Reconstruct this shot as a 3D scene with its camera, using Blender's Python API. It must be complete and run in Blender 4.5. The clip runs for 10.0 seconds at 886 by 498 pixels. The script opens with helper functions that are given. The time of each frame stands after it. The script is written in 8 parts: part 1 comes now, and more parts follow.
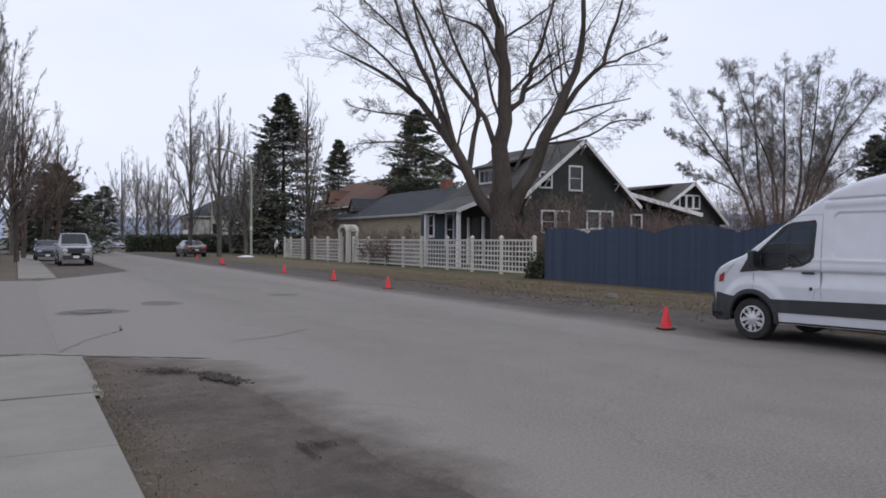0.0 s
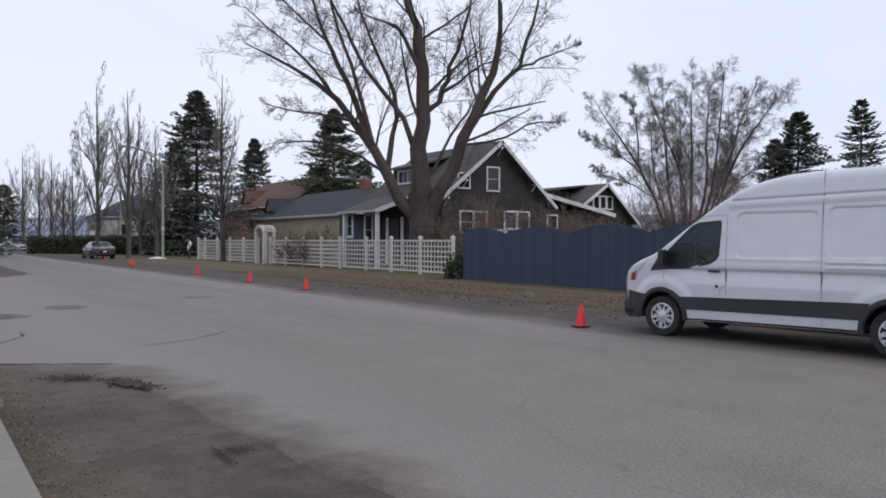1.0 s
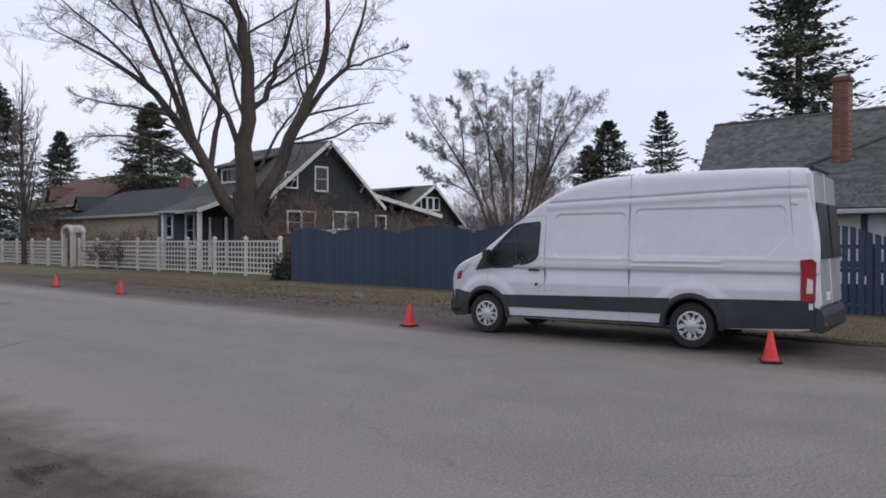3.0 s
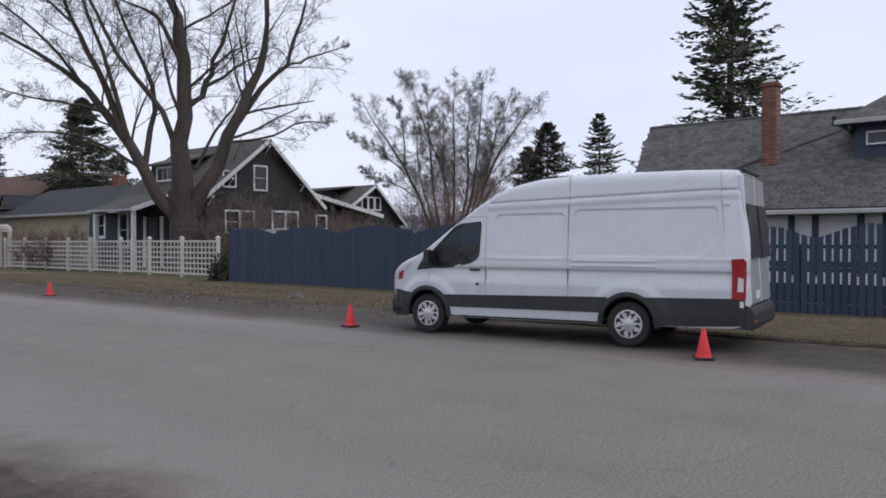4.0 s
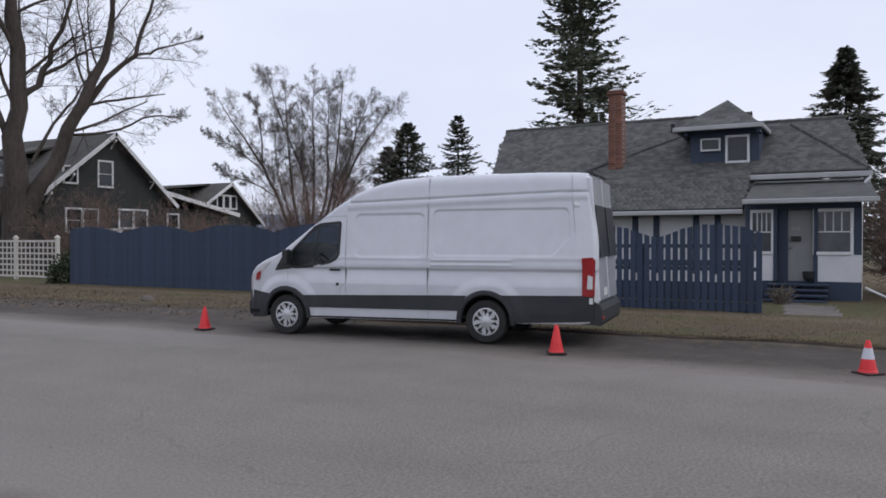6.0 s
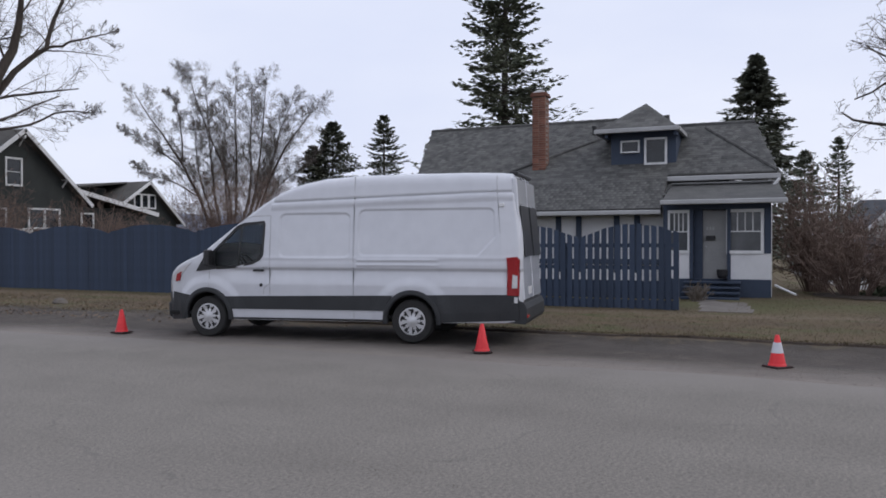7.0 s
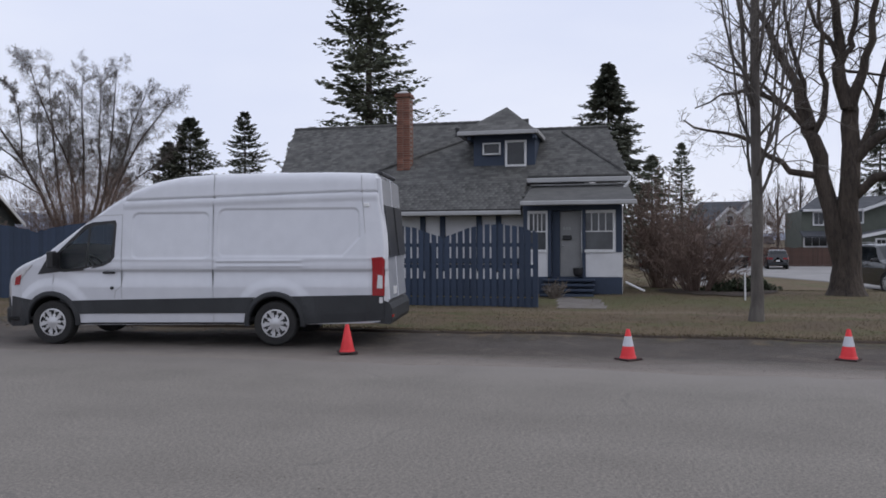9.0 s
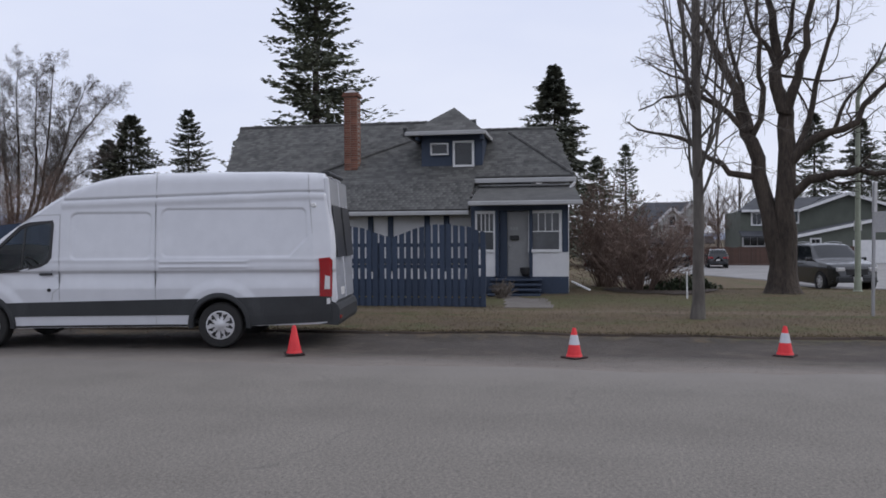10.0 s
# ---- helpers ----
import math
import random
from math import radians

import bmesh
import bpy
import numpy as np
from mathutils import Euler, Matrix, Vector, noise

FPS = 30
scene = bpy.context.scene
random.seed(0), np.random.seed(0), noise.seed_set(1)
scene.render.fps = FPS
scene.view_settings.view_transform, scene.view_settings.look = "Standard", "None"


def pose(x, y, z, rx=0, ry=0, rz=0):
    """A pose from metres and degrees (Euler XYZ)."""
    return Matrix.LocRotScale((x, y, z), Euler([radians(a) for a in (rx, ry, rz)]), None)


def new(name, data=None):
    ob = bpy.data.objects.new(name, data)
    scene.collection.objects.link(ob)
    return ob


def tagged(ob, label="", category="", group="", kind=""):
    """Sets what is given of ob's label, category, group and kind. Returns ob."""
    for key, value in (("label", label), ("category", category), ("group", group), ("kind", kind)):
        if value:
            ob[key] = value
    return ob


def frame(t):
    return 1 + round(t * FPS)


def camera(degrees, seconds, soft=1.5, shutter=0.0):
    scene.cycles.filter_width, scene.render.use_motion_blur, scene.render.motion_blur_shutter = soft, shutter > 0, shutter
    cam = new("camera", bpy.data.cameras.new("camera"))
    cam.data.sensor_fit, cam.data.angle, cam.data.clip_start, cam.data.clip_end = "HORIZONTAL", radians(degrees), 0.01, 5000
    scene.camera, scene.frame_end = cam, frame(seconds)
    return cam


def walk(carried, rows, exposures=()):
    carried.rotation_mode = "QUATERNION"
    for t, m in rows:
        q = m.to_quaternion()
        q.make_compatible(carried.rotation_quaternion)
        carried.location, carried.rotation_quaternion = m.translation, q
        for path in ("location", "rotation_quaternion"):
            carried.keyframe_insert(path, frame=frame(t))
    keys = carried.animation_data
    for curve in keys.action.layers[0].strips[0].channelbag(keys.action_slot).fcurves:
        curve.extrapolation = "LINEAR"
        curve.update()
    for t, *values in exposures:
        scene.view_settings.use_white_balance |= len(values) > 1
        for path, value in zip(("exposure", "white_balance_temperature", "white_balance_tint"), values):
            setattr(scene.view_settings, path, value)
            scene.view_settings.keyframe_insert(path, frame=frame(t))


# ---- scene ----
# ---- camera: a slow pan on a tripod ----
cam = camera(58.85, 10.0, soft=1.7)
EYE = (0.0, 0.0, 1.63)
PAN = [(0.0, -28.5, -0.62, -0.3), (0.5, -31.365, -0.605, -0.207), (1.0, -34.405, -0.574, -0.116), (1.5, -37.424, -0.557, -0.085), (2.0, -40.758, -0.546, -0.07),
       (2.5, -44.085, -0.537, 0.01), (3.0, -46.842, -0.531, 0.022), (4.5, -53.259, -0.527, 0.0), (5.0, -55.746, -0.521, -0.015), (5.5, -58.533, -0.542, -0.01),
       (7.0, -66.671, -0.573, 0.14), (7.5, -69.423, -0.592, 0.166), (8.0, -72.073, -0.602, 0.22), (8.5, -74.309, -0.614, 0.24), (9.0, -76.5, -0.612, 0.284),
       (9.5, -78.361, -0.621, 0.355), (10.0, -80.288, -0.624, 0.365)]
walk(cam, [(t, pose(*EYE, 90 + p, r, w)) for t, w, p, r in PAN], exposures=[(0.0, 0.12), (5.0, 0.08), (8.0, 0.04), (10.0, 0.01)])

# ---- world and sun: a bright, thin overcast ----
SUN_EL, SUN_AZ = radians(38), radians(200)
world = bpy.data.worlds.new("overcast")
scene.world = world
world.use_nodes = True
wn, wl = world.node_tree.nodes, world.node_tree.links
wn.clear()
w_out = wn.new("ShaderNodeOutputWorld")
w_sky = wn.new("ShaderNodeTexSky")
w_sky.sky_type, w_sky.sun_disc, w_sky.sun_elevation, w_sky.sun_rotation, w_sky.dust_density = "NISHITA", False, SUN_EL, SUN_AZ, 3.0
w_bg1 = wn.new("ShaderNodeBackground")
w_bg1.inputs["Strength"].default_value = 0.06
wl.new(w_sky.outputs[0], w_bg1.inputs["Color"])
w_co = wn.new("ShaderNodeTexCoord")
w_map = wn.new("ShaderNodeMapping")
w_map.inputs["Scale"].default_value = (1.0, 1.0, 3.2)
wl.new(w_co.outputs["Generated"], w_map.inputs["Vector"])
w_no = wn.new("ShaderNodeTexNoise")
w_no.inputs["Scale"].default_value, w_no.inputs["Detail"].default_value, w_no.inputs["Roughness"].default_value = 1.7, 5.0, 0.5
wl.new(w_map.outputs[0], w_no.inputs["Vector"])
w_ramp = wn.new("ShaderNodeValToRGB")
w_ramp.color_ramp.elements[0].position, w_ramp.color_ramp.elements[0].color = 0.3, (0.70, 0.75, 0.93, 1)
w_ramp.color_ramp.elements[1].position, w_ramp.color_ramp.elements[1].color = 0.72, (0.82, 0.855, 0.985, 1)
wl.new(w_no.outputs["Fac"], w_ramp.inputs["Fac"])
w_bg2 = wn.new("ShaderNodeBackground")
w_bg2.inputs["Strength"].default_value = 1.08
wl.new(w_ramp.outputs[0], w_bg2.inputs["Color"])
w_mix = wn.new("ShaderNodeMixShader")
w_mix.inputs[0].default_value = 0.9
wl.new(w_bg1.outputs[0], w_mix.inputs[1])
wl.new(w_bg2.outputs[0], w_mix.inputs[2])
wl.new(w_mix.outputs[0], w_out.inputs["Surface"])
sun_data = bpy.data.lights.new("sun", "SUN")
sun_data.energy, sun_data.angle, sun_data.color = 0.55, radians(25), (1.0, 0.96, 0.9)
sun = new("sun", sun_data)
sun.matrix_world = pose(0, 0, 60, 52, 0, 20)

# ---- materials ----
MATS = {}


def nodes_of(name):
    m = bpy.data.materials.new(name)
    m.use_nodes = True
    MATS[name] = m
    return m, m.node_tree.nodes, m.node_tree.links, m.node_tree.nodes["Principled BSDF"]


def noise_node(n, l, vec, scale, detail=4.0, rough=0.55):
    t = n.new("ShaderNodeTexNoise")
    t.inputs["Scale"].default_value, t.inputs["Detail"].default_value, t.inputs["Roughness"].default_value = scale, detail, rough
    l.new(vec, t.inputs["Vector"])
    return t.outputs["Fac"]


def ramp_node(n, l, fac, stops):
    r = n.new("ShaderNodeValToRGB")
    els = r.color_ramp.elements
    while len(els) < len(stops):
        els.new(0.5)
    for e, (p, c) in zip(els, stops):
        e.position, e.color = p, (*c, 1)
    l.new(fac, r.inputs["Fac"])
    return r.outputs["Color"]


def mix_node(n, l, fac, a, b, how="MIX"):
    m = n.new("ShaderNodeMix")
    m.data_type, m.blend_type = "RGBA", how
    for sock, v in ((m.inputs["Factor"], fac), (m.inputs["A"], a), (m.inputs["B"], b)):
        if isinstance(v, bpy.types.NodeSocket):
            l.new(v, sock)
        else:
            sock.default_value = v if isinstance(v, float) else (*v, 1)
    return m.outputs["Result"]


def math_node(n, l, op, a, b=0.0, clamp=False):
    m = n.new("ShaderNodeMath")
    m.operation, m.use_clamp = op, clamp
    for sock, v in ((m.inputs[0], a), (m.inputs[1], b)):
        if isinstance(v, bpy.types.NodeSocket):
            l.new(v, sock)
        else:
            sock.default_value = v
    return m.outputs[0]


def bump_node(n, l, height, strength, distance, bsdf):
    b = n.new("ShaderNodeBump")
    b.inputs["Strength"].default_value, b.inputs["Distance"].default_value = strength, distance
    l.new(height, b.inputs["Height"])
    l.new(b.outputs[0], bsdf.inputs["Normal"])


def surface(name, dark, light, coarse=1.5, fine=30.0, rough=0.8, bump=0.3, depth=0.01, metal=0.0, vary=0.0, coat=0.0, stretch=None, island=False):
    """A weathered surface: two scales of tone, fine relief, and a tone of its own for each piece."""
    m, n, l, b = nodes_of(name)
    co = n.new("ShaderNodeTexCoord").outputs["Object"]
    if stretch:
        mp = n.new("ShaderNodeMapping")
        mp.inputs["Scale"].default_value = stretch
        l.new(co, mp.inputs["Vector"])
        co = mp.outputs[0]
    big, small = noise_node(n, l, co, coarse), noise_node(n, l, co, fine, 3.0, 0.6)
    fac = math_node(n, l, "ADD", math_node(n, l, "MULTIPLY", big, 0.55), math_node(n, l, "MULTIPLY", small, 0.45))
    col = ramp_node(n, l, fac, [(0.34, dark), (0.66, light)])
    if vary:
        src = n.new("ShaderNodeNewGeometry").outputs["Random Per Island"] if island else n.new("ShaderNodeObjectInfo").outputs["Random"]
        hs = n.new("ShaderNodeHueSaturation")
        l.new(math_node(n, l, "ADD", math_node(n, l, "MULTIPLY", src, 2 * vary), 1 - vary), hs.inputs["Value"])
        l.new(col, hs.inputs["Color"])
        col = hs.outputs[0]
    l.new(col, b.inputs["Base Color"])
    b.inputs["Roughness"].default_value, b.inputs["Metallic"].default_value, b.inputs["Coat Weight"].default_value = rough, metal, coat
    if bump:
        bump_node(n, l, small, bump, depth, b)
    return m


def bark(name, dark, light):
    return surface(name, dark, light, 1.2, 9.0, 0.95, 0.8, 0.04, stretch=(1, 1, 0.3))


def glass_dark(name, tint=(0.009, 0.011, 0.013), rough=0.04):
    m, n, l, b = nodes_of(name)
    co = n.new("ShaderNodeTexCoord").outputs["Object"]
    l.new(ramp_node(n, l, noise_node(n, l, co, 2.0), [(0.3, tint), (0.7, tuple(2 * c for c in tint))]), b.inputs["Base Color"])
    b.inputs["Roughness"].default_value, b.inputs["IOR"].default_value = rough, 1.5
    return m


def clear_glass(name, tint, gloss=0.07):
    """A thin flat pane: mostly clear, with a faint mirror sheen."""
    m, n, l, b = nodes_of(name)
    n.remove(b)
    clear, shine, mix = n.new("ShaderNodeBsdfTransparent"), n.new("ShaderNodeBsdfGlossy"), n.new("ShaderNodeMixShader")
    clear.inputs["Color"].default_value = (*tint, 1)
    shine.inputs["Roughness"].default_value, mix.inputs[0].default_value = 0.03, gloss
    l.new(clear.outputs[0], mix.inputs[1])
    l.new(shine.outputs[0], mix.inputs[2])
    l.new(mix.outputs[0], n["Material Output"].inputs["Surface"])
    return m


def needle_mat(name, dark, light):
    m, n, l, b = nodes_of(name)
    isl = n.new("ShaderNodeNewGeometry").outputs["Random Per Island"]
    l.new(ramp_node(n, l, isl, [(0.0, dark), (0.6, light), (1.0, tuple(1.4 * c for c in light))]), b.inputs["Base Color"])
    b.inputs["Roughness"].default_value = 0.75
    return m


def soil_colour(n, l, co, mid, fine):
    """Bare verge soil with damp dark blotches and pale grit."""
    soil = ramp_node(n, l, mid, [(0.3, (0.068, 0.048, 0.036)), (0.55, (0.112, 0.085, 0.067)), (0.75, (0.17, 0.143, 0.122))])
    soil = mix_node(n, l, 0.5, soil, ramp_node(n, l, fine, [(0.35, (0.06, 0.048, 0.039)), (0.7, (0.2, 0.175, 0.152))]))
    blot_a, blot_b = noise_node(n, l, co, 0.7, 5.0, 0.6), noise_node(n, l, co, 2.6, 6.0, 0.7)
    damp = ramp_node(n, l, math_node(n, l, "ADD", math_node(n, l, "MULTIPLY", blot_a, 0.55), math_node(n, l, "MULTIPLY", blot_b, 0.45)), [(0.47, (0, 0, 0)), (0.58, (1, 1, 1))])
    return mix_node(n, l, math_node(n, l, "MULTIPLY", damp, 0.8), soil, (0.056, 0.046, 0.039))


def ground_mat():
    """Lawn that is half dormant, with bare verges beside the road."""
    m, n, l, b = nodes_of("verge_and_lawn")
    co = n.new("ShaderNodeTexCoord").outputs["Object"]
    sep = n.new("ShaderNodeSeparateXYZ")
    l.new(co, sep.inputs[0])
    n1, n2, n3, n4 = noise_node(n, l, co, 0.35, 5.0), noise_node(n, l, co, 2.2, 6.0, 0.65), noise_node(n, l, co, 28.0, 4.0, 0.7), noise_node(n, l, co, 110.0, 2.0)
    mp = n.new("ShaderNodeMapping")
    mp.inputs["Scale"].default_value = (1.0, 0.4, 1.0)
    l.new(co, mp.inputs["Vector"])
    streak = noise_node(n, l, mp.outputs[0], 1.1, 6.0, 0.7)
    green = mix_node(n, l, n3, (0.05, 0.062, 0.016), (0.1, 0.112, 0.034))
    straw = mix_node(n, l, n3, (0.075, 0.054, 0.03), (0.175, 0.126, 0.073))
    f = math_node(n, l, "ADD", math_node(n, l, "MULTIPLY", streak, 0.75), math_node(n, l, "MULTIPLY", n2, 0.35))
    lawn = mix_node(n, l, ramp_node(n, l, f, [(0.42, (0, 0, 0)), (0.56, (1, 1, 1))]), green, straw)
    # mown and trodden patches
    lawn = mix_node(n, l, math_node(n, l, "MULTIPLY", ramp_node(n, l, n1, [(0.5, (0, 0, 0)), (0.64, (1, 1, 1))]), 0.6), lawn, (0.085, 0.06, 0.04))
    # a trodden track runs along the verge, with greener grass behind it
    wav = math_node(n, l, "ADD", sep.outputs[0], math_node(n, l, "MULTIPLY", math_node(n, l, "SUBTRACT", n2, 0.5), 1.4))
    track = math_node(n, l, "SUBTRACT", 1.0, math_node(n, l, "MULTIPLY", math_node(n, l, "ABSOLUTE", math_node(n, l, "SUBTRACT", wav, 17.6)), 1.5), True)
    lawn = mix_node(n, l, math_node(n, l, "MULTIPLY", track, 0.75), lawn, mix_node(n, l, n3, (0.13, 0.095, 0.065), (0.21, 0.16, 0.115)))
    lush = math_node(n, l, "SUBTRACT", 1.0, math_node(n, l, "MULTIPLY", math_node(n, l, "ABSOLUTE", math_node(n, l, "SUBTRACT", wav, 20.6)), 0.42), True)
    lawn = mix_node(n, l, math_node(n, l, "MULTIPLY", lush, 0.65), lawn, green)
    soil = soil_colour(n, l, co, n2, n4)
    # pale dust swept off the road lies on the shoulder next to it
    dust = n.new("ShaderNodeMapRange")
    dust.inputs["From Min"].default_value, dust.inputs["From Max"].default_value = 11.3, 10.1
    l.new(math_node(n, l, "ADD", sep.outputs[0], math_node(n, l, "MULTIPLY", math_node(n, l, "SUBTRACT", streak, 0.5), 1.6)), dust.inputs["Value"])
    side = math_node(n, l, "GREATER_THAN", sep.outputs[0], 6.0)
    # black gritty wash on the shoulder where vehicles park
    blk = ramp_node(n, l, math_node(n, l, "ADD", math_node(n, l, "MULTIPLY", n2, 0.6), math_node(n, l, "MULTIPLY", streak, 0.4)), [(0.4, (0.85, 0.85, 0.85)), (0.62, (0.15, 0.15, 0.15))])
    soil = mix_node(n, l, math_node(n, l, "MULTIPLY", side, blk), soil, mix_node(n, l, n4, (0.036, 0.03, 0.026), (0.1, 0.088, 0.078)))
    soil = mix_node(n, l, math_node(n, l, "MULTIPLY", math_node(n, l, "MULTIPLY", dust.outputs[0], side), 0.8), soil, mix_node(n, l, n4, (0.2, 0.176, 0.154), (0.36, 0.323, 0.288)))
    edge = math_node(n, l, "ADD", sep.outputs[0], math_node(n, l, "MULTIPLY", math_node(n, l, "SUBTRACT", n2, 0.5), 2.4))
    edge = math_node(n, l, "ADD", edge, math_node(n, l, "MULTIPLY", math_node(n, l, "SUBTRACT", n1, 0.5), 2.2))
    # along the fences the verge is bare earth and leaf litter
    bare = n.new("ShaderNodeMapRange")
    bare.inputs["From Min"].default_value, bare.inputs["From Max"].default_value = 9.0, 13.0
    bare.inputs["To Max"].default_value = -0.9
    l.new(sep.outputs[1], bare.inputs["Value"])
    edge = math_node(n, l, "ADD", edge, math_node(n, l, "MULTIPLY", bare.outputs[0], side))
    east = n.new("ShaderNodeMapRange")
    east.inputs["From Min"].default_value, east.inputs["From Max"].default_value = 12.85, 13.45
    l.new(edge, east.inputs["Value"])
    west = n.new("ShaderNodeMapRange")
    west.inputs["From Min"].default_value, west.inputs["From Max"].default_value = 1.5, 0.3
    l.new(edge, west.inputs["Value"])
    mask = math_node(n, l, "ADD", east.outputs[0], math_node(n, l, "MULTIPLY", west.outputs[0], 0.45), True)
    # dark line in the colour, standing for the shadow along the turf edge
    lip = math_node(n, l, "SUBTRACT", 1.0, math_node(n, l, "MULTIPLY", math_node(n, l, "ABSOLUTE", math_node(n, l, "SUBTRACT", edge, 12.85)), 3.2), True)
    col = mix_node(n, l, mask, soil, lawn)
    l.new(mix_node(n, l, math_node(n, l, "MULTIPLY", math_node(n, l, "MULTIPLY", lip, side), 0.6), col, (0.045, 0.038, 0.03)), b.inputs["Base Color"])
    b.inputs["Roughness"].default_value = 0.97
    bump_node(n, l, math_node(n, l, "ADD", n3, math_node(n, l, "MULTIPLY", n4, 0.6)), 0.7, 0.03, b)
    return m


def road_mat(name="old_asphalt", west=3.0, east=9.9):
    """Old pale asphalt with worn wheel tracks, patches and dusty margins."""
    m, n, l, b = nodes_of(name)
    co = n.new("ShaderNodeTexCoord").outputs["Object"]
    sep = n.new("ShaderNodeSeparateXYZ")
    l.new(co, sep.inputs[0])
    mp = n.new("ShaderNodeMapping")
    mp.inputs["Scale"].default_value = (1.0, 0.12, 1.0)
    l.new(co, mp.inputs["Vector"])
    streak, n2, n3, n4 = noise_node(n, l, mp.outputs[0], 0.9, 4.0), noise_node(n, l, co, 1.1, 6.0, 0.6), noise_node(n, l, co, 34.0, 4.0, 0.75), noise_node(n, l, co, 150.0, 2.0, 0.6)
    f = math_node(n, l, "ADD", math_node(n, l, "MULTIPLY", streak, 0.5), math_node(n, l, "MULTIPLY", n2, 0.5))
    col = ramp_node(n, l, f, [(0.33, (0.17, 0.154, 0.135)), (0.67, (0.218, 0.199, 0.175))])
    grit = ramp_node(n, l, math_node(n, l, "ADD", math_node(n, l, "MULTIPLY", n3, 0.5), math_node(n, l, "MULTIPLY", n4, 0.5)), [(0.36, (0.4, 0.4, 0.4)), (0.5, (0.97, 0.97, 0.97)), (0.64, (1.62, 1.6, 1.57))])
    col = mix_node(n, l, 1.0, col, grit, "MULTIPLY")
    # sand and dust lie along both margins
    wob = math_node(n, l, "MULTIPLY", math_node(n, l, "SUBTRACT", n2, 0.5), 1.6)
    xx = math_node(n, l, "ADD", sep.outputs[0], wob)
    for lo, hi, a in ((east - 1.3, east + 0.1, 0.9), (west + 1.6, west + 0.1, 0.55)):
        mr = n.new("ShaderNodeMapRange")
        mr.inputs["From Min"].default_value, mr.inputs["From Max"].default_value = lo, hi
        l.new(xx, mr.inputs["Value"])
        col = mix_node(n, l, math_node(n, l, "MULTIPLY", mr.outputs[0], a), col, mix_node(n, l, n4, (0.17, 0.15, 0.132), (0.30, 0.275, 0.25)))
    # fine wandering cracks
    vo = n.new("ShaderNodeTexVoronoi")
    vo.feature = "DISTANCE_TO_EDGE"
    vo.inputs["Scale"].default_value = 0.22
    wv = n.new("ShaderNodeVectorMath")
    wv.operation = "ADD"
    cn = n.new("ShaderNodeTexNoise")
    cn.inputs["Scale"].default_value, cn.inputs["Detail"].default_value = 0.9, 5.0
    l.new(co, cn.inputs["Vector"])
    l.new(co, wv.inputs[0])
    l.new(cn.outputs["Color"], wv.inputs[1])
    l.new(wv.outputs[0], vo.inputs["Vector"])
    crack = math_node(n, l, "MULTIPLY", math_node(n, l, "LESS_THAN", vo.outputs["Distance"], 0.0035), math_node(n, l, "GREATER_THAN", n2, 0.53))
    col = mix_node(n, l, math_node(n, l, "MULTIPLY", crack, 0.22), col, (0.06, 0.057, 0.055))
    # bare soil has washed over the ragged west edge as far as the lane
    wob2 = math_node(n, l, "ADD", math_node(n, l, "MULTIPLY", math_node(n, l, "SUBTRACT", n2, 0.5), 1.5), math_node(n, l, "MULTIPLY", math_node(n, l, "SUBTRACT", n3, 0.5), 0.5))
    edge = math_node(n, l, "ADD", math_node(n, l, "ADD", sep.outputs[0], math_node(n, l, "MULTIPLY", sep.outputs[1], 0.06)), wob2)
    wash = n.new("ShaderNodeMapRange")
    wash.inputs["From Min"].default_value, wash.inputs["From Max"].default_value = 3.55, 2.7
    l.new(edge, wash.inputs["Value"])
    near = math_node(n, l, "LESS_THAN", math_node(n, l, "ADD", math_node(n, l, "ADD", sep.outputs[1], math_node(n, l, "MULTIPLY", sep.outputs[0], 0.73)), math_node(n, l, "MULTIPLY", wob, 0.35)), 12.5)
    soil = soil_colour(n, l, co, noise_node(n, l, co, 2.2, 6.0, 0.65), noise_node(n, l, co, 110.0, 2.0))
    col = mix_node(n, l, math_node(n, l, "MULTIPLY", math_node(n, l, "MULTIPLY", wash.outputs[0], near), 0.97), col, soil)
    l.new(col, b.inputs["Base Color"])
    b.inputs["Roughness"].default_value = 0.9
    bump_node(n, l, math_node(n, l, "ADD", n3, n4), 0.5, 0.006, b)
    return m


M_GROUND, M_ROAD = ground_mat(), road_mat()
M_LOT = surface("pale_lot_asphalt", (0.2, 0.195, 0.19), (0.31, 0.3, 0.295), 0.5, 30, 0.9, 0.3, 0.01)
M_CONC = surface("sidewalk_concrete", (0.178, 0.166, 0.144), (0.245, 0.23, 0.2), 1.3, 60, 0.9, 0.35, 0.004, vary=0.07)
M_GRIT = surface("dark_soil_patch", (0.05, 0.043, 0.038), (0.13, 0.112, 0.098), 4, 45, 0.98, 0.9, 0.03)
M_MULCH = surface("bark_mulch", (0.03, 0.022, 0.017), (0.075, 0.054, 0.042), 3, 40, 0.98, 0.9, 0.03)
M_PATCH = surface("dark_tar_patch", (0.085, 0.079, 0.073), (0.15, 0.14, 0.13), 3, 60, 0.9, 0.6, 0.01)
M_VAN = surface("white_van_paint", (0.55, 0.56, 0.595), (0.62, 0.63, 0.665), 0.6, 4, 0.22, 0.0, coat=0.9)
M_CLAD = surface("dark_grey_plastic", (0.018, 0.02, 0.022), (0.032, 0.034, 0.037), 2, 60, 0.6, 0.2, 0.002)
M_BLACK = surface("black_trim", (0.01, 0.01, 0.011), (0.022, 0.022, 0.024), 3, 50, 0.5, 0.0)
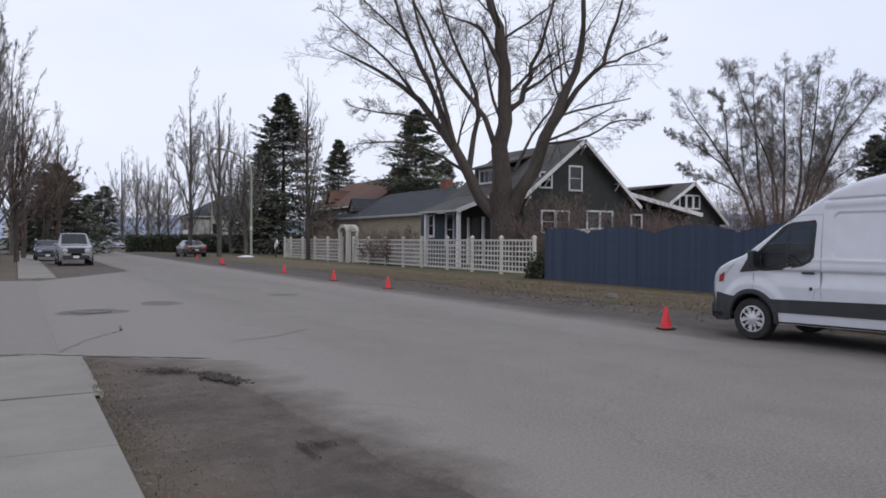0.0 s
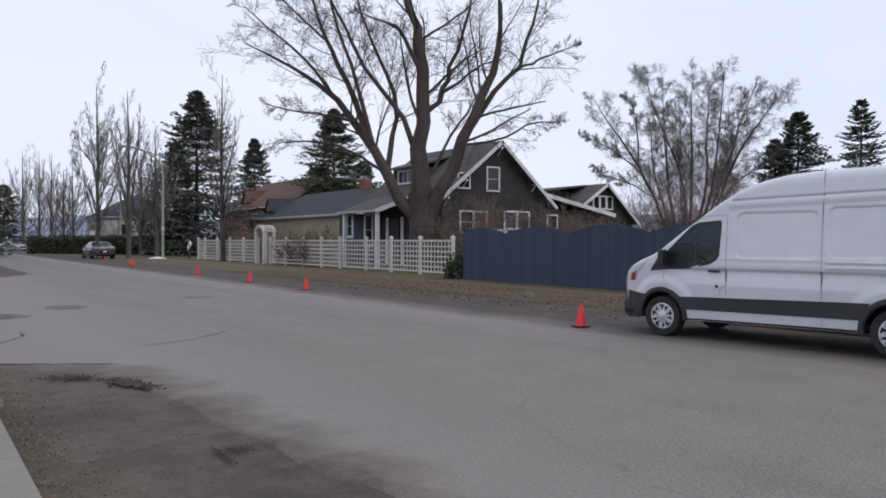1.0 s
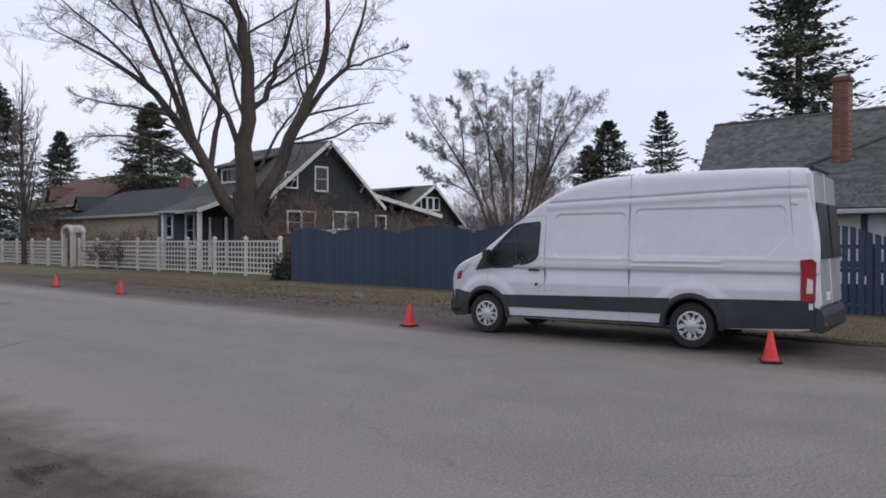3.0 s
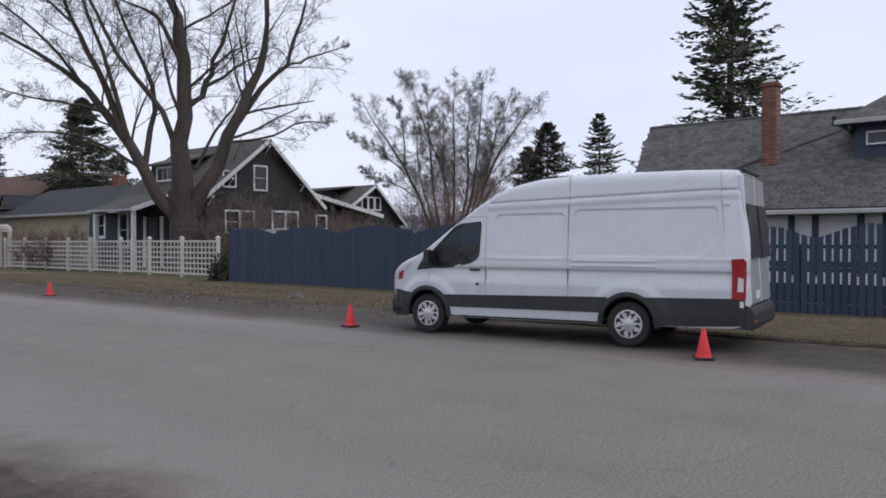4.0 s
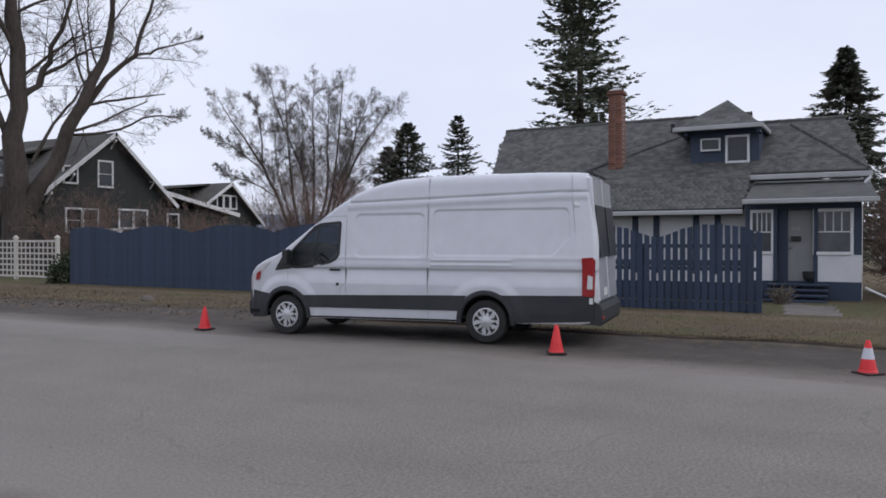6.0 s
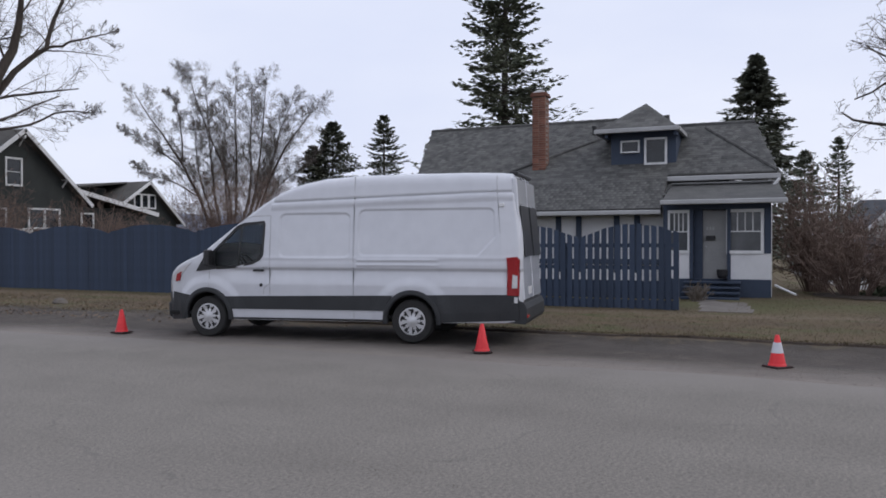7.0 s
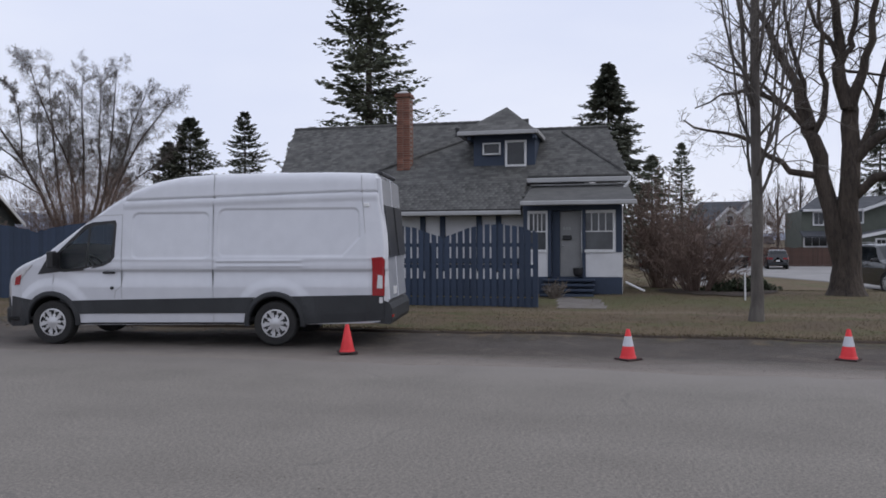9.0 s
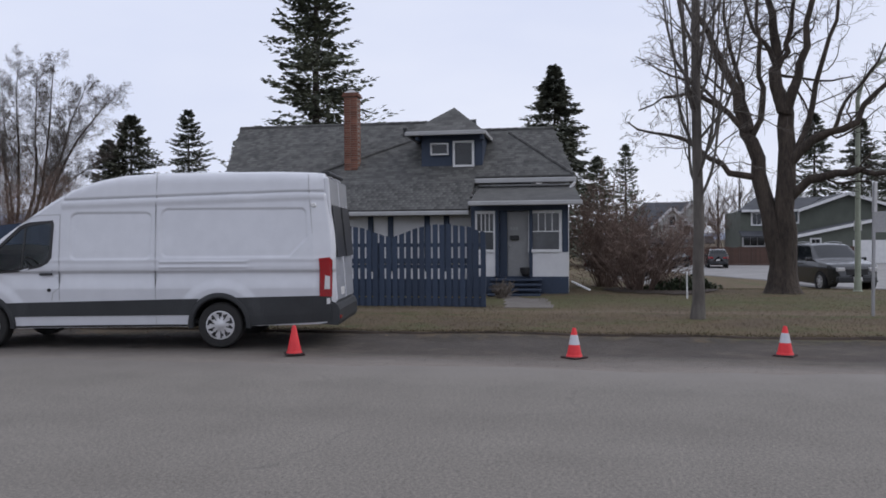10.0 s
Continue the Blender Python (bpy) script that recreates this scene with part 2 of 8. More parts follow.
M_SEAM = surface("panel_gap", (0.34, 0.345, 0.355), (0.4, 0.405, 0.415), 3, 20, 0.7, 0.0)
M_TYRE = surface("tyre_rubber", (0.013, 0.013, 0.013), (0.03, 0.029, 0.028), 4, 60, 0.88, 0.4, 0.004)
M_RIMDARK = surface("dull_wheel_steel", (0.02, 0.02, 0.021), (0.045, 0.045, 0.046), 3, 30, 0.5, 0.0, metal=0.3)
# base colour lifted to carry the bright reflections in the porch panes
M_PANE = glass_dark("reflection_pale_glass", (0.05, 0.053, 0.056), 0.12)
M_PATH = surface("worn_path_concrete", (0.12, 0.105, 0.092), (0.2, 0.182, 0.165), 2, 50, 0.95, 0.4, 0.006)
M_RIM = surface("silver_wheel_cover", (0.48, 0.48, 0.49), (0.62, 0.62, 0.63), 3, 30, 0.38, 0.0, metal=0.55)
M_WELL = surface("wheel_well_black", (0.006, 0.006, 0.006), (0.015, 0.015, 0.015), 3, 30, 0.9, 0.0)
M_RED = surface("red_lamp_lens", (0.26, 0.008, 0.012), (0.36, 0.014, 0.018), 4, 40, 0.18, 0.0, coat=0.5)
M_LENS = surface("pale_lamp_lens", (0.44, 0.43, 0.43), (0.6, 0.59, 0.59), 6, 50, 0.2, 0.0, coat=0.5)
M_GLASS = glass_dark("tinted_glass")
M_REARGLASS = glass_dark("dusty_rear_glass", (0.03, 0.03, 0.032), 0.28)
M_CABGLASS = clear_glass("cab_glass", (0.78, 0.83, 0.83), 0.022)
M_SEAT = surface("grey_seat_cloth", (0.24, 0.245, 0.25), (0.34, 0.345, 0.35), 3, 40, 0.9, 0.2)
M_PLATE = surface("pale_plate", (0.6, 0.6, 0.6), (0.7, 0.7, 0.7), 3, 40, 0.5, 0.0)
M_CONE = surface("red_orange_cone_plastic", (0.6, 0.02, 0.027), (0.76, 0.034, 0.04), 2.5, 30, 0.55, 0.15, 0.003, vary=0.08)
M_CONEBASE = surface("cone_base_rubber", (0.02, 0.014, 0.014), (0.06, 0.03, 0.028), 4, 40, 0.85, 0.3)
M_SLEEVE = surface("reflective_grey_sleeve", (0.5, 0.51, 0.55), (0.62, 0.63, 0.67), 6, 80, 0.45, 0.1)
M_BLUE = surface("navy_fence_paint", (0.022, 0.036, 0.066), (0.040, 0.060, 0.10), 1.1, 22, 0.75, 0.35, 0.004, vary=0.16, stretch=(1, 1, 0.18))
M_NAVY = surface("navy_trim_paint", (0.022, 0.035, 0.062), (0.036, 0.053, 0.088), 1.1, 22, 0.65, 0.2, 0.003)
M_WHITEWOOD = surface("white_fence_paint", (0.42, 0.4, 0.36), (0.6, 0.58, 0.53), 2, 25, 0.7, 0.2, 0.003, vary=0.06)
M_TRIM = surface("white_trim_paint", (0.6, 0.6, 0.6), (0.74, 0.74, 0.74), 2, 25, 0.6, 0.15, 0.003)
M_STUCCO = surface("white_stucco", (0.55, 0.55, 0.56), (0.72, 0.72, 0.73), 1.2, 45, 0.9, 0.6, 0.01)
M_GUTTER = surface("grey_fascia", (0.33, 0.33, 0.33), (0.43, 0.43, 0.43), 2, 30, 0.6, 0.1)
M_SHINGLE = surface("grey_shingle", (0.06, 0.061, 0.06), (0.122, 0.12, 0.114), 2.6, 26, 0.93, 0.4, 0.004, vary=0.3, island=True)
M_SHINGLE_PIECE = surface("grey_shingle_piece", (0.06, 0.061, 0.06), (0.122, 0.12, 0.114), 2.6, 26, 0.93, 0.4, 0.004, vary=0.3)
M_BRICK = surface("red_brick", (0.14, 0.062, 0.042), (0.25, 0.115, 0.08), 3, 50, 0.92, 0.5, 0.006, vary=0.25)
M_MORTAR = surface("brick_mortar", (0.2, 0.17, 0.15), (0.3, 0.26, 0.23), 3, 50, 0.95, 0.4)
M_DOOR = surface("grey_door_paint", (0.24, 0.24, 0.24), (0.31, 0.31, 0.305), 2, 30, 0.55, 0.1)
M_GREENWALL = surface("dark_green_shingle_wall", (0.022, 0.025, 0.024), (0.043, 0.047, 0.045), 1.0, 30, 0.9, 0.5, 0.01)
M_TEAL = surface("dark_teal_siding", (0.028, 0.042, 0.05), (0.045, 0.062, 0.072), 1.0, 25, 0.85, 0.3)
M_GREENROOF = surface("grey_brown_roof", (0.056, 0.053, 0.048), (0.1, 0.095, 0.087), 1.0, 14, 0.95, 0.5, 0.01, vary=0.12, island=True)
M_DARKROOF = surface("charcoal_roof", (0.022, 0.025, 0.031), (0.045, 0.048, 0.056), 1.0, 14, 0.95, 0.5, 0.01, vary=0.15, island=True)
M_REDROOF = surface("red_brown_roof", (0.075, 0.038, 0.027), (0.13, 0.065, 0.046), 1.0, 14, 0.95, 0.5, 0.01, vary=0.15, island=True)
M_CREAM = surface("cream_stucco", (0.29, 0.25, 0.18), (0.39, 0.345, 0.26), 1.0, 30, 0.9, 0.3)
M_OLIVE = surface("sage_green_siding", (0.085, 0.095, 0.078), (0.12, 0.132, 0.11), 1.0, 12, 0.8, 0.2)
M_GREYWALL = surface("pale_grey_siding", (0.42, 0.42, 0.39), (0.55, 0.54, 0.51), 1.0, 12, 0.8, 0.2)
M_SLATE = surface("slate_grey_roof", (0.045, 0.048, 0.056), (0.085, 0.09, 0.1), 1.0, 14, 0.95, 0.4, vary=0.12, island=True)
M_CEDAR = surface("red_brown_fence_wood", (0.06, 0.034, 0.026), (0.115, 0.066, 0.05), 1.0, 14, 0.85, 0.3, vary=0.15, stretch=(1, 1, 0.2))
M_BARK1 = bark("brown_grey_bark", (0.036, 0.029, 0.025), (0.095, 0.076, 0.064))
M_BARK2 = bark("grey_street_tree_bark", (0.06, 0.053, 0.048), (0.15, 0.135, 0.12))
M_BARK3 = surface("rough_dark_bark", (0.022, 0.017, 0.014), (0.085, 0.066, 0.052), 3.0, 16.0, 0.95, 1.0, 0.07, stretch=(1, 1, 0.25))
M_TWIG1 = bark("dark_twig", (0.045, 0.034, 0.03), (0.085, 0.067, 0.058))
M_TWIG2 = bark("pale_budding_twig", (0.13, 0.108, 0.09), (0.22, 0.19, 0.16))
M_TWIG3 = bark("red_brown_twig", (0.135, 0.095, 0.078), (0.23, 0.165, 0.136))
M_TWIG4 = bark("grey_twig", (0.10, 0.086, 0.078), (0.17, 0.15, 0.135))
M_TWIG5 = bark("grey_brown_fine_twig", (0.19, 0.17, 0.16), (0.29, 0.265, 0.25))
M_SPRUCE = needle_mat("dark_spruce_needles", (0.055, 0.062, 0.048), (0.115, 0.124, 0.092))
M_FIR = needle_mat("fir_needles", (0.062, 0.071, 0.052), (0.13, 0.145, 0.1))
M_EVERGREEN = needle_mat("shrub_leaves", (0.015, 0.024, 0.012), (0.042, 0.055, 0.026))
M_DRYLEAF = needle_mat("dry_leaf", (0.075, 0.052, 0.036), (0.17, 0.12, 0.08))
M_BLADE = needle_mat("grass_blade", (0.052, 0.048, 0.02), (0.13, 0.1, 0.052))
M_LAMPPOST = surface("pale_green_lamp_post", (0.23, 0.26, 0.2), (0.33, 0.36, 0.28), 1, 20, 0.5, 0.1)
M_STEEL = surface("galvanised_steel", (0.3, 0.3, 0.31), (0.42, 0.42, 0.43), 2, 30, 0.5, 0.0, metal=0.5)
M_SNOW = surface("old_snow", (0.6, 0.62, 0.65), (0.75, 0.77, 0.8), 2, 20, 0.8, 0.3)
# distance haze is put straight into the hill's blue-grey base colour
M_HILL = surface("haze_painted_hill", (0.27, 0.31, 0.40), (0.33, 0.37, 0.46), 0.01, 0.1, 1.0, 0.0)


def paint(name, colour):
    return surface(name, tuple(0.85 * c for c in colour), tuple(1.15 * c for c in colour), 1.0, 6, 0.25, 0.0, coat=0.6)


# ---- mesh helpers ----
class Mesh:
    """Collects vertices and faces for one mesh."""

    def __init__(self):
        self.v, self.f = [], []

    def add(self, verts, faces):
        k = len(self.v)
        self.v.extend(tuple(p) for p in verts)
        self.f.extend(tuple(i + k for i in q) for q in faces)
        return self

    def box(self, c, s, b=0.0, m=None):
        """A box of size s round c, with bevelled edges."""
        h = [a / 2 for a in s]
        b = min(b, *(0.45 * a for a in h)) if b else 0.0
        out, idx = [], {}
        if b <= 0:
            for sx in (-1, 1):
                for sy in (-1, 1):
                    for sz in (-1, 1):
                        idx[sx, sy, sz] = len(out)
                        out.append((sx * h[0], sy * h[1], sz * h[2]))
            faces = []
            for ax in range(3):
                for sg in (-1, 1):
                    q = []
                    for u, w in ((-1, -1), (1, -1), (1, 1), (-1, 1)):
                        k = [0, 0, 0]
                        k[ax], k[(ax + 1) % 3], k[(ax + 2) % 3] = sg, u, w
                        q.append(idx[tuple(k)])
                    faces.append(q if sg > 0 else q[::-1])
        else:
            for sx in (-1, 1):
                for sy in (-1, 1):
                    for sz in (-1, 1):
                        sg = (sx, sy, sz)
                        for ax in range(3):
                            idx[sg, ax] = len(out)
                            out.append(tuple(sg[i] * (h[i] if i == ax else h[i] - b) for i in range(3)))
            faces = []
            for ax in range(3):
                a1, a2 = (ax + 1) % 3, (ax + 2) % 3
                for s0 in (-1, 1):
                    q = []
                    for u, w in ((-1, -1), (1, -1), (1, 1), (-1, 1)):
                        k = [0, 0, 0]
                        k[ax], k[a1], k[a2] = s0, u, w
                        q.append(idx[tuple(k), ax])
                    faces.append(q if s0 > 0 else q[::-1])
                for u in (-1, 1):
                    for w in (-1, 1):
                        k0, k1 = [0, 0, 0], [0, 0, 0]
                        k0[ax], k0[a1], k0[a2] = -1, u, w
                        k1[ax], k1[a1], k1[a2] = 1, u, w
                        q = [idx[tuple(k0), a1], idx[tuple(k1), a1], idx[tuple(k1), a2], idx[tuple(k0), a2]]
                        faces.append(q[::-1] if u * w > 0 else q)
            for sx in (-1, 1):
                for sy in (-1, 1):
                    for sz in (-1, 1):
                        q = [idx[(sx, sy, sz), a] for a in range(3)]
                        faces.append(q if sx * sy * sz > 0 else q[::-1])
        t = Matrix.Translation(c) if m is None else Matrix.Translation(c) @ m
        return self.add([t @ Vector(p) for p in out], faces)

    def lathe(self, profile, sides=20, m=None, closed=False):
        """Turns (radius, height) pairs round z."""
        t = m or Matrix()
        vs = [t @ Vector((r * math.cos(2 * math.pi * k / sides), r * math.sin(2 * math.pi * k / sides), z)) for r, z in profile for k in range(sides)]
        n = len(profile)
        fs = [(i * sides + k, i * sides + (k + 1) % sides, ((i + 1) % n) * sides + (k + 1) % sides, ((i + 1) % n) * sides + k)
              for i in range(n if closed else n - 1) for k in range(sides)]
        if not closed:
            fs += [tuple(range(sides))[::-1], tuple(range((n - 1) * sides, n * sides))]
        return self.add(vs, fs)

    def tube(self, pts, radii, sides=8):
        pts = [Vector(p) for p in pts]
        if not isinstance(radii, (list, tuple)):
            radii = [radii] * len(pts)
        vs, n = [], len(pts)
        ref = Vector((0.31, 0.77, 0.55))
        for i, p in enumerate(pts):
            d = (pts[min(i + 1, n - 1)] - pts[max(i - 1, 0)]).normalized()
            u = d.cross(ref).normalized()
            w = d.cross(u)
            vs += [p + radii[i] * (math.cos(2 * math.pi * k / sides) * u + math.sin(2 * math.pi * k / sides) * w) for k in range(sides)]
        fs = [(i * sides + k, i * sides + (k + 1) % sides, (i + 1) * sides + (k + 1) % sides, (i + 1) * sides + k) for i in range(n - 1) for k in range(sides)]
        return self.add(vs, fs + [tuple(range(sides))[::-1], tuple(range((n - 1) * sides, n * sides))])

    def prism(self, poly, a, b, axis=0):
        """A polygon in the other two axes, drawn out from a to b along the axis."""
        n = len(poly)

        def put(p, w):
            q = [0, 0, 0]
            q[axis], q[(axis + 1) % 3], q[(axis + 2) % 3] = w, p[0], p[1]
            return q
        return self.add([put(p, a) for p in poly] + [put(p, b) for p in poly],
                        [tuple(range(n))[::-1], tuple(range(n, 2 * n))] + [(i, (i + 1) % n, (i + 1) % n + n, i + n) for i in range(n)])

    def slab(self, quad, thick):
        """A sheet with the given corners and thickness, measured down from them along its normal."""
        q = [Vector(p) for p in quad]
        nrm = (q[1] - q[0]).cross(q[2] - q[0]).normalized()
        if nrm.z < 0:
            nrm = -nrm
        n = len(q)
        return self.add(q + [p - thick * nrm for p in q], [tuple(range(n)), tuple(range(n, 2 * n))[::-1]] + [(i, i + n, (i + 1) % n + n, (i + 1) % n) for i in range(n)])

    def data(self, name, smooth=False, fix=True):
        me = bpy.data.meshes.new(name)
        me.from_pydata(self.v, [], self.f)
        if fix and len(self.v) < 30000:
            bm = bmesh.new()
            bm.from_mesh(me)
            bmesh.ops.recalc_face_normals(bm, faces=bm.faces)
            bm.to_mesh(me)
            bm.free()
        if smooth:
            me.shade_smooth()
            if smooth != 2:
                me.set_sharp_from_angle(angle=radians(35))
        return me


def thing(name, m, label, category, group="", kind=""):
    ob = new(name)
    ob.empty_display_size = 0.2
    ob.matrix_world = m
    return tagged(ob, label, category, group, kind)


def part(name, mesh, material, parent, label="", smooth=False, m=None, kind="", fix=True):
    me = mesh if isinstance(mesh, bpy.types.Mesh) else mesh.data(name, smooth, fix)
    if not me.materials:
        me.materials.append(material)
    ob = new(name, me)
    ob.parent = parent
    if m is not None:
        ob.matrix_basis = m
    return tagged(ob, label, "", "", kind)


def solid(name, mesh, material, m, label, category="", group="", kind="", smooth=False, fix=True):
    """A thing that is one plain mesh."""
    me = mesh.data(name, smooth, fix)
    me.materials.append(material)
    ob = new(name, me)
    ob.matrix_world = m
    return tagged(ob, label, category, group, kind)


def big_mesh(name, verts, quads):
    """A mesh from arrays, quickly."""
    me = bpy.data.meshes.new(name)
    verts, quads = np.asarray(verts, np.float32), np.asarray(quads, np.int32)
    k = quads.shape[1]
    me.vertices.add(len(verts))
    me.vertices.foreach_set("co", verts.ravel())
    me.loops.add(quads.size)
    me.loops.foreach_set("vertex_index", quads.ravel())
    me.polygons.add(len(quads))
    me.polygons.foreach_set("loop_start", np.arange(0, quads.size, k, dtype=np.int32))
    me.update(calc_edges=True)
    me.validate()
    return me


# ---- ground, road, pavement ----
def sheet(name, x0, x1, y0, y1, nx, ny, height, material, label, kind="structure"):
    xs, ys = (x0, x1) if nx == 1 else np.linspace(x0, x1, nx + 1), np.linspace(y0, y1, ny + 1)
    xs = np.asarray(xs)
    v = [(x, y, height(x, y)) for y in ys for x in xs]
    w = len(xs)
    f = [(j * w + i, j * w + i + 1, (j + 1) * w + i + 1, (j + 1) * w + i) for j in range(len(ys) - 1) for i in range(w - 1)]
    me = big_mesh(name, v, f)
    me.materials.append(material)
    me.shade_smooth()
    return tagged(new(name, me), label, name, "", kind)


def lie(x, y):
    """Height of the verge and lawn."""
    z = -0.012
    if x > 10:
        z += 0.05 * min(1, max(0, (x - 12.7) / 0.5)) * (1 if x < 60 else 1)
        z += 0.03 * noise.noise((x * 0.5, y * 0.5, 0)) * min(1, max(0, (x - 10.4) / 1.5))
        # the corner falls away gently towards the side street
        fall, side = min(1.0, max(0.0, (x - 25.5) / 18)), min(1.0, max(0.0, (1.0 - y) / 5))
        z -= 1.05 * fall * side * side * (3 - 2 * side)
    elif x < 3:
        z += 0.02 * noise.noise((x * 1.1, y * 1.1, 3)) - 0.015
        if 11.0 < y < 34.5:
            z = -0.03
    return z


gx = [-2500, -600, -150, -40, -12] + [-8 + 0.5 * k for k in range(20)] + [2.0 + 0.4 * k for k in range(61)] + [27, 28, 29, 30.5, 32, 34, 36, 39, 42, 44, 50, 60, 80, 120, 200, 500, 2500]
gy = [-2500, -500, -120, -40, -25] + [-18 + 0.6 * k for k in range(126)] + [60, 64, 70, 80, 95, 120, 160, 250, 500, 2500]
gv = [(x, y, lie(x, y)) for y in gy for x in gx]
gw = len(gx)
gme = big_mesh("ground", gv, [(j * gw + i, j * gw + i + 1, (j + 1) * gw + i + 1, (j + 1) * gw + i) for j in range(len(gy) - 1) for i in range(gw - 1)])
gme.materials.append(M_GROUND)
gme.shade_smooth()
tagged(new("ground", gme), "verge of bare soil and half-dormant straw-coloured lawn", "ground", "", "structure")


def ragged_strip(name, west, east, y0, y1, n, z, material, label, category, kind="structure"):
    """A road sheet between two ragged edges, with a thin broken lip."""
    v, f = [], []
    for k in range(n + 1):
        y = y0 + (y1 - y0) * k / n
        a, b = west(y), east(y)
        for x, zz in ((a - 0.05, z - 0.05), (a, z), (a + 0.6 * (b - a) * 0.1, z), (a + 0.25 * (b - a), z), (a + 0.5 * (b - a), z), (a + 0.75 * (b - a), z), (b, z), (b + 0.05, z - 0.05)):
            v.append((x, y, zz))
    f = [(k * 8 + i, k * 8 + i + 1, k * 8 + i + 9, k * 8 + i + 8) for k in range(n) for i in range(7)]
    me = big_mesh(name, v, f)
    me.materials.append(material)
    me.shade_smooth()
    return tagged(new(name, me), label, category, "", kind)


def road_west(y):
    if y < 12.5:
        x = 2.55 - 0.055 * (y - 4) + 0.25 * noise.noise((y * 0.6, 1, 0)) + 0.12 * noise.noise((y * 2.3, 2, 0))
        if y > 9.3:
            x = x - (y - 9.3) * 0.55
        return x
    if y < 33.5:
        return 0.55
    return min(5.0, 0.6 + (y - 33.5) * 0.5) + 0.2 * noise.noise((y * 0.5, 3, 0))


def road_east(y):
    return 9.95 + 0.006 * max(0, y) + 0.22 * noise.noise((y * 0.45, 5, 0)) + 0.1 * noise.noise((y * 1.9, 7, 0))


ragged_strip("road", road_west, road_east, -60, 420, 900, 0.0, M_ROAD, "worn pale grey asphalt street with dusty broken edges", "road")
# the side lane that meets the street on the near side
ragged_strip("lane", lambda y: -60.0, lambda y: 0.7, 11.3, 34.3, 24, -0.006, M_ROAD, "pale asphalt side lane joining the street", "road")
ragged_strip("driveway_apron", lambda y: -4.0, lambda y: 0.78 + 0.08 * noise.noise((y * 3, 9, 0)), 8.85, 12.35, 14, 0.004, M_CONC, "worn concrete apron between sidewalk and lane", "pavement")
# far pavement behind the corner lawn
def lot_edge(y):
    # grass reaches far towards the fence, then the side street comes near
    if y < -11.85:
        return max(30.5, 51.8 + (y + 11.85) * 30)
    return 51.8 + (y + 11.85) * 2.5 if y < -5.8 else max(47.0, 66.9 - (y + 5.8) * 14)


lot_v, lot_f = [], []
for j in range(151):
    y = -60 + 59.5 * j / 150
    for i in range(25):
        x = lot_edge(y) + (140 - lot_edge(y)) * (i / 24) ** 2
        lot_v.append((x, y, lie(x, y) + 0.05 - (0.1 if i == 0 else 0)))
lot_f = [(j * 25 + i, j * 25 + i + 1, (j + 1) * 25 + i + 1, (j + 1) * 25 + i) for j in range(150) for i in range(24)]
solid("parking_lot", Mesh().add(lot_v, lot_f), M_LOT, Matrix(), "pale asphalt parking area behind the corner lawn", "road", "", "structure", smooth=2, fix=False)


# ---- vehicles ----
def lerp(table, x):
    for (a, p), (b, q) in zip(table, table[1:]):
        if x <= b:
            return p + (q - p) * max(0.0, (x - a) / (b - a))
    return table[-1][1]


def smooth01(x):
    x = min(1.0, max(0.0, x))
    return x * x * (3 - 2 * x)


def in_outline(poly, p):
    x, y = p
    c = False
    for (a, b), (d, e) in zip(poly, poly[1:] + poly[:1]):
        if (b > y) != (e > y) and x < (d - a) * (y - b) / (e - b) + a:
            c = not c
    return c


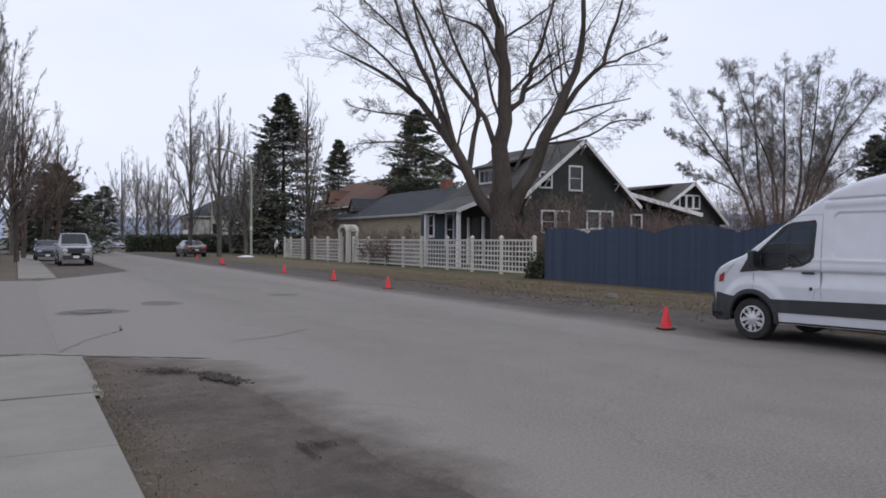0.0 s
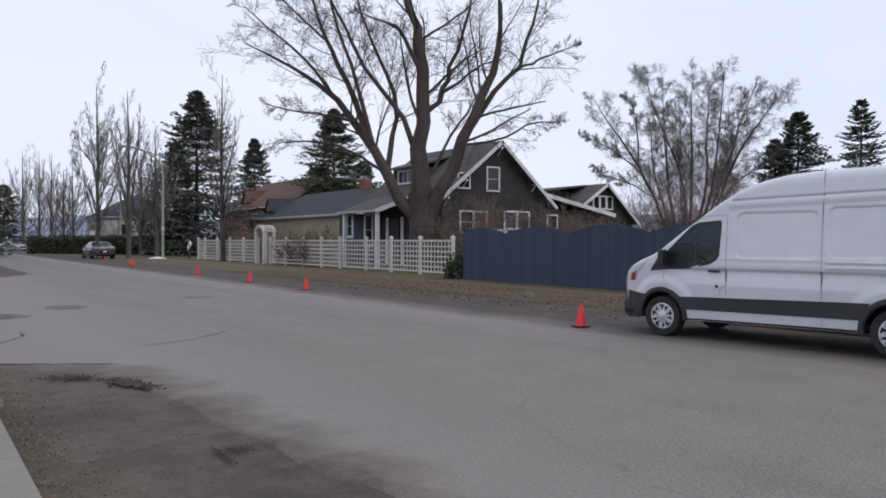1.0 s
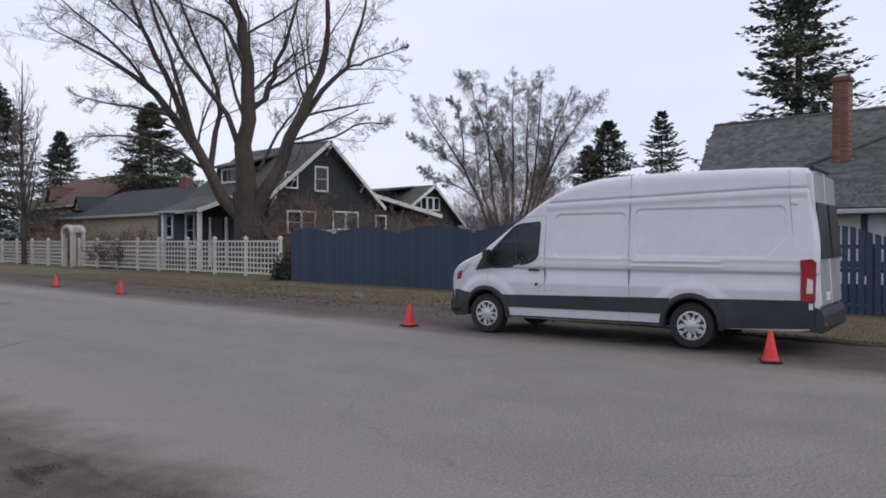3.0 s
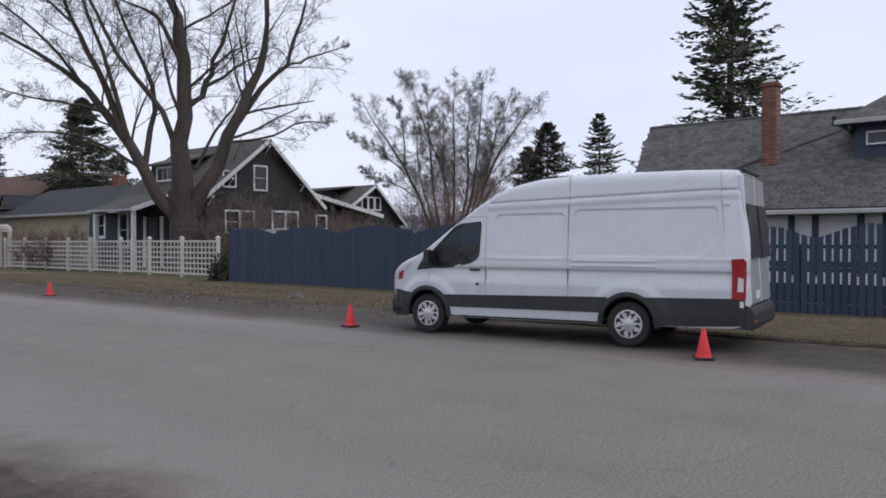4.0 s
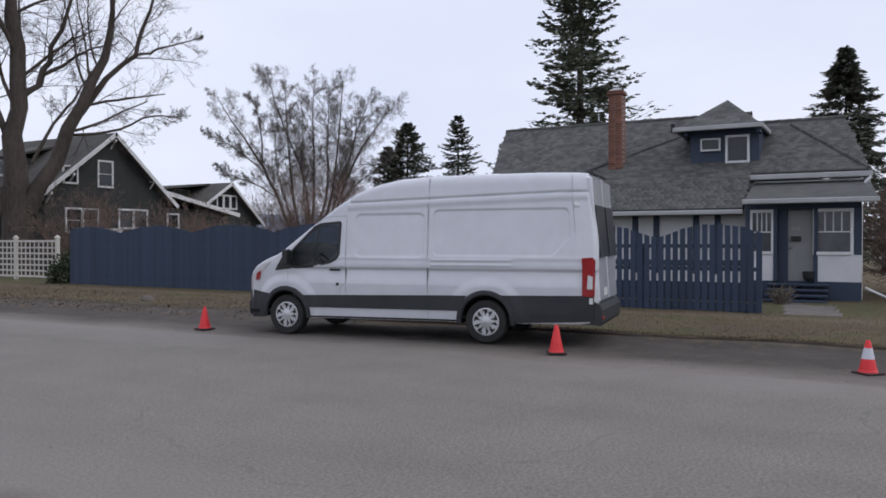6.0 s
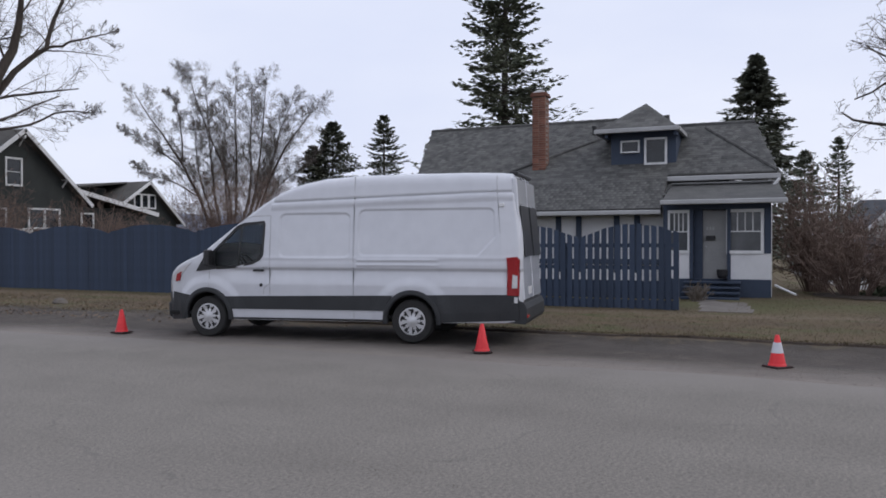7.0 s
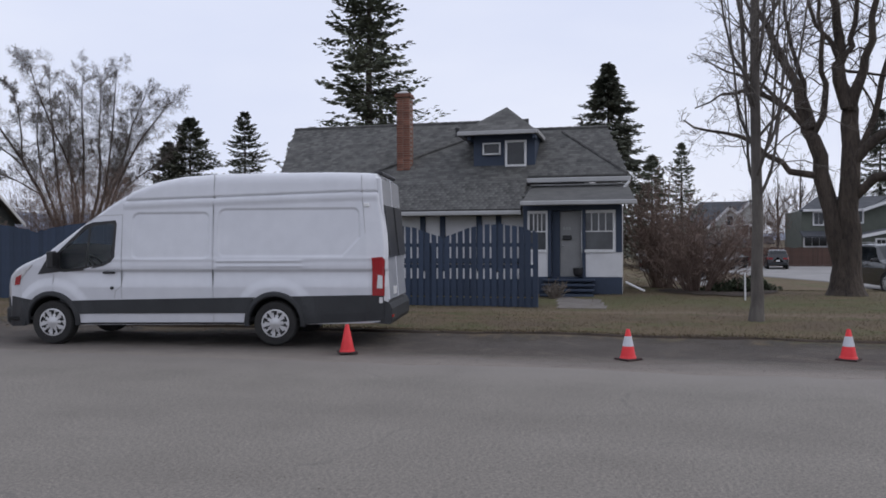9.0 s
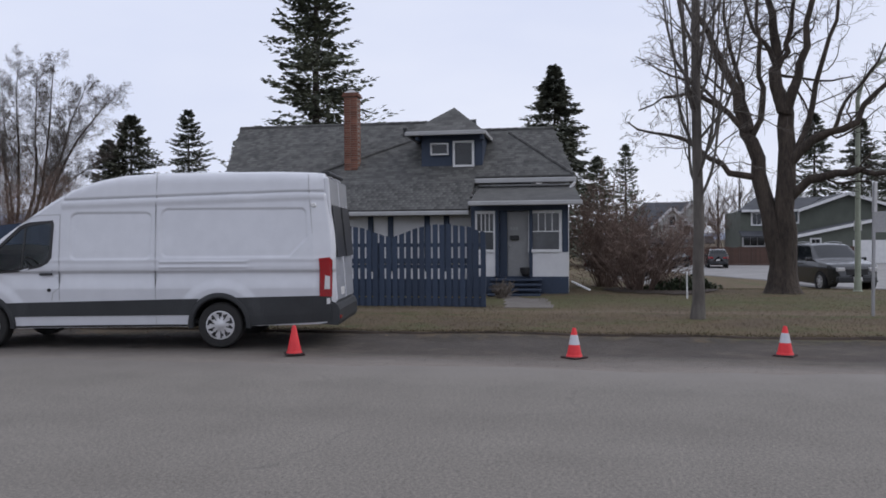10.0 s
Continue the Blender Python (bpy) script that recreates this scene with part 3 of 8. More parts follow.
class Body:
    """A car body's outer surface: half width by place along it and height, and the top line."""

    def __init__(self, half, top, bottom, tumble, corner, rear, front, holes=(), relief=None, crown=0.03):
        self.half, self.top, self.bottom, self.tumble, self.corner, self.rear, self.front = half, top, bottom, tumble, corner, rear, front
        self.holes, self.relief, self.crown, self.cut = holes, relief, crown, None

    def x(self, y, z):
        w = lerp(self.half, y) * lerp(self.tumble, z)
        if self.relief:
            w += self.relief(y, z)
        return w

    def shell(self, ny, nz):
        """The shell without its wheel openings, mirrored."""
        m = Mesh()
        ys = [self.rear + (self.front - self.rear) * k / ny for k in range(ny + 1)]
        rows = []
        for y in ys:
            zt, zb, rc = lerp(self.top, y), lerp(self.bottom, y), lerp(self.corner, y)
            pts = []
            zs = zt - rc
            for k in range(nz + 1):
                z = zb + (zs - zb) * k / nz
                pts.append((self.x(y, z), y, z))
            w = pts[-1][0]
            for k in range(1, 7):
                a = math.pi / 2 * k / 6
                pts.append((w - rc * 1.1 * (1 - math.cos(a)), y, zs + rc * math.sin(a)))
            w = pts[-1][0]
            for k in range(1, 5):
                s = k / 4
                pts.append((w * (1 - s), y, zt + self.crown * (1 - (1 - s) ** 2)))
            rows.append(pts)
        n = len(rows[0])
        for sg in (-1, 1):
            v = [(sg * p[0], p[1], p[2]) for r in rows for p in r]
            f = []
            for j in range(ny):
                for i in range(n - 1):
                    q = (j * n + i, j * n + i + 1, (j + 1) * n + i + 1, (j + 1) * n + i)
                    cy, cz = sum(v[k][1] for k in q) / 4, sum(v[k][2] for k in q) / 4
                    if any(math.hypot(cy - hy, cz - hz) < hr for hy, hz, hr in self.holes):
                        continue
                    if self.cut and (cz > 1.1 and in_outline(self.cut, (cy, cz)) or i >= nz + 6 and -0.86 < cy < 0.0):
                        continue
                    f.append(q if sg > 0 else q[::-1])
            # end caps
            f.append(tuple(range(n)) if sg < 0 else tuple(range(n))[::-1])
            e = ny * n
            f.append(tuple(range(e, e + n)) if sg > 0 else tuple(range(e, e + n))[::-1])
            # floor pan
            m.add(v, f)
        return m

    def patch(self, poly, off, side=-1, step=0.09):
        """A thin panel that follows the side."""
        pts = []
        for (a, b), (c, d) in zip(poly, poly[1:] + poly[:1]):
            k = max(1, int(math.hypot(c - a, d - b) / step))
            pts += [(a + (c - a) * i / k, b + (d - b) * i / k) for i in range(k)]
        bm = bmesh.new()
        vs = [bm.verts.new((0, p[0], p[1])) for p in pts]
        bm.faces.new(vs)
        bmesh.ops.triangulate(bm, faces=bm.faces)
        bmesh.ops.subdivide_edges(bm, edges=[e for e in bm.edges if e.calc_length() > 0.3], cuts=2)
        m = Mesh()
        bm.verts.index_update()
        m.add([(side * (self.x(v.co.y, v.co.z) + off), v.co.y, v.co.z) for v in bm.verts], [[v.index for v in f.verts] for f in bm.faces])
        k = len(m.v)
        rim = [e for e in bm.edges if e.is_boundary]
        inner = [(side * (abs(p[0]) - off - 0.006), p[1], p[2]) for p in m.v]
        m.v += inner
        m.f += [(e.verts[0].index, e.verts[1].index, e.verts[1].index + k, e.verts[0].index + k) for e in rim]
        bm.free()
        return m

    def ring(self, poly, wide, off, side=-1):
        """A frame of even width round an opening in the side."""
        n = len(poly)
        cy, cz = sum(p[0] for p in poly) / n, sum(p[1] for p in poly) / n
        v = []
        for y, z in poly:
            k = wide / math.hypot(y - cy, z - cz)
            for q, o in ((-0.75, -0.03), (-0.7, off), (1.0, off), (1.05, -0.004)):
                yy, zz = y + (y - cy) * k * q, z + (z - cz) * k * q
                v.append((side * (self.x(yy, zz) + o), yy, zz))
        return Mesh().add(v, [(4 * i + j, 4 * i + j + 1, 4 * ((i + 1) % n) + j + 1, 4 * ((i + 1) % n) + j) for i in range(n) for j in range(3)])

    def across(self, y0, y1, a0, a1, off, n=8):
        """A pane that lies on the top line from y0 to y1, half widths a0 and a1."""
        v = []
        for i in range(n + 1):
            s = i / n
            y, a = y0 + (y1 - y0) * s, a0 + (a1 - a0) * s
            z = lerp(self.top, y)
            for k in range(9):
                u = -1 + k / 4
                v.append((a * u, y, z + self.crown * (1 - u * u * 0.8) + off))
        return Mesh().add(v, [(i * 9 + k, i * 9 + k + 1, i * 9 + k + 10, i * 9 + k + 9) for i in range(n) for k in range(8)])


def wheel(parent, x, y, r, width, rim_r, side, rim_mat, spokes=5):
    """Tyre and wheel, hub outwards."""
    hub = new("wheel")
    hub.parent = parent
    hub.matrix_basis = pose(x, y, r, 0, 90 * side, 0)
    w = width / 2
    tyre = Mesh().lathe([(rim_r, -w * 0.8), (rim_r * 1.06, -w), (r * 0.93, -w), (r * 0.985, -w * 0.82), (r, -w * 0.5), (r, w * 0.5), (r * 0.985, w * 0.82), (r * 0.93, w), (rim_r * 1.08, w * 0.98), (rim_r, w * 0.86)], 40, closed=True)
    part("tyre", tyre, M_TYRE, hub, "black rubber tyre", smooth=True)
    rim = Mesh().lathe([(rim_r, -w * 0.7), (rim_r, w * 0.86), (rim_r * 0.93, w * 0.9), (rim_r * 0.9, w * 0.62), (0.02, w * 0.5)], 40)
    part("rim", rim, M_RIMDARK, hub, smooth=True)
    # one pressed cover: a polar sheet with slots between paired spokes
    n, rings = 40, ((0.0, 1.06), (0.16, 1.06), (0.27, 0.98), (0.42, 0.93), (0.6, 0.91), (0.78, 0.92), (0.9, 0.96), (1.0, 0.93), (1.0, 0.75))
    face = Mesh()
    vs = [(max(q, 0.001) * rim_r * math.cos(2 * math.pi * k / n), max(q, 0.001) * rim_r * math.sin(2 * math.pi * k / n), w * zz) for q, zz in rings for k in range(n)]
    cut = {3: (0, 4), 4: (0, 4, 5, 7), 5: (0, 1, 4, 7)}
    fs = [(r * n + k, r * n + (k + 1) % n, (r + 1) * n + (k + 1) % n, (r + 1) * n + k) for r in range(len(rings) - 1) for k in range(n) if not (r in cut and k % 8 in cut[r] and spokes)]
    face.add(vs, fs)
    part("wheel_cover", face, rim_mat, hub, "silver spoked wheel cover", smooth=True)
    return hub


def rounded(y0, y1, z0, z1, y, z, r):
    """Signed distance to a rounded rectangle, below nought inside."""
    dy, dz = abs(y - (y0 + y1) / 2) - (y1 - y0) / 2 + r, abs(z - (z0 + z1) / 2) - (z1 - z0) / 2 + r
    return math.hypot(max(dy, 0), max(dz, 0)) + min(max(dy, dz), 0) - r


def van_relief(y, z):
    d = 0.0
    for y0, y1, z0, z1 in ((-2.57, -1.31, 1.37, 2.09), (-5.02, -2.73, 1.40, 2.14)):
        q = rounded(y0, y1, z0, z1, y, z, 0.10)
        if y0 < -4:
            q = max(q, ((-4.86 - y) + (1.53 - z)) * 0.7071)
        d -= 0.017 * smooth01(0.5 - q / 0.022)
    # roof cap seam, waist crease and the short twin ribs
    seam = 2.285 + 0.03 * min(3.6, max(0.0, -1.2 - y))
    if y < -1.15:
        d -= 0.030 * math.exp(-((z - seam) / 0.016) ** 2)
        d += 0.014 * smooth01((seam - z) / 0.03) * smooth01((z - seam + 0.16) / 0.1)
    d += 0.006 * math.exp(-((z - 1.36) / 0.03) ** 2) * smooth01((0.2 - y) / 0.3)
    if -4.12 < y < -2.70:
        for zz in (1.245, 1.325):
            d += 0.018 * math.exp(-((z - zz) / 0.014) ** 2) * smooth01((y + 4.12) / 0.12)
    d -= 0.034 * smooth01((1.2 - z) / 0.05) * smooth01((z - 0.9) / 0.24) * smooth01((-0.1 - y) / 0.5)
    # flared arches
    for wy in (0.04, -3.64):
        r = math.hypot(y - wy, (z - 0.36) * 1.0)
        d += 0.028 * smooth01((0.72 - r) / 0.16)
    return d


def white_van():
    b = Body(half=[(-5.46, 0.84), (-5.40, 0.945), (-5.12, 0.988), (-3.75, 1.0), (0.0, 1.0), (0.3, 0.985), (0.6, 0.93), (0.85, 0.82), (0.97, 0.70), (1.02, 0.58)],
             top=[(-5.46, 2.60), (-5.40, 2.69), (-5.2, 2.705), (-4.5, 2.72), (-3.2, 2.72), (-2.6, 2.71), (-2.1, 2.68), (-1.7, 2.60), (-1.3, 2.46), (-0.95, 2.25), (-0.4, 1.86), (0.12, 1.47), (0.25, 1.40), (0.5, 1.31), (0.75, 1.20), (0.92, 1.06), (1.02, 0.86)],
             bottom=[(-5.46, 0.40), (-5.2, 0.36), (-4.3, 0.34), (0.5, 0.30), (0.85, 0.27), (1.02, 0.33)],
             tumble=[(0.2, 0.955), (0.5, 0.985), (0.9, 1.0), (1.25, 1.005), (1.5, 0.99), (2.3, 0.925), (2.75, 0.88)],
             corner=[(-5.46, 0.10), (-5.3, 0.17), (-2.3, 0.18), (-1.3, 0.10), (0.2, 0.05), (1.02, 0.06)],
             rear=-5.46, front=1.02, holes=((0.04, 0.36, 0.43), (-3.64, 0.36, 0.43)), relief=van_relief, crown=0.05)
    win = [(-0.09, 1.24), (-0.08, 1.46), (-0.51, 1.86), (-0.64, 1.915), (-1.0, 1.955), (-1.02, 1.90), (-0.985, 1.40), (-0.93, 1.33), (-0.81, 1.275), (-0.51, 1.215), (-0.19, 1.18), (-0.12, 1.19)]
    b.cut = win
    v = thing("cargo_van", pose(11.79, 9.16, 0, 0, 0, 7.8), "white high-roof cargo van with dark lower cladding, parked on verge", "van")
    part("body", b.shell(380, 140), M_VAN, v, "glossy white painted steel body", smooth=2, fix=False)
    # floor and wheel wells close the body below
    fl = Mesh().box((0, -2.2, 0.40), (1.84, 6.1, 0.06), 0.01)
    part("underbody", fl, M_WELL, v, "dark underbody")
    for wy in (0.04, -3.64):
        for sg in (-1, 1):
            well = Mesh()
            n = 24
            vs = []
            for k in range(n + 1):
                a = math.pi * k / n
                for xx in (0.99, 0.62):
                    vs.append((sg * xx, wy + 0.46 * math.cos(a), 0.30 + 0.46 * math.sin(a)))
            fs = [(2 * k, 2 * k + 1, 2 * k + 3, 2 * k + 2) for k in range(n)] + [tuple(range(1, 2 * n + 3, 2))]
            part("wheel_well", well.add(vs, fs), M_WELL, v, "black wheel well", fix=False)
            lip = Mesh()
            vs = []
            for k in range(n * 2 + 1):
                a = -0.12 + (math.pi + 0.24) * k / (n * 2)
                for r, o in ((0.405, -0.03), (0.41, 0.022), (0.43, 0.034), (0.475, 0.030), (0.492, 0.004)):
                    y, z = wy + r * math.cos(a), 0.36 + r * math.sin(a)
                    vs.append((sg * (b.x(y, max(z, 0.3)) + o), y, max(z, 0.28)))
            fs = [(5 * k + i, 5 * k + i + 1, 5 * k + i + 6, 5 * k + i + 5) for k in range(n * 2) for i in range(4)]
            part("arch_lip", lip.add(vs, fs), M_CLAD, v, "dark plastic wheel-arch lip", smooth=True, fix=False)
            wheel(v, sg * 0.875, wy, 0.348, 0.225, 0.222, sg, M_RIM, 5)
    zl = 0.735
    for sg in (-1, 1):
        part("cladding", b.patch([(-3.19, 0.51), (-0.41, 0.49), (-0.36, 0.60), (-0.28, 0.70), (-3.33, zl + 0.025), (-3.24, 0.64)], 0.014, sg), M_CLAD, v, "dark grey plastic side strip")
        part("rear_cladding", b.patch([(-5.40, 0.40), (-4.11, 0.34), (-4.08, 0.50), (-3.98, 0.68), (-3.88, 0.775), (-5.40, 0.80)], 0.014, sg), M_CLAD, v, "dark grey plastic rear quarter strip")
        part("front_cladding", b.patch([(0.50, 0.29), (0.86, 0.262), (0.95, 0.29), (0.98, 0.36), (0.97, 0.74), (0.80, 0.76), (0.36, 0.71), (0.46, 0.58)], 0.012, sg), M_CLAD, v, "dark grey plastic bumper corner")
        # black strip along the sill's bottom stands for the shade below it
        part("sill_shadow", b.patch([(-3.19, 0.335), (-0.40, 0.315), (-0.40, 0.345), (-3.19, 0.365)], 0.006, sg), M_BLACK, v, "black strip painted as shade under the sill")
        part("window_surround", b.ring(win, 0.035, 0.006, sg), M_BLACK, v, "black window surround", smooth=True)
        glass = part("door_window", b.patch(win, 0.0, sg), M_CABGLASS, v, "clear side window", smooth=True)
        glass.visible_shadow = False
        part("quarter_divider", b.patch([(-0.53, 1.22), (-0.57, 1.22), (-0.62, 1.90), (-0.59, 1.89)], 0.006, sg), M_BLACK, v, "black window divider")
        part("mirror_patch", b.patch([(0.27, 1.12), (-0.10, 1.16), (-0.05, 1.30), (0.02, 1.46), (0.08, 1.42)], 0.012, sg), M_BLACK, v, "black mirror triangle")
        for y0, y1, z0, z1 in ((-1.145, -1.133, 0.74, 2.07), (-2.65, -2.638, 0.36, 2.69), (-5.12, -5.11, 1.75, 2.66), (-0.005, 0.006, 0.86, 1.12)):
            part("panel_gap", b.patch([(y0, z0), (y1, z0), (y1, z1), (y0, z1)], 0.002, sg, 0.05), M_SEAM, v)
        part("panel_gap", b.patch([(-1.145, 2.06), (-0.80, 2.05), (-0.66, 2.01), (-0.10, 1.50), (-0.10, 1.512), (-0.66, 2.024), (-0.80, 2.064), (-1.145, 2.074)], 0.002, sg, 0.05), M_SEAM, v)
        part("panel_gap", b.patch([(-1.14, 0.94), (-1.03, 0.86), (-1.01, 0.74), (-1.022, 0.74), (-1.042, 0.852), (-1.14, 0.926)], 0.002, sg, 0.05), M_SEAM, v)
        part("door_handle", Mesh().box((sg * (b.x(-0.98, 1.12) + 0.03), -0.93, 1.145), (0.035, 0.20, 0.035), 0.012), M_BLACK, v, "black pull handle")
        part("door_handle", Mesh().box((sg * (b.x(-1.22, 1.17) + 0.012), -1.06, 1.205), (0.02, 0.11, 0.022), 0.006), M_BLACK, v, "small black handle insert")
        part("lock", Mesh().lathe([(0.028, -0.01), (0.028, 0.012), (0.018, 0.016)], 16, pose(sg * b.x(-0.98, 0.9), -0.98, 0.90, 0, 90 * sg, 0)), M_BLACK, v, "round black fuel or lock cap")
        part("hinge", Mesh().box((sg * (b.x(-5.2, 2.2) + 0.012), -5.18, 2.19), (0.03, 0.11, 0.06), 0.012), M_TRIM, v, "white rear door hinge")
        part("tail_light", b.patch([(-5.22, 0.79), (-5.41, 0.78), (-5.42, 1.34), (-5.38, 1.385), (-5.21, 1.37), (-5.235, 1.2), (-5.24, 1.0)], 0.024, sg, 0.03), M_RED, v, "tall red tail light")
        part("reverse_lens", b.patch([(-5.30, 0.90), (-5.385, 0.90), (-5.385, 1.10), (-5.31, 1.13)], 0.045, sg, 0.03), M_LENS, v, "pale reversing lens")
        part("rear_sticker", b.patch([(-5.33, 0.67), (-5.385, 0.67), (-5.385, 0.76), (-5.33, 0.76)], 0.02, sg), M_PLATE, v, "small white sticker")
        part("headlight", b.patch([(0.38, 1.27), (0.62, 1.17), (0.80, 1.06), (0.86, 0.96), (0.74, 0.93), (0.60, 1.05)], 0.012, sg), M_LENS, v, "clear swept headlight")
        part("indicator", b.patch([(0.58, 1.12), (0.72, 1.06), (0.75, 0.94), (0.64, 0.95)], 0.018, sg), M_RED, v, "reddish side indicator lens")
        # door mirror on its arm
        mir = Mesh().box((sg * 1.13, -0.05, 1.36), (0.17, 0.10, 0.27), 0.04)
        mir.box((sg * 1.05, -0.03, 1.30), (0.14, 0.07, 0.07), 0.02)
        part("door_mirror", mir, M_BLACK, v, "tall black door mirror", smooth=True)
    part("windscreen", b.across(0.06, -0.92, 0.84, 0.74, 0.006), M_CABGLASS, v, "raked windscreen", smooth=True).visible_shadow = False
    # bumpers, rear face
    bump = Mesh().prism([(-5.53, 0.40), (-5.53, 0.58), (-5.49, 0.66), (-5.38, 0.72), (-5.20, 0.72), (-5.20, 0.36), (-5.50, 0.34)], -0.93, 0.93, 0)
    part("rear_bumper", bump, M_CLAD, v, "dark plastic rear step bumper")
    part("bumper_reflector", Mesh().box((-0.86, -5.542, 0.47), (0.14, 0.02, 0.05), 0.006), M_RED, v, "red rear reflector")
    for sg in (-1, 1):
        door = part("rear_door", Mesh().box((sg * 0.427, -5.44, 1.66), (0.846, 0.09, 1.92), 0.035), M_VAN, v, "white rear door")
        part("rear_window", Mesh().box((sg * 0.44, -5.484, 1.79), (0.72, 0.012, 0.80), 0.005), M_REARGLASS, door, "dark rear door window")
    part("roof_lamp", Mesh().box((0, -5.40, 2.70), (1.3, 0.14, 0.06), 0.025), M_BLACK, v, "black roof-edge lamp bar")
    part("number_plate", Mesh().box((-0.3, -5.475, 0.82), (0.32, 0.012, 0.16), 0.004), M_PLATE, v, "pale number plate")
    part("grille", Mesh().box((0, 1.0, 0.72), (1.0, 0.06, 0.34), 0.02), M_CLAD, v, "dark front grille")
    part("front_bumper", Mesh().box((0, 0.90, 0.44), (1.5, 0.22, 0.30), 0.06), M_CLAD, v, "dark plastic front bumper")
    # cab behind the glass: seats, wheel, dash, lining
    for sx in (-0.45, 0.45):
        seat = Mesh().box((sx, -0.88, 0.98), (0.5, 0.5, 0.14), 0.05)
        seat.box((sx, -1.10, 1.36), (0.48, 0.14, 0.66), 0.06, pose(0, 0, 0, 12, 0, 0))
        seat.box((sx, -1.17, 1.76), (0.26, 0.10, 0.2), 0.04)
        part("seat", seat, M_SEAT, v, "grey cloth seat", smooth=True)
    wheel_ring = Mesh()
    tilt = pose(-0.45, -0.42, 1.26, 52, 0, 0)
    loop = [tilt @ Vector((0.19 * math.cos(a * math.pi / 12), 0.19 * math.sin(a * math.pi / 12), 0)) for a in range(25)]
    wheel_ring.tube(loop, 0.016, 6)
    for a in (0.0, 2.1, 4.2):
        wheel_ring.tube([tilt @ Vector((0, 0, -0.02)), tilt @ Vector((0.18 * math.cos(a), 0.18 * math.sin(a), 0))], 0.014, 6)
    wheel_ring.tube([tilt @ Vector((0, 0, -0.02)), tilt @ Vector((0, 0, -0.4))], 0.03, 6)
    part("steering_wheel", wheel_ring, M_BLACK, v, "black steering wheel", smooth=True)
    part("dashboard", Mesh().box((0, 0.06, 1.02), (1.7, 0.5, 0.34), 0.08), M_CLAD, v, "dark dashboard", smooth=True)
    lining = Mesh().box((0, -1.33, 1.4), (1.66, 0.04, 1.6), 0.01).box((0, -0.9, 2.0), (1.5, 0.8, 0.03), 0.01)
    for sx in (-0.90, 0.90):
        lining.box((sx, -0.6, 0.86), (0.04, 1.1, 0.64), 0.01)
    part("cab_lining", lining, M_CLAD, v, "dark grey cab lining")
    # the rear overhang is a little shorter than drawn above
    for ob in v.children_recursive:
        for vert in ob.data.vertices if ob.data else ():
            if vert.co.y < -4.3 and ob.name.split(".")[0] not in ("wheel", "arch_lip"):
                vert.co.y = -4.3 + (vert.co.y + 4.3) * 0.96
                vert.co.y += 0.13 * smooth01((vert.co.z - 1.45) / 1.25) * smooth01((-4.75 - vert.co.y) / 0.6)
    return v


white_van()


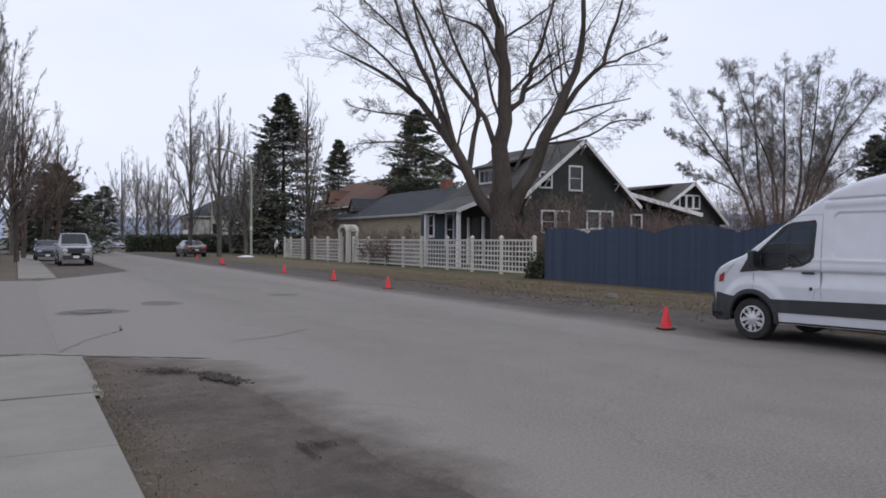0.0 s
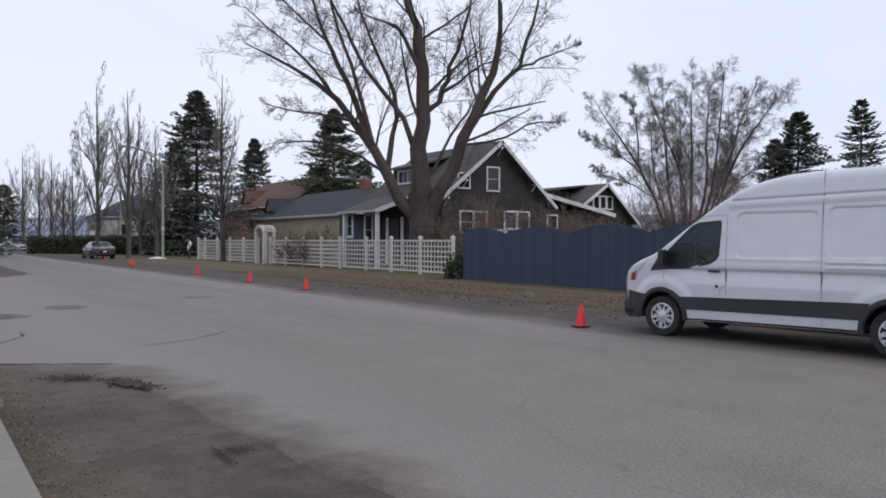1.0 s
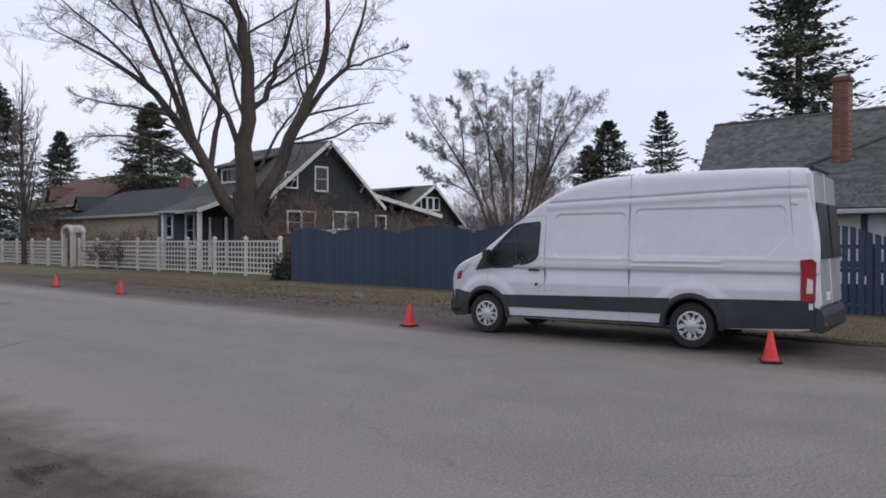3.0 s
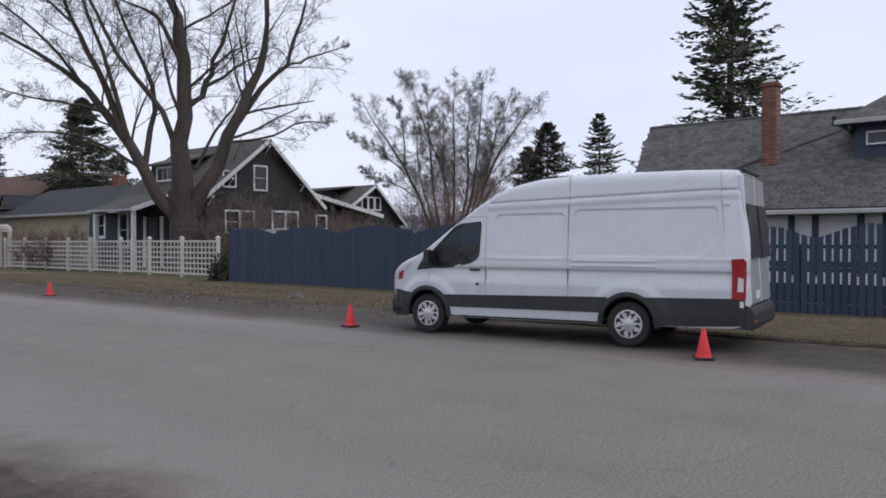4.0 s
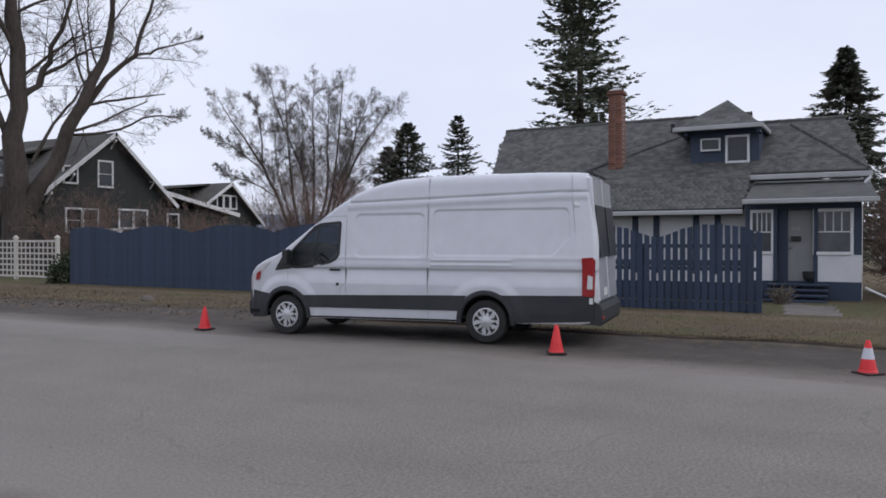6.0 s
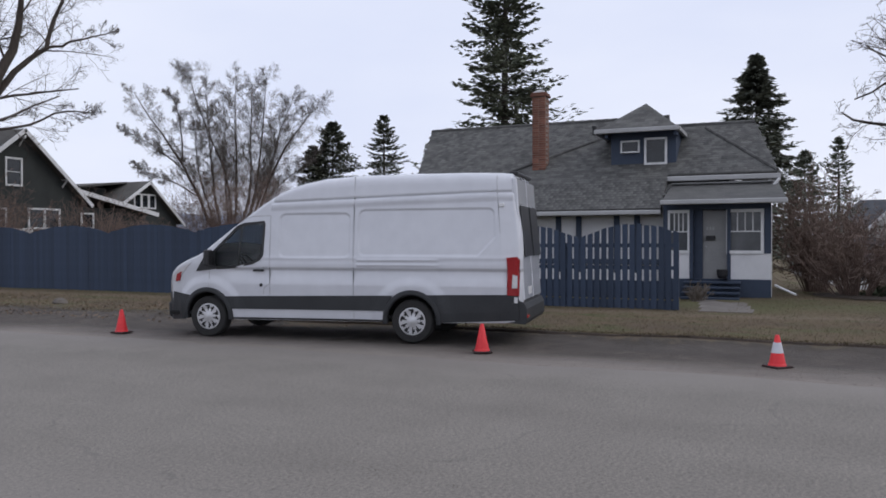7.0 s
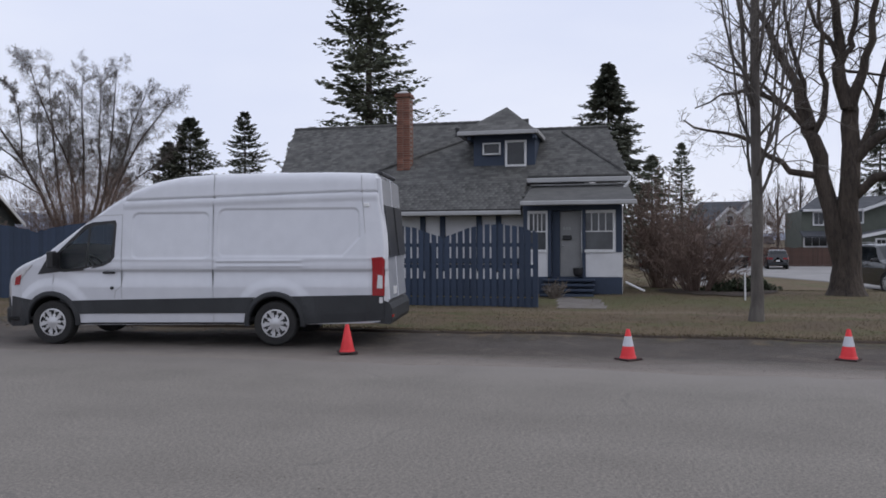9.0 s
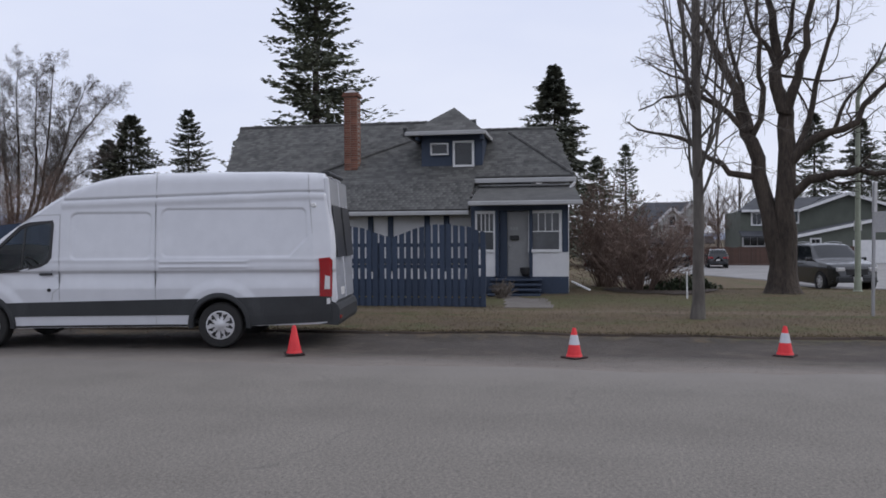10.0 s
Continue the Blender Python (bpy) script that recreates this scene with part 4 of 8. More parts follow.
def plain_car(name, m, paint_mat, label, category, kind="sedan", rear_mat=None, rim_mat=None, long=4.6, tall=1.45, wide=1.8):
    """A parked car or pickup, nose along +y of its own frame; the origin lies midway on the ground."""
    h, L, W = tall, long / 2, wide / 2
    if kind == "sedan":
        top = [(-L, 0.60 * h), (-L + 0.06, 0.70 * h), (-L + 0.3, 0.735 * h), (-0.62 * L, 0.75 * h), (-0.40 * L, 0.92 * h), (-0.22 * L, 0.99 * h), (0.0, h), (0.12 * L, 0.975 * h), (0.42 * L, 0.70 * h), (0.5 * L, 0.67 * h), (0.85 * L, 0.58 * h), (0.97 * L, 0.49 * h), (L, 0.40 * h)]
        belt = 0.66 * h
    elif kind == "suv":
        top = [(-L, 0.62 * h), (-0.97 * L, 0.74 * h), (-0.86 * L, 0.93 * h), (-0.75 * L, 0.975 * h), (-0.3 * L, h), (0.02 * L, 0.99 * h), (0.12 * L, 0.96 * h), (0.42 * L, 0.67 * h), (0.5 * L, 0.645 * h), (0.88 * L, 0.57 * h), (0.97 * L, 0.50 * h), (L, 0.40 * h)]
        belt = 0.63 * h
    else:
        top = [(-L, 0.60 * h), (-0.98 * L, 0.62 * h), (-0.26 * L, 0.62 * h), (-0.24 * L, 0.66 * h), (-0.18 * L, 0.94 * h), (-0.1 * L, 0.985 * h), (0.03 * L, h), (0.1 * L, 0.985 * h), (0.34 * L, 0.64 * h), (0.4 * L, 0.63 * h), (0.9 * L, 0.60 * h), (0.98 * L, 0.56 * h), (L, 0.46 * h)]
        belt = 0.62 * h
    wb, r = 0.30 * long, (0.235 * h if kind == "sedan" else 0.20 * h if kind == "suv" else 0.2 * h)
    fw, rw = 0.315 * long, -0.285 * long
    b = Body(half=[(-L, 0.86 * W), (-0.95 * L, 0.95 * W), (-0.6 * L, W), (0.6 * L, W), (0.86 * L, 0.93 * W), (0.96 * L, 0.80 * W), (L, 0.66 * W)], top=top,
             bottom=[(-L, 0.24 * h), (-0.8 * L, 0.15 * h), (0.85 * L, 0.13 * h), (L, 0.2 * h)],
             tumble=[(0.15 * h, 0.95), (0.3 * h, 0.985), (0.5 * h, 1.0), (belt, 0.975), (h, 0.72)], corner=[(-L, 0.05), (0, 0.07), (L, 0.05)],
             rear=-L, front=L, holes=((fw, r, r * 1.13), (rw, r, r * 1.13)), crown=0.03)
    c = thing(name, m, label, category)
    part("body", b.shell(90, 26), paint_mat, c, "", smooth=True, fix=False)
    part("underbody", Mesh().box((0, 0, 0.22 * h), (1.7 * W, 1.9 * L, 0.05), 0.01), M_WELL, c)
    for sg in (-1, 1):
        for wy in (fw, rw):
            part("wheel_well", Mesh().lathe([(r * 1.16, -0.12), (r * 1.16, 0.11)], 24, pose(sg * (W - 0.13), wy, r, 0, 90, 0)), M_WELL, c)
            wheel(c, sg * (W - 0.11), wy, r, 0.2, r * 0.66, sg, rim_mat or M_RIM, 5)
        zb, zt = belt + 0.02, 0.945 * h
        if kind == "sedan":
            panes = [[(0.36 * L, zb), (0.16 * L, zt - 0.02), (0.02, zt), (0.0, zb)], [(-0.03, zb), (-0.02, zt), (-0.20 * L, zt - 0.02), (-0.36 * L, zt - 0.1), (-0.45 * L, zb)]]
        elif kind == "suv":
            panes = [[(0.38 * L, zb), (0.14 * L, zt - 0.03), (0.0, zt), (0.0, zb)], [(-0.05, zb), (-0.05, zt), (-0.38 * L, zt), (-0.42 * L, zb)], [(-0.46 * L, zb), (-0.42 * L, zt), (-0.68 * L, zt - 0.03), (-0.76 * L, zb + 0.08)]]
        else:
            panes = [[(0.28 * L, zb), (0.11 * L, zt), (-0.08 * L, zt), (-0.13 * L, zb)]]
        for p in panes:
            part("side_window", b.patch(p, 0.006, sg), M_GLASS, c, "dark side window", smooth=True)
        part("tail_light", b.patch([(-0.90 * L, 0.52 * h), (-0.985 * L, 0.52 * h), (-0.985 * L, 0.64 * h), (-0.90 * L, 0.62 * h)], 0.01, sg), M_RED, c, "red tail light")
        part("tail_lamp", Mesh().box((sg * 0.62 * W, -L - 0.004, 0.56 * h), (0.34 * W, 0.03, 0.075 * h), 0.01), M_RED, c, "red rear lamp cluster")
        part("headlight", Mesh().box((sg * 0.60 * W, L - 0.05, 0.47 * h), (0.3 * W, 0.14, 0.08 * h), 0.02), M_LENS, c, "clear headlight")
        part("door_mirror", Mesh().box((sg * (W + 0.08), 0.34 * L, belt + 0.06), (0.2, 0.1, 0.13), 0.03), paint_mat, c)
        part("door_handle", Mesh().box((sg * (W + 0.004), -0.02 * L, 0.57 * h), (0.03, 0.18, 0.03), 0.01), paint_mat, c)
    ys = [y for y, _ in top]
    front0, front1 = (0.40 * L, 0.14 * L) if kind != "pickup" else (0.33 * L, 0.11 * L)
    part("windscreen", b.across(front0, front1, 0.74 * W, 0.66 * W, 0.006), M_GLASS, c, "dark windscreen", smooth=True)
    r0, r1 = {"sedan": (-0.60 * L, -0.26 * L), "suv": (-0.955 * L, -0.85 * L), "pickup": (-0.235 * L, -0.18 * L)}[kind]
    part("rear_window", b.across(r0, r1, 0.72 * W, 0.64 * W, 0.006), M_GLASS, c, "dark rear window", smooth=True)
    part("front_grille", Mesh().box((0, L - 0.01, (0.46 if kind == "pickup" else 0.42) * h), ((1.0 if kind == "pickup" else 0.8) * W, 0.05, (0.17 if kind == "pickup" else 0.12) * h), 0.015), M_BLACK, c, "dark grille")
    bumper_mat = M_CLAD if kind == "pickup" else M_CLAD if kind == "suv" else paint_mat
    part("front_bumper", Mesh().box((0, L - 0.06, 0.26 * h), (1.5 * W, 0.22, 0.13 * h), 0.05), bumper_mat, c)
    part("rear_bumper", Mesh().box((0, -L + 0.03, 0.30 * h), (1.72 * W, 0.2, 0.15 * h), 0.05), bumper_mat, c)
    for e in (-1, 1):
        part("number_plate", Mesh().box((0, e * (L + 0.062), (0.27 if e > 0 else 0.45) * h), (0.31, 0.012, 0.15), 0.004), M_PLATE, c, "pale number plate")
    if kind == "pickup":
        bed = Mesh().box((0, -0.62 * L, 0.625 * h), (1.5 * W, 0.66 * L, 0.02), 0.004)
        part("cargo_bed", bed, M_BLACK, c, "dark open cargo bed")
    if kind == "suv":
        for sg in (-1, 1):
            part("roof_rail", Mesh().tube([(sg * 0.62 * W, -0.6 * L, h + 0.03), (sg * 0.62 * W, -0.3 * L, h + 0.07), (sg * 0.62 * W, 0.0, h + 0.04)], 0.018), M_STEEL, c, "silver roof rail")
    return c


# ---- traffic cones ----
def traffic_cone(m, banded, tilt=0.0):
    c = thing("traffic_cone", m, "small red-orange traffic cone with a grey reflective sleeve on the verge" if banded else "small plain red-orange traffic cone standing on the road edge", "traffic cone", "cones along the road edge")
    H = 0.42
    foot = Mesh().box((0, 0, 0.014), (0.27, 0.27, 0.028), 0.008)
    part("base", foot, M_CONEBASE, c, "dark square rubber base")
    body = Mesh().lathe([(0.115, 0.026), (0.108, 0.05), (0.102, 0.055), (0.027, H - 0.01), (0.02, H), (0.012, H), (0.012, H - 0.05)], 28)
    part("cone", body, M_CONE, c, "", smooth=True)
    if banded:
        def rad(z):
            return 0.102 + (0.027 - 0.102) * (z - 0.055) / (H - 0.065) + 0.003
        part("sleeve", Mesh().lathe([(rad(0.19) - 0.004, 0.19), (rad(0.19), 0.191), (rad(0.325), 0.324), (rad(0.325) - 0.004, 0.325)], 28), M_SLEEVE, c, "grey reflective sleeve", smooth=True)
    return c


for k, (x, y, band) in enumerate(((10.64, 10.87, False), (11.08, 24.3, False), (11.27, 30.0, False), (11.55, 37.6, False), (11.85, 51.9, False), (12.1, 53.5, False), (13.3, 67.7, False), (10.78, 4.03, False), (11.0, 0.05, True), (11.55, -2.84, True))):
    traffic_cone(pose(x, y, 0.0 if x < 11 else -0.01, 0, 0, 17 * k), band)


# ---- fences ----
def scallop(y, period, phase, amp):
    """A row of low arches."""
    u = ((y - phase) / period) % 1.0
    return amp * math.sin(math.pi * u) ** 0.9


def board_mesh(w, h, t, slope):
    m = Mesh()
    a = slope * w / 2
    v = []
    for x0, x1 in ((-t / 2, t / 2),):
        for yy, zz in ((-w / 2, 0), (w / 2, 0), (w / 2, h + a), (-w / 2, h - a)):
            v.append((x0, yy, zz))
        for yy, zz in ((-w / 2, 0), (w / 2, 0), (w / 2, h + a), (-w / 2, h - a)):
            v.append((x1, yy, zz))
    return m.add(v, [(3, 2, 1, 0), (4, 5, 6, 7), (0, 1, 5, 4), (1, 2, 6, 5), (2, 3, 7, 6), (3, 0, 4, 7)])


def board_fence(x0, y0, x1, y1, pitch, width, top, label, period, phase, amp, base=0.04, kick=()):
    d = math.hypot(x1 - x0, y1 - y0)
    turn = math.degrees(math.atan2(-(x1 - x0), y1 - y0))
    f = thing("board_fence", pose(x0, y0, 0, 0, 0, turn), label, "fence")
    n = int(d / pitch)
    rnd = random.Random(5)
    for k in range(n + 1):
        y = k * pitch
        h = top + scallop(y, period, phase, amp) - base + rnd.uniform(-0.008, 0.008)
        sl = (scallop(y + 0.05, period, phase, amp) - scallop(y - 0.05, period, phase, amp)) / 0.1
        part("board", board_mesh(width, h, 0.02, max(-0.5, min(0.5, sl))), M_BLUE, f, m=pose(rnd.uniform(-0.004, 0.004), y, base + rnd.uniform(-0.012, 0.012), 0, 0, rnd.uniform(-0.8, 0.8)))
    for z in (0.32, 1.0, 1.52):
        part("rail", Mesh().box((0.045, d / 2, z), (0.05, d, 0.09), 0.006), M_BLUE, f)
    for z0, z1 in kick:
        part("kickboard", Mesh().box((0.03, d / 2, (z0 + z1) / 2), (0.022, d, z1 - z0), 0.004), M_BLUE, f)
    y = 0.0
    while y < d + 0.01:
        part("post", Mesh().box((0.1, y, (top - 0.1) / 2), (0.1, 0.1, top - 0.1), 0.008), M_BLUE, f)
        y += period
    return f


board_fence(18.95, 12.3, 19.20, 26.55, 0.143, 0.140, 1.93, "tall navy-painted close-boarded fence with a scalloped top", 3.6, 0.55, 0.24)
board_fence(18.62, 2.22, 18.75, 10.6, 0.166, 0.118, 1.68, "navy-painted picket fence with gaps and an arched top", 2.62, -0.35, 0.34, kick=((0.34, 0.70), (0.03, 0.25)))


def white_fence():
    """Lattice panels between capped posts, and a gate arbour."""
    f = thing("lattice_fence", pose(20.55, 28.6, 0), "white-painted wooden lattice garden fence with capped posts", "fence")
    posts = [0.6, 3.35, 6.1, 8.75, 11.8, 14.25, 16.9, 19.6, 22.3, 24.4, 27.4, 30.3, 33.3, 36.4, 38.2]
    post = Mesh().box((0, 0, 0.88), (0.14, 0.14, 1.76), 0.01).box((0, 0, 1.79), (0.2, 0.2, 0.05), 0.012)
    post.lathe([(0.11, 1.81), (0.08, 1.85), (0.0005, 1.91)], 4, pose(0, 0, 0, 0, 0, 45))
    pm = post.data("post")
    for y in posts:
        part("post", pm, M_WHITEWOOD, f, m=pose(0, y, 0))
    rail_z = (0.18, 1.65)
    vert = Mesh().box((0.012, 0, 0.915), (0.014, 0.075, 1.4), 0.003).data("slat")
    for k, (a, b) in enumerate(zip(posts, posts[1:])):
        w = b - a - 0.13
        mid = (a + b) / 2
        if k == 8:
            continue
        for z in rail_z:
            part("rail", Mesh().box((0, mid, z), (0.045, w, 0.09), 0.006), M_WHITEWOOD, f)
        n = 9
        for j in range(1, n):
            part("slat", vert, M_WHITEWOOD, f, m=pose(0, a + 0.065 + w * j / n, 0))
        hz = Mesh().box((-0.004, 0, 0), (0.014, w, 0.07), 0.003).data("slat")
        for z in (0.42, 0.66, 0.90, 1.14, 1.38):
            part("slat", hz, M_WHITEWOOD, f, m=pose(0, mid, z))
    a = thing("garden_arbour", pose(20.6, 51.95, 0), "cream wooden arched garden gateway in the lattice fence", "arbour")
    for sx in (-0.35, 0.35):
        for sy in (-0.7, 0.7):
            part("post", Mesh().box((sx, sy, 1.12), (0.18, 0.2, 2.24), 0.01), M_WHITEWOOD, a)
    arch = Mesh()
    for sx in (-0.36, 0.36):
        pts = [(sx, -0.72 * math.cos(math.pi * k / 14), 2.2 + 0.4 * math.sin(math.pi * k / 14)) for k in range(15)]
        arch.tube(pts, 0.13, 8)
    part("arch", arch, M_WHITEWOOD, a, "cream curved arch")
    for k in range(9):
        u = math.pi * (k + 0.5) / 9
        part("crosspiece", Mesh().box((0, -0.76 * math.cos(u), 2.22 + 0.44 * math.sin(u)), (0.95, 0.16, 0.1), 0.008), M_WHITEWOOD, a)


white_fence()

# ---- houses ----
def window(parent, m, w, h, cols=1, rows=1, trim=None, depth=0.08, bar_top=None, trim_w=0.09, label="", pane=None):
    """A framed window that faces -y of its own frame, its centre at the origin."""
    trim = trim or M_TRIM
    f = Mesh()
    t = trim_w
    for sx in (-1, 1):
        f.box((sx * (w / 2 + t / 2), -0.01, 0), (t, depth, h + 2 * t), 0.008)
    f.box((0, -0.01, h / 2 + t / 2), (w, depth, t), 0.008)
    f.box((0, -0.03, -h / 2 - t / 2), (w, depth + 0.05, t), 0.008)
    win = part("window", f, trim, parent, label or "white framed window", m=m)
    part("pane", Mesh().box((0, 0.015, 0), (w, 0.01, h)), pane or M_GLASS, win, "glass pane")
    bars = [(0, -h / 2 + h * k / rows, w, 0.035) for k in range(1, rows)]
    for x, z, a, b in bars:
        part("glazing_bar", Mesh().box((x, 0.0, z), (a, 0.03, b), 0.004), trim, win)
    for k in range(1, cols):
        x = -w / 2 + w * k / cols
        z0 = 0 if bar_top is None else h / 2 - bar_top / 2
        part("glazing_bar", Mesh().box((x, -0.001, z0), (0.03, 0.03, h if bar_top is None else bar_top), 0.004), trim, win)
    return win


SLOPE = (5.72 - 2.48) / (28.0 - 23.2)


def on_roof(y, z, off=0.0):
    k = math.hypot(1, SLOPE)
    return Vector((23.2 + (z - 2.48) / SLOPE - off * SLOPE / k, y, z + off / k))


def bungalow():
    h = thing("bungalow", Matrix(), "white and navy bungalow with grey shingle roof and brick chimney", "house")
    # walls
    w = Mesh().box((28.1, 6.1, 1.3), (8.4, 10.2, 2.6), 0.02)
    part("wall", w, M_STUCCO, h, "white rough stucco wall")
    g = Mesh()
    for y in (1.3, 11.0):
        g.add([(23.9, y, 2.5), (32.2, y, 2.5), (28.0, y, 5.45), (23.9, y + 0.15, 2.5), (32.2, y + 0.15, 2.5), (28.0, y + 0.15, 5.45)], [(0, 1, 2), (5, 4, 3), (0, 3, 4, 1), (1, 4, 5, 2), (2, 5, 3, 0)])
    part("gable", g, M_STUCCO, h, "white gable wall")
    for y in (6.38, 5.74, 4.58, 3.97, 7.6, 8.6):
        part("timber", Mesh().box((23.87, y, 1.55), (0.06, 0.17, 1.75), 0.01), M_NAVY, h, "navy painted timber upright")
    part("timber", Mesh().box((23.86, 7.1, 1.0), (0.06, 8.0, 0.16), 0.01), M_NAVY, h, "navy painted timber rail")
    # roof decks: the main ridge stands a little over the one beyond the dormer
    whole = [(11.4, 2.48), (3.2, 2.48), (3.2, 3.54), (0.05, 3.54), (0.8, 5.5), (3.6, 5.5), (3.6, 5.93), (12.66, 5.93)]
    roof = Mesh()
    roof.slab([on_roof(y, z) for y, z in whole], 0.14)
    roof.slab([(33.1, 3.6, 2.48), (33.1, 11.4, 2.48), on_roof(12.66, 5.93), on_roof(3.6, 5.93)], 0.14)
    roof.slab([(32.2, 0.3, 2.48), (32.2, 3.6, 2.48), on_roof(3.6, 5.5), on_roof(0.8, 5.5)], 0.14)
    part("roof", roof, M_SHINGLE, h, "grey asphalt shingle roof")
    hip = [(11.3, 2.48), (5.1, 5.28), (2.3, 5.24), (0.12, 3.56), (3.2, 3.56), (3.2, 2.48)]
    part("front_roof", Mesh().slab([on_roof(y, z, 0.10) for y, z in hip], 0.10), M_SHINGLE, h, "raised hipped front roof of grey shingles")
    # shingles: the lowest rows as single pieces, the rest joined
    rnd = random.Random(3)
    tab_w, expo = 0.17, 0.14
    kx = math.hypot(1, SLOPE)
    dz = expo * SLOPE / kx
    e = tab_w / 2 * 0.97
    along = Vector((1 / kx, 0, SLOPE / kx))
    out = Vector((-SLOPE / kx, 0, 1 / kx))
    single = Mesh().add([tuple(along * a + Vector((0, b, 0)) + out * c) for a, b, c in ((0, -e, 0.007), (0, e, 0.007), (expo * 1.15, e, 0.004), (expo * 1.15, -e, 0.004), (0, -e, -0.002), (0, e, -0.002))],
                        [(0, 1, 2, 3), (0, 4, 5, 1)]).data("shingle", fix=False)
    single.materials.append(M_SHINGLE_PIECE)
    joined = Mesh()
    count, row, z = 0, 0, 2.48
    while z < 5.91:
        y = -0.1 + (row % 2) * tab_w / 2 + rnd.uniform(0, 0.05)
        while y < 13.3:
            if in_outline(whole, (y, z + 0.02)):
                off = 0.102 if in_outline(hip, (y, z + 0.02)) else 0.002
                p = on_roof(y, z, off)
                if count < 300 and y < 7.8:
                    part("shingle", single, M_SHINGLE_PIECE, h, m=Matrix.Translation(p))
                    count += 1
                else:
                    t = rnd.uniform(0.0, 0.003)
                    joined.add([p + along * a + Vector((0, b, 0)) + out * (c + t) for a, b, c in ((0, -e, 0.006), (0, e, 0.006), (expo * 1.15, e, 0.003), (expo * 1.15, -e, 0.003), (0, -e, -0.004), (0, e, -0.004))], [(0, 1, 2, 3), (0, 4, 5, 1)])
            y += tab_w
        z += dz
        row += 1
    part("shingles", joined, M_SHINGLE, h, "rows of mottled grey shingles", kind="stuff", fix=False)
    # hip and ridge caps
    cap = Mesh()
    for (a, b), (c, d) in (((11.4, 2.5), (5.1, 5.28)), ((0.12, 3.58), (2.3, 5.24))):
        n = 22
        for k in range(n):
            p, q = on_roof(a + (c - a) * k / n, b + (d - b) * k / n, 0.125), on_roof(a + (c - a) * (k + 1) / n, b + (d - b) * (k + 1) / n, 0.115)
            cap.tube([p, q], 0.055, 6)
    for a, b, z in ((0.8, 3.6, 5.5), (3.6, 12.66, 5.93)):
        n = int((b - a) / 0.3)
        for k in range(n):
            cap.tube([on_roof(a + (b - a) * k / n, z) + Vector((0, 0, 0.02)), on_roof(a + (b - a) * (k + 1) / n, z) + Vector((0, 0, 0.005))], 0.07, 6)
    part("ridge_cap", cap, M_SHINGLE, h, "row of grey ridge caps", kind="stuff", fix=False)
    # fascias and gutters
    part("gutter", Mesh().box((23.13, 7.3, 2.45), (0.12, 8.25, 0.13), 0.02), M_GUTTER, h, "pale grey gutter")
    part("gutter", Mesh().box((24.68, 1.62, 3.50), (0.12, 3.2, 0.15), 0.02), M_GUTTER, h, "pale grey gutter")
    part("soffit", Mesh().box((25.2, 1.6, 3.36), (0.9, 3.0, 0.05), 0.01), M_GUTTER, h, "pale soffit")
    part("upper_wall", Mesh().box((26.2, 2.2, 2.9), (2.6, 3.4, 0.9), 0.01), M_STUCCO, h, "white upper wall")
    # porch: roof, walls with real openings, steps
    pr = Mesh().slab([(22.55, -0.12, 2.74), (22.55, 3.08, 2.74), (24.9, 3.08, 3.33), (24.9, 0.1, 3.33)], 0.12)
    part("porch_roof", pr, M_SHINGLE, h, "low grey shingle porch roof")
    part("gutter", Mesh().box((22.50, 1.48, 2.69), (0.12, 3.26, 0.13), 0.02), M_GUTTER, h, "pale grey porch gutter")
    X = 23.2

    def bx(name, y0, y1, z0, z1, mat, x0=X, x1=X + 0.14, lab=""):
        part(name, Mesh().box(((x0 + x1) / 2, (y0 + y1) / 2, (z0 + z1) / 2), (x1 - x0, y1 - y0, z1 - z0), 0.008), mat, h, lab)
    bx("porch_base", 0.26, 1.38, 0.0, 0.55, M_NAVY, X - 0.012, X + 0.14, "navy painted base wall")
    bx("porch_base", 2.42, 3.06, 0.0, 0.55, M_NAVY, X - 0.012, X + 0.14, "navy painted base wall")
    bx("porch_panel", 0.28, 1.38, 0.55, 1.27, M_STUCCO, lab="white stucco panel")
    bx("porch_panel", 2.40, 3.06, 0.55, 1.27, M_STUCCO, lab="white stucco panel")
    bx("corner_post", 0.26, 0.44, 1.27, 2.66, M_NAVY, X - 0.02, X + 0.16)
    bx("door_post", 1.30, 1.40, 0.55, 2.66, M_NAVY, X - 0.02, X + 0.16)
    bx("door_post", 2.30, 2.40, 0.55, 2.66, M_NAVY, X - 0.02, X + 0.16)
    bx("side_post", 3.0, 3.12, 0.0, 2.66, M_NAVY, X - 0.02, X + 0.16)
    bx("porch_beam", 0.26, 3.12, 2.50, 2.68, M_NAVY, X - 0.03, X + 0.16, "navy porch beam")
    bx("porch_side", 0.26, 0.40, 0.0, 2.6, M_STUCCO, X + 0.14, 24.9)
    bx("porch_floor", 0.4, 3.0, 0.45, 0.55, M_NAVY, X + 0.14, 24.4)
    bx("porch_back", 0.4, 3.06, 0.5, 2.66, M_NAVY, 24.3, 24.4)
    # inner white lining behind the windows, reveals and the grey door
    bx("door_reveal", 2.06, 2.30, 0.55, 2.50, M_NAVY, X + 0.18, X + 0.26, "navy door reveal")
    d = Mesh().box((X + 0.30, 1.72, 1.50), (0.05, 0.70, 1.94), 0.008)
    door = part("door", d, M_DOOR, h, "pale grey painted front door")
    part("door_knob", Mesh().lathe([(0.03, 0), (0.035, 0.03), (0.0005, 0.05)], 12, pose(X + 0.27, 1.98, 1.45, 0, -90, 0)), M_STEEL, door)
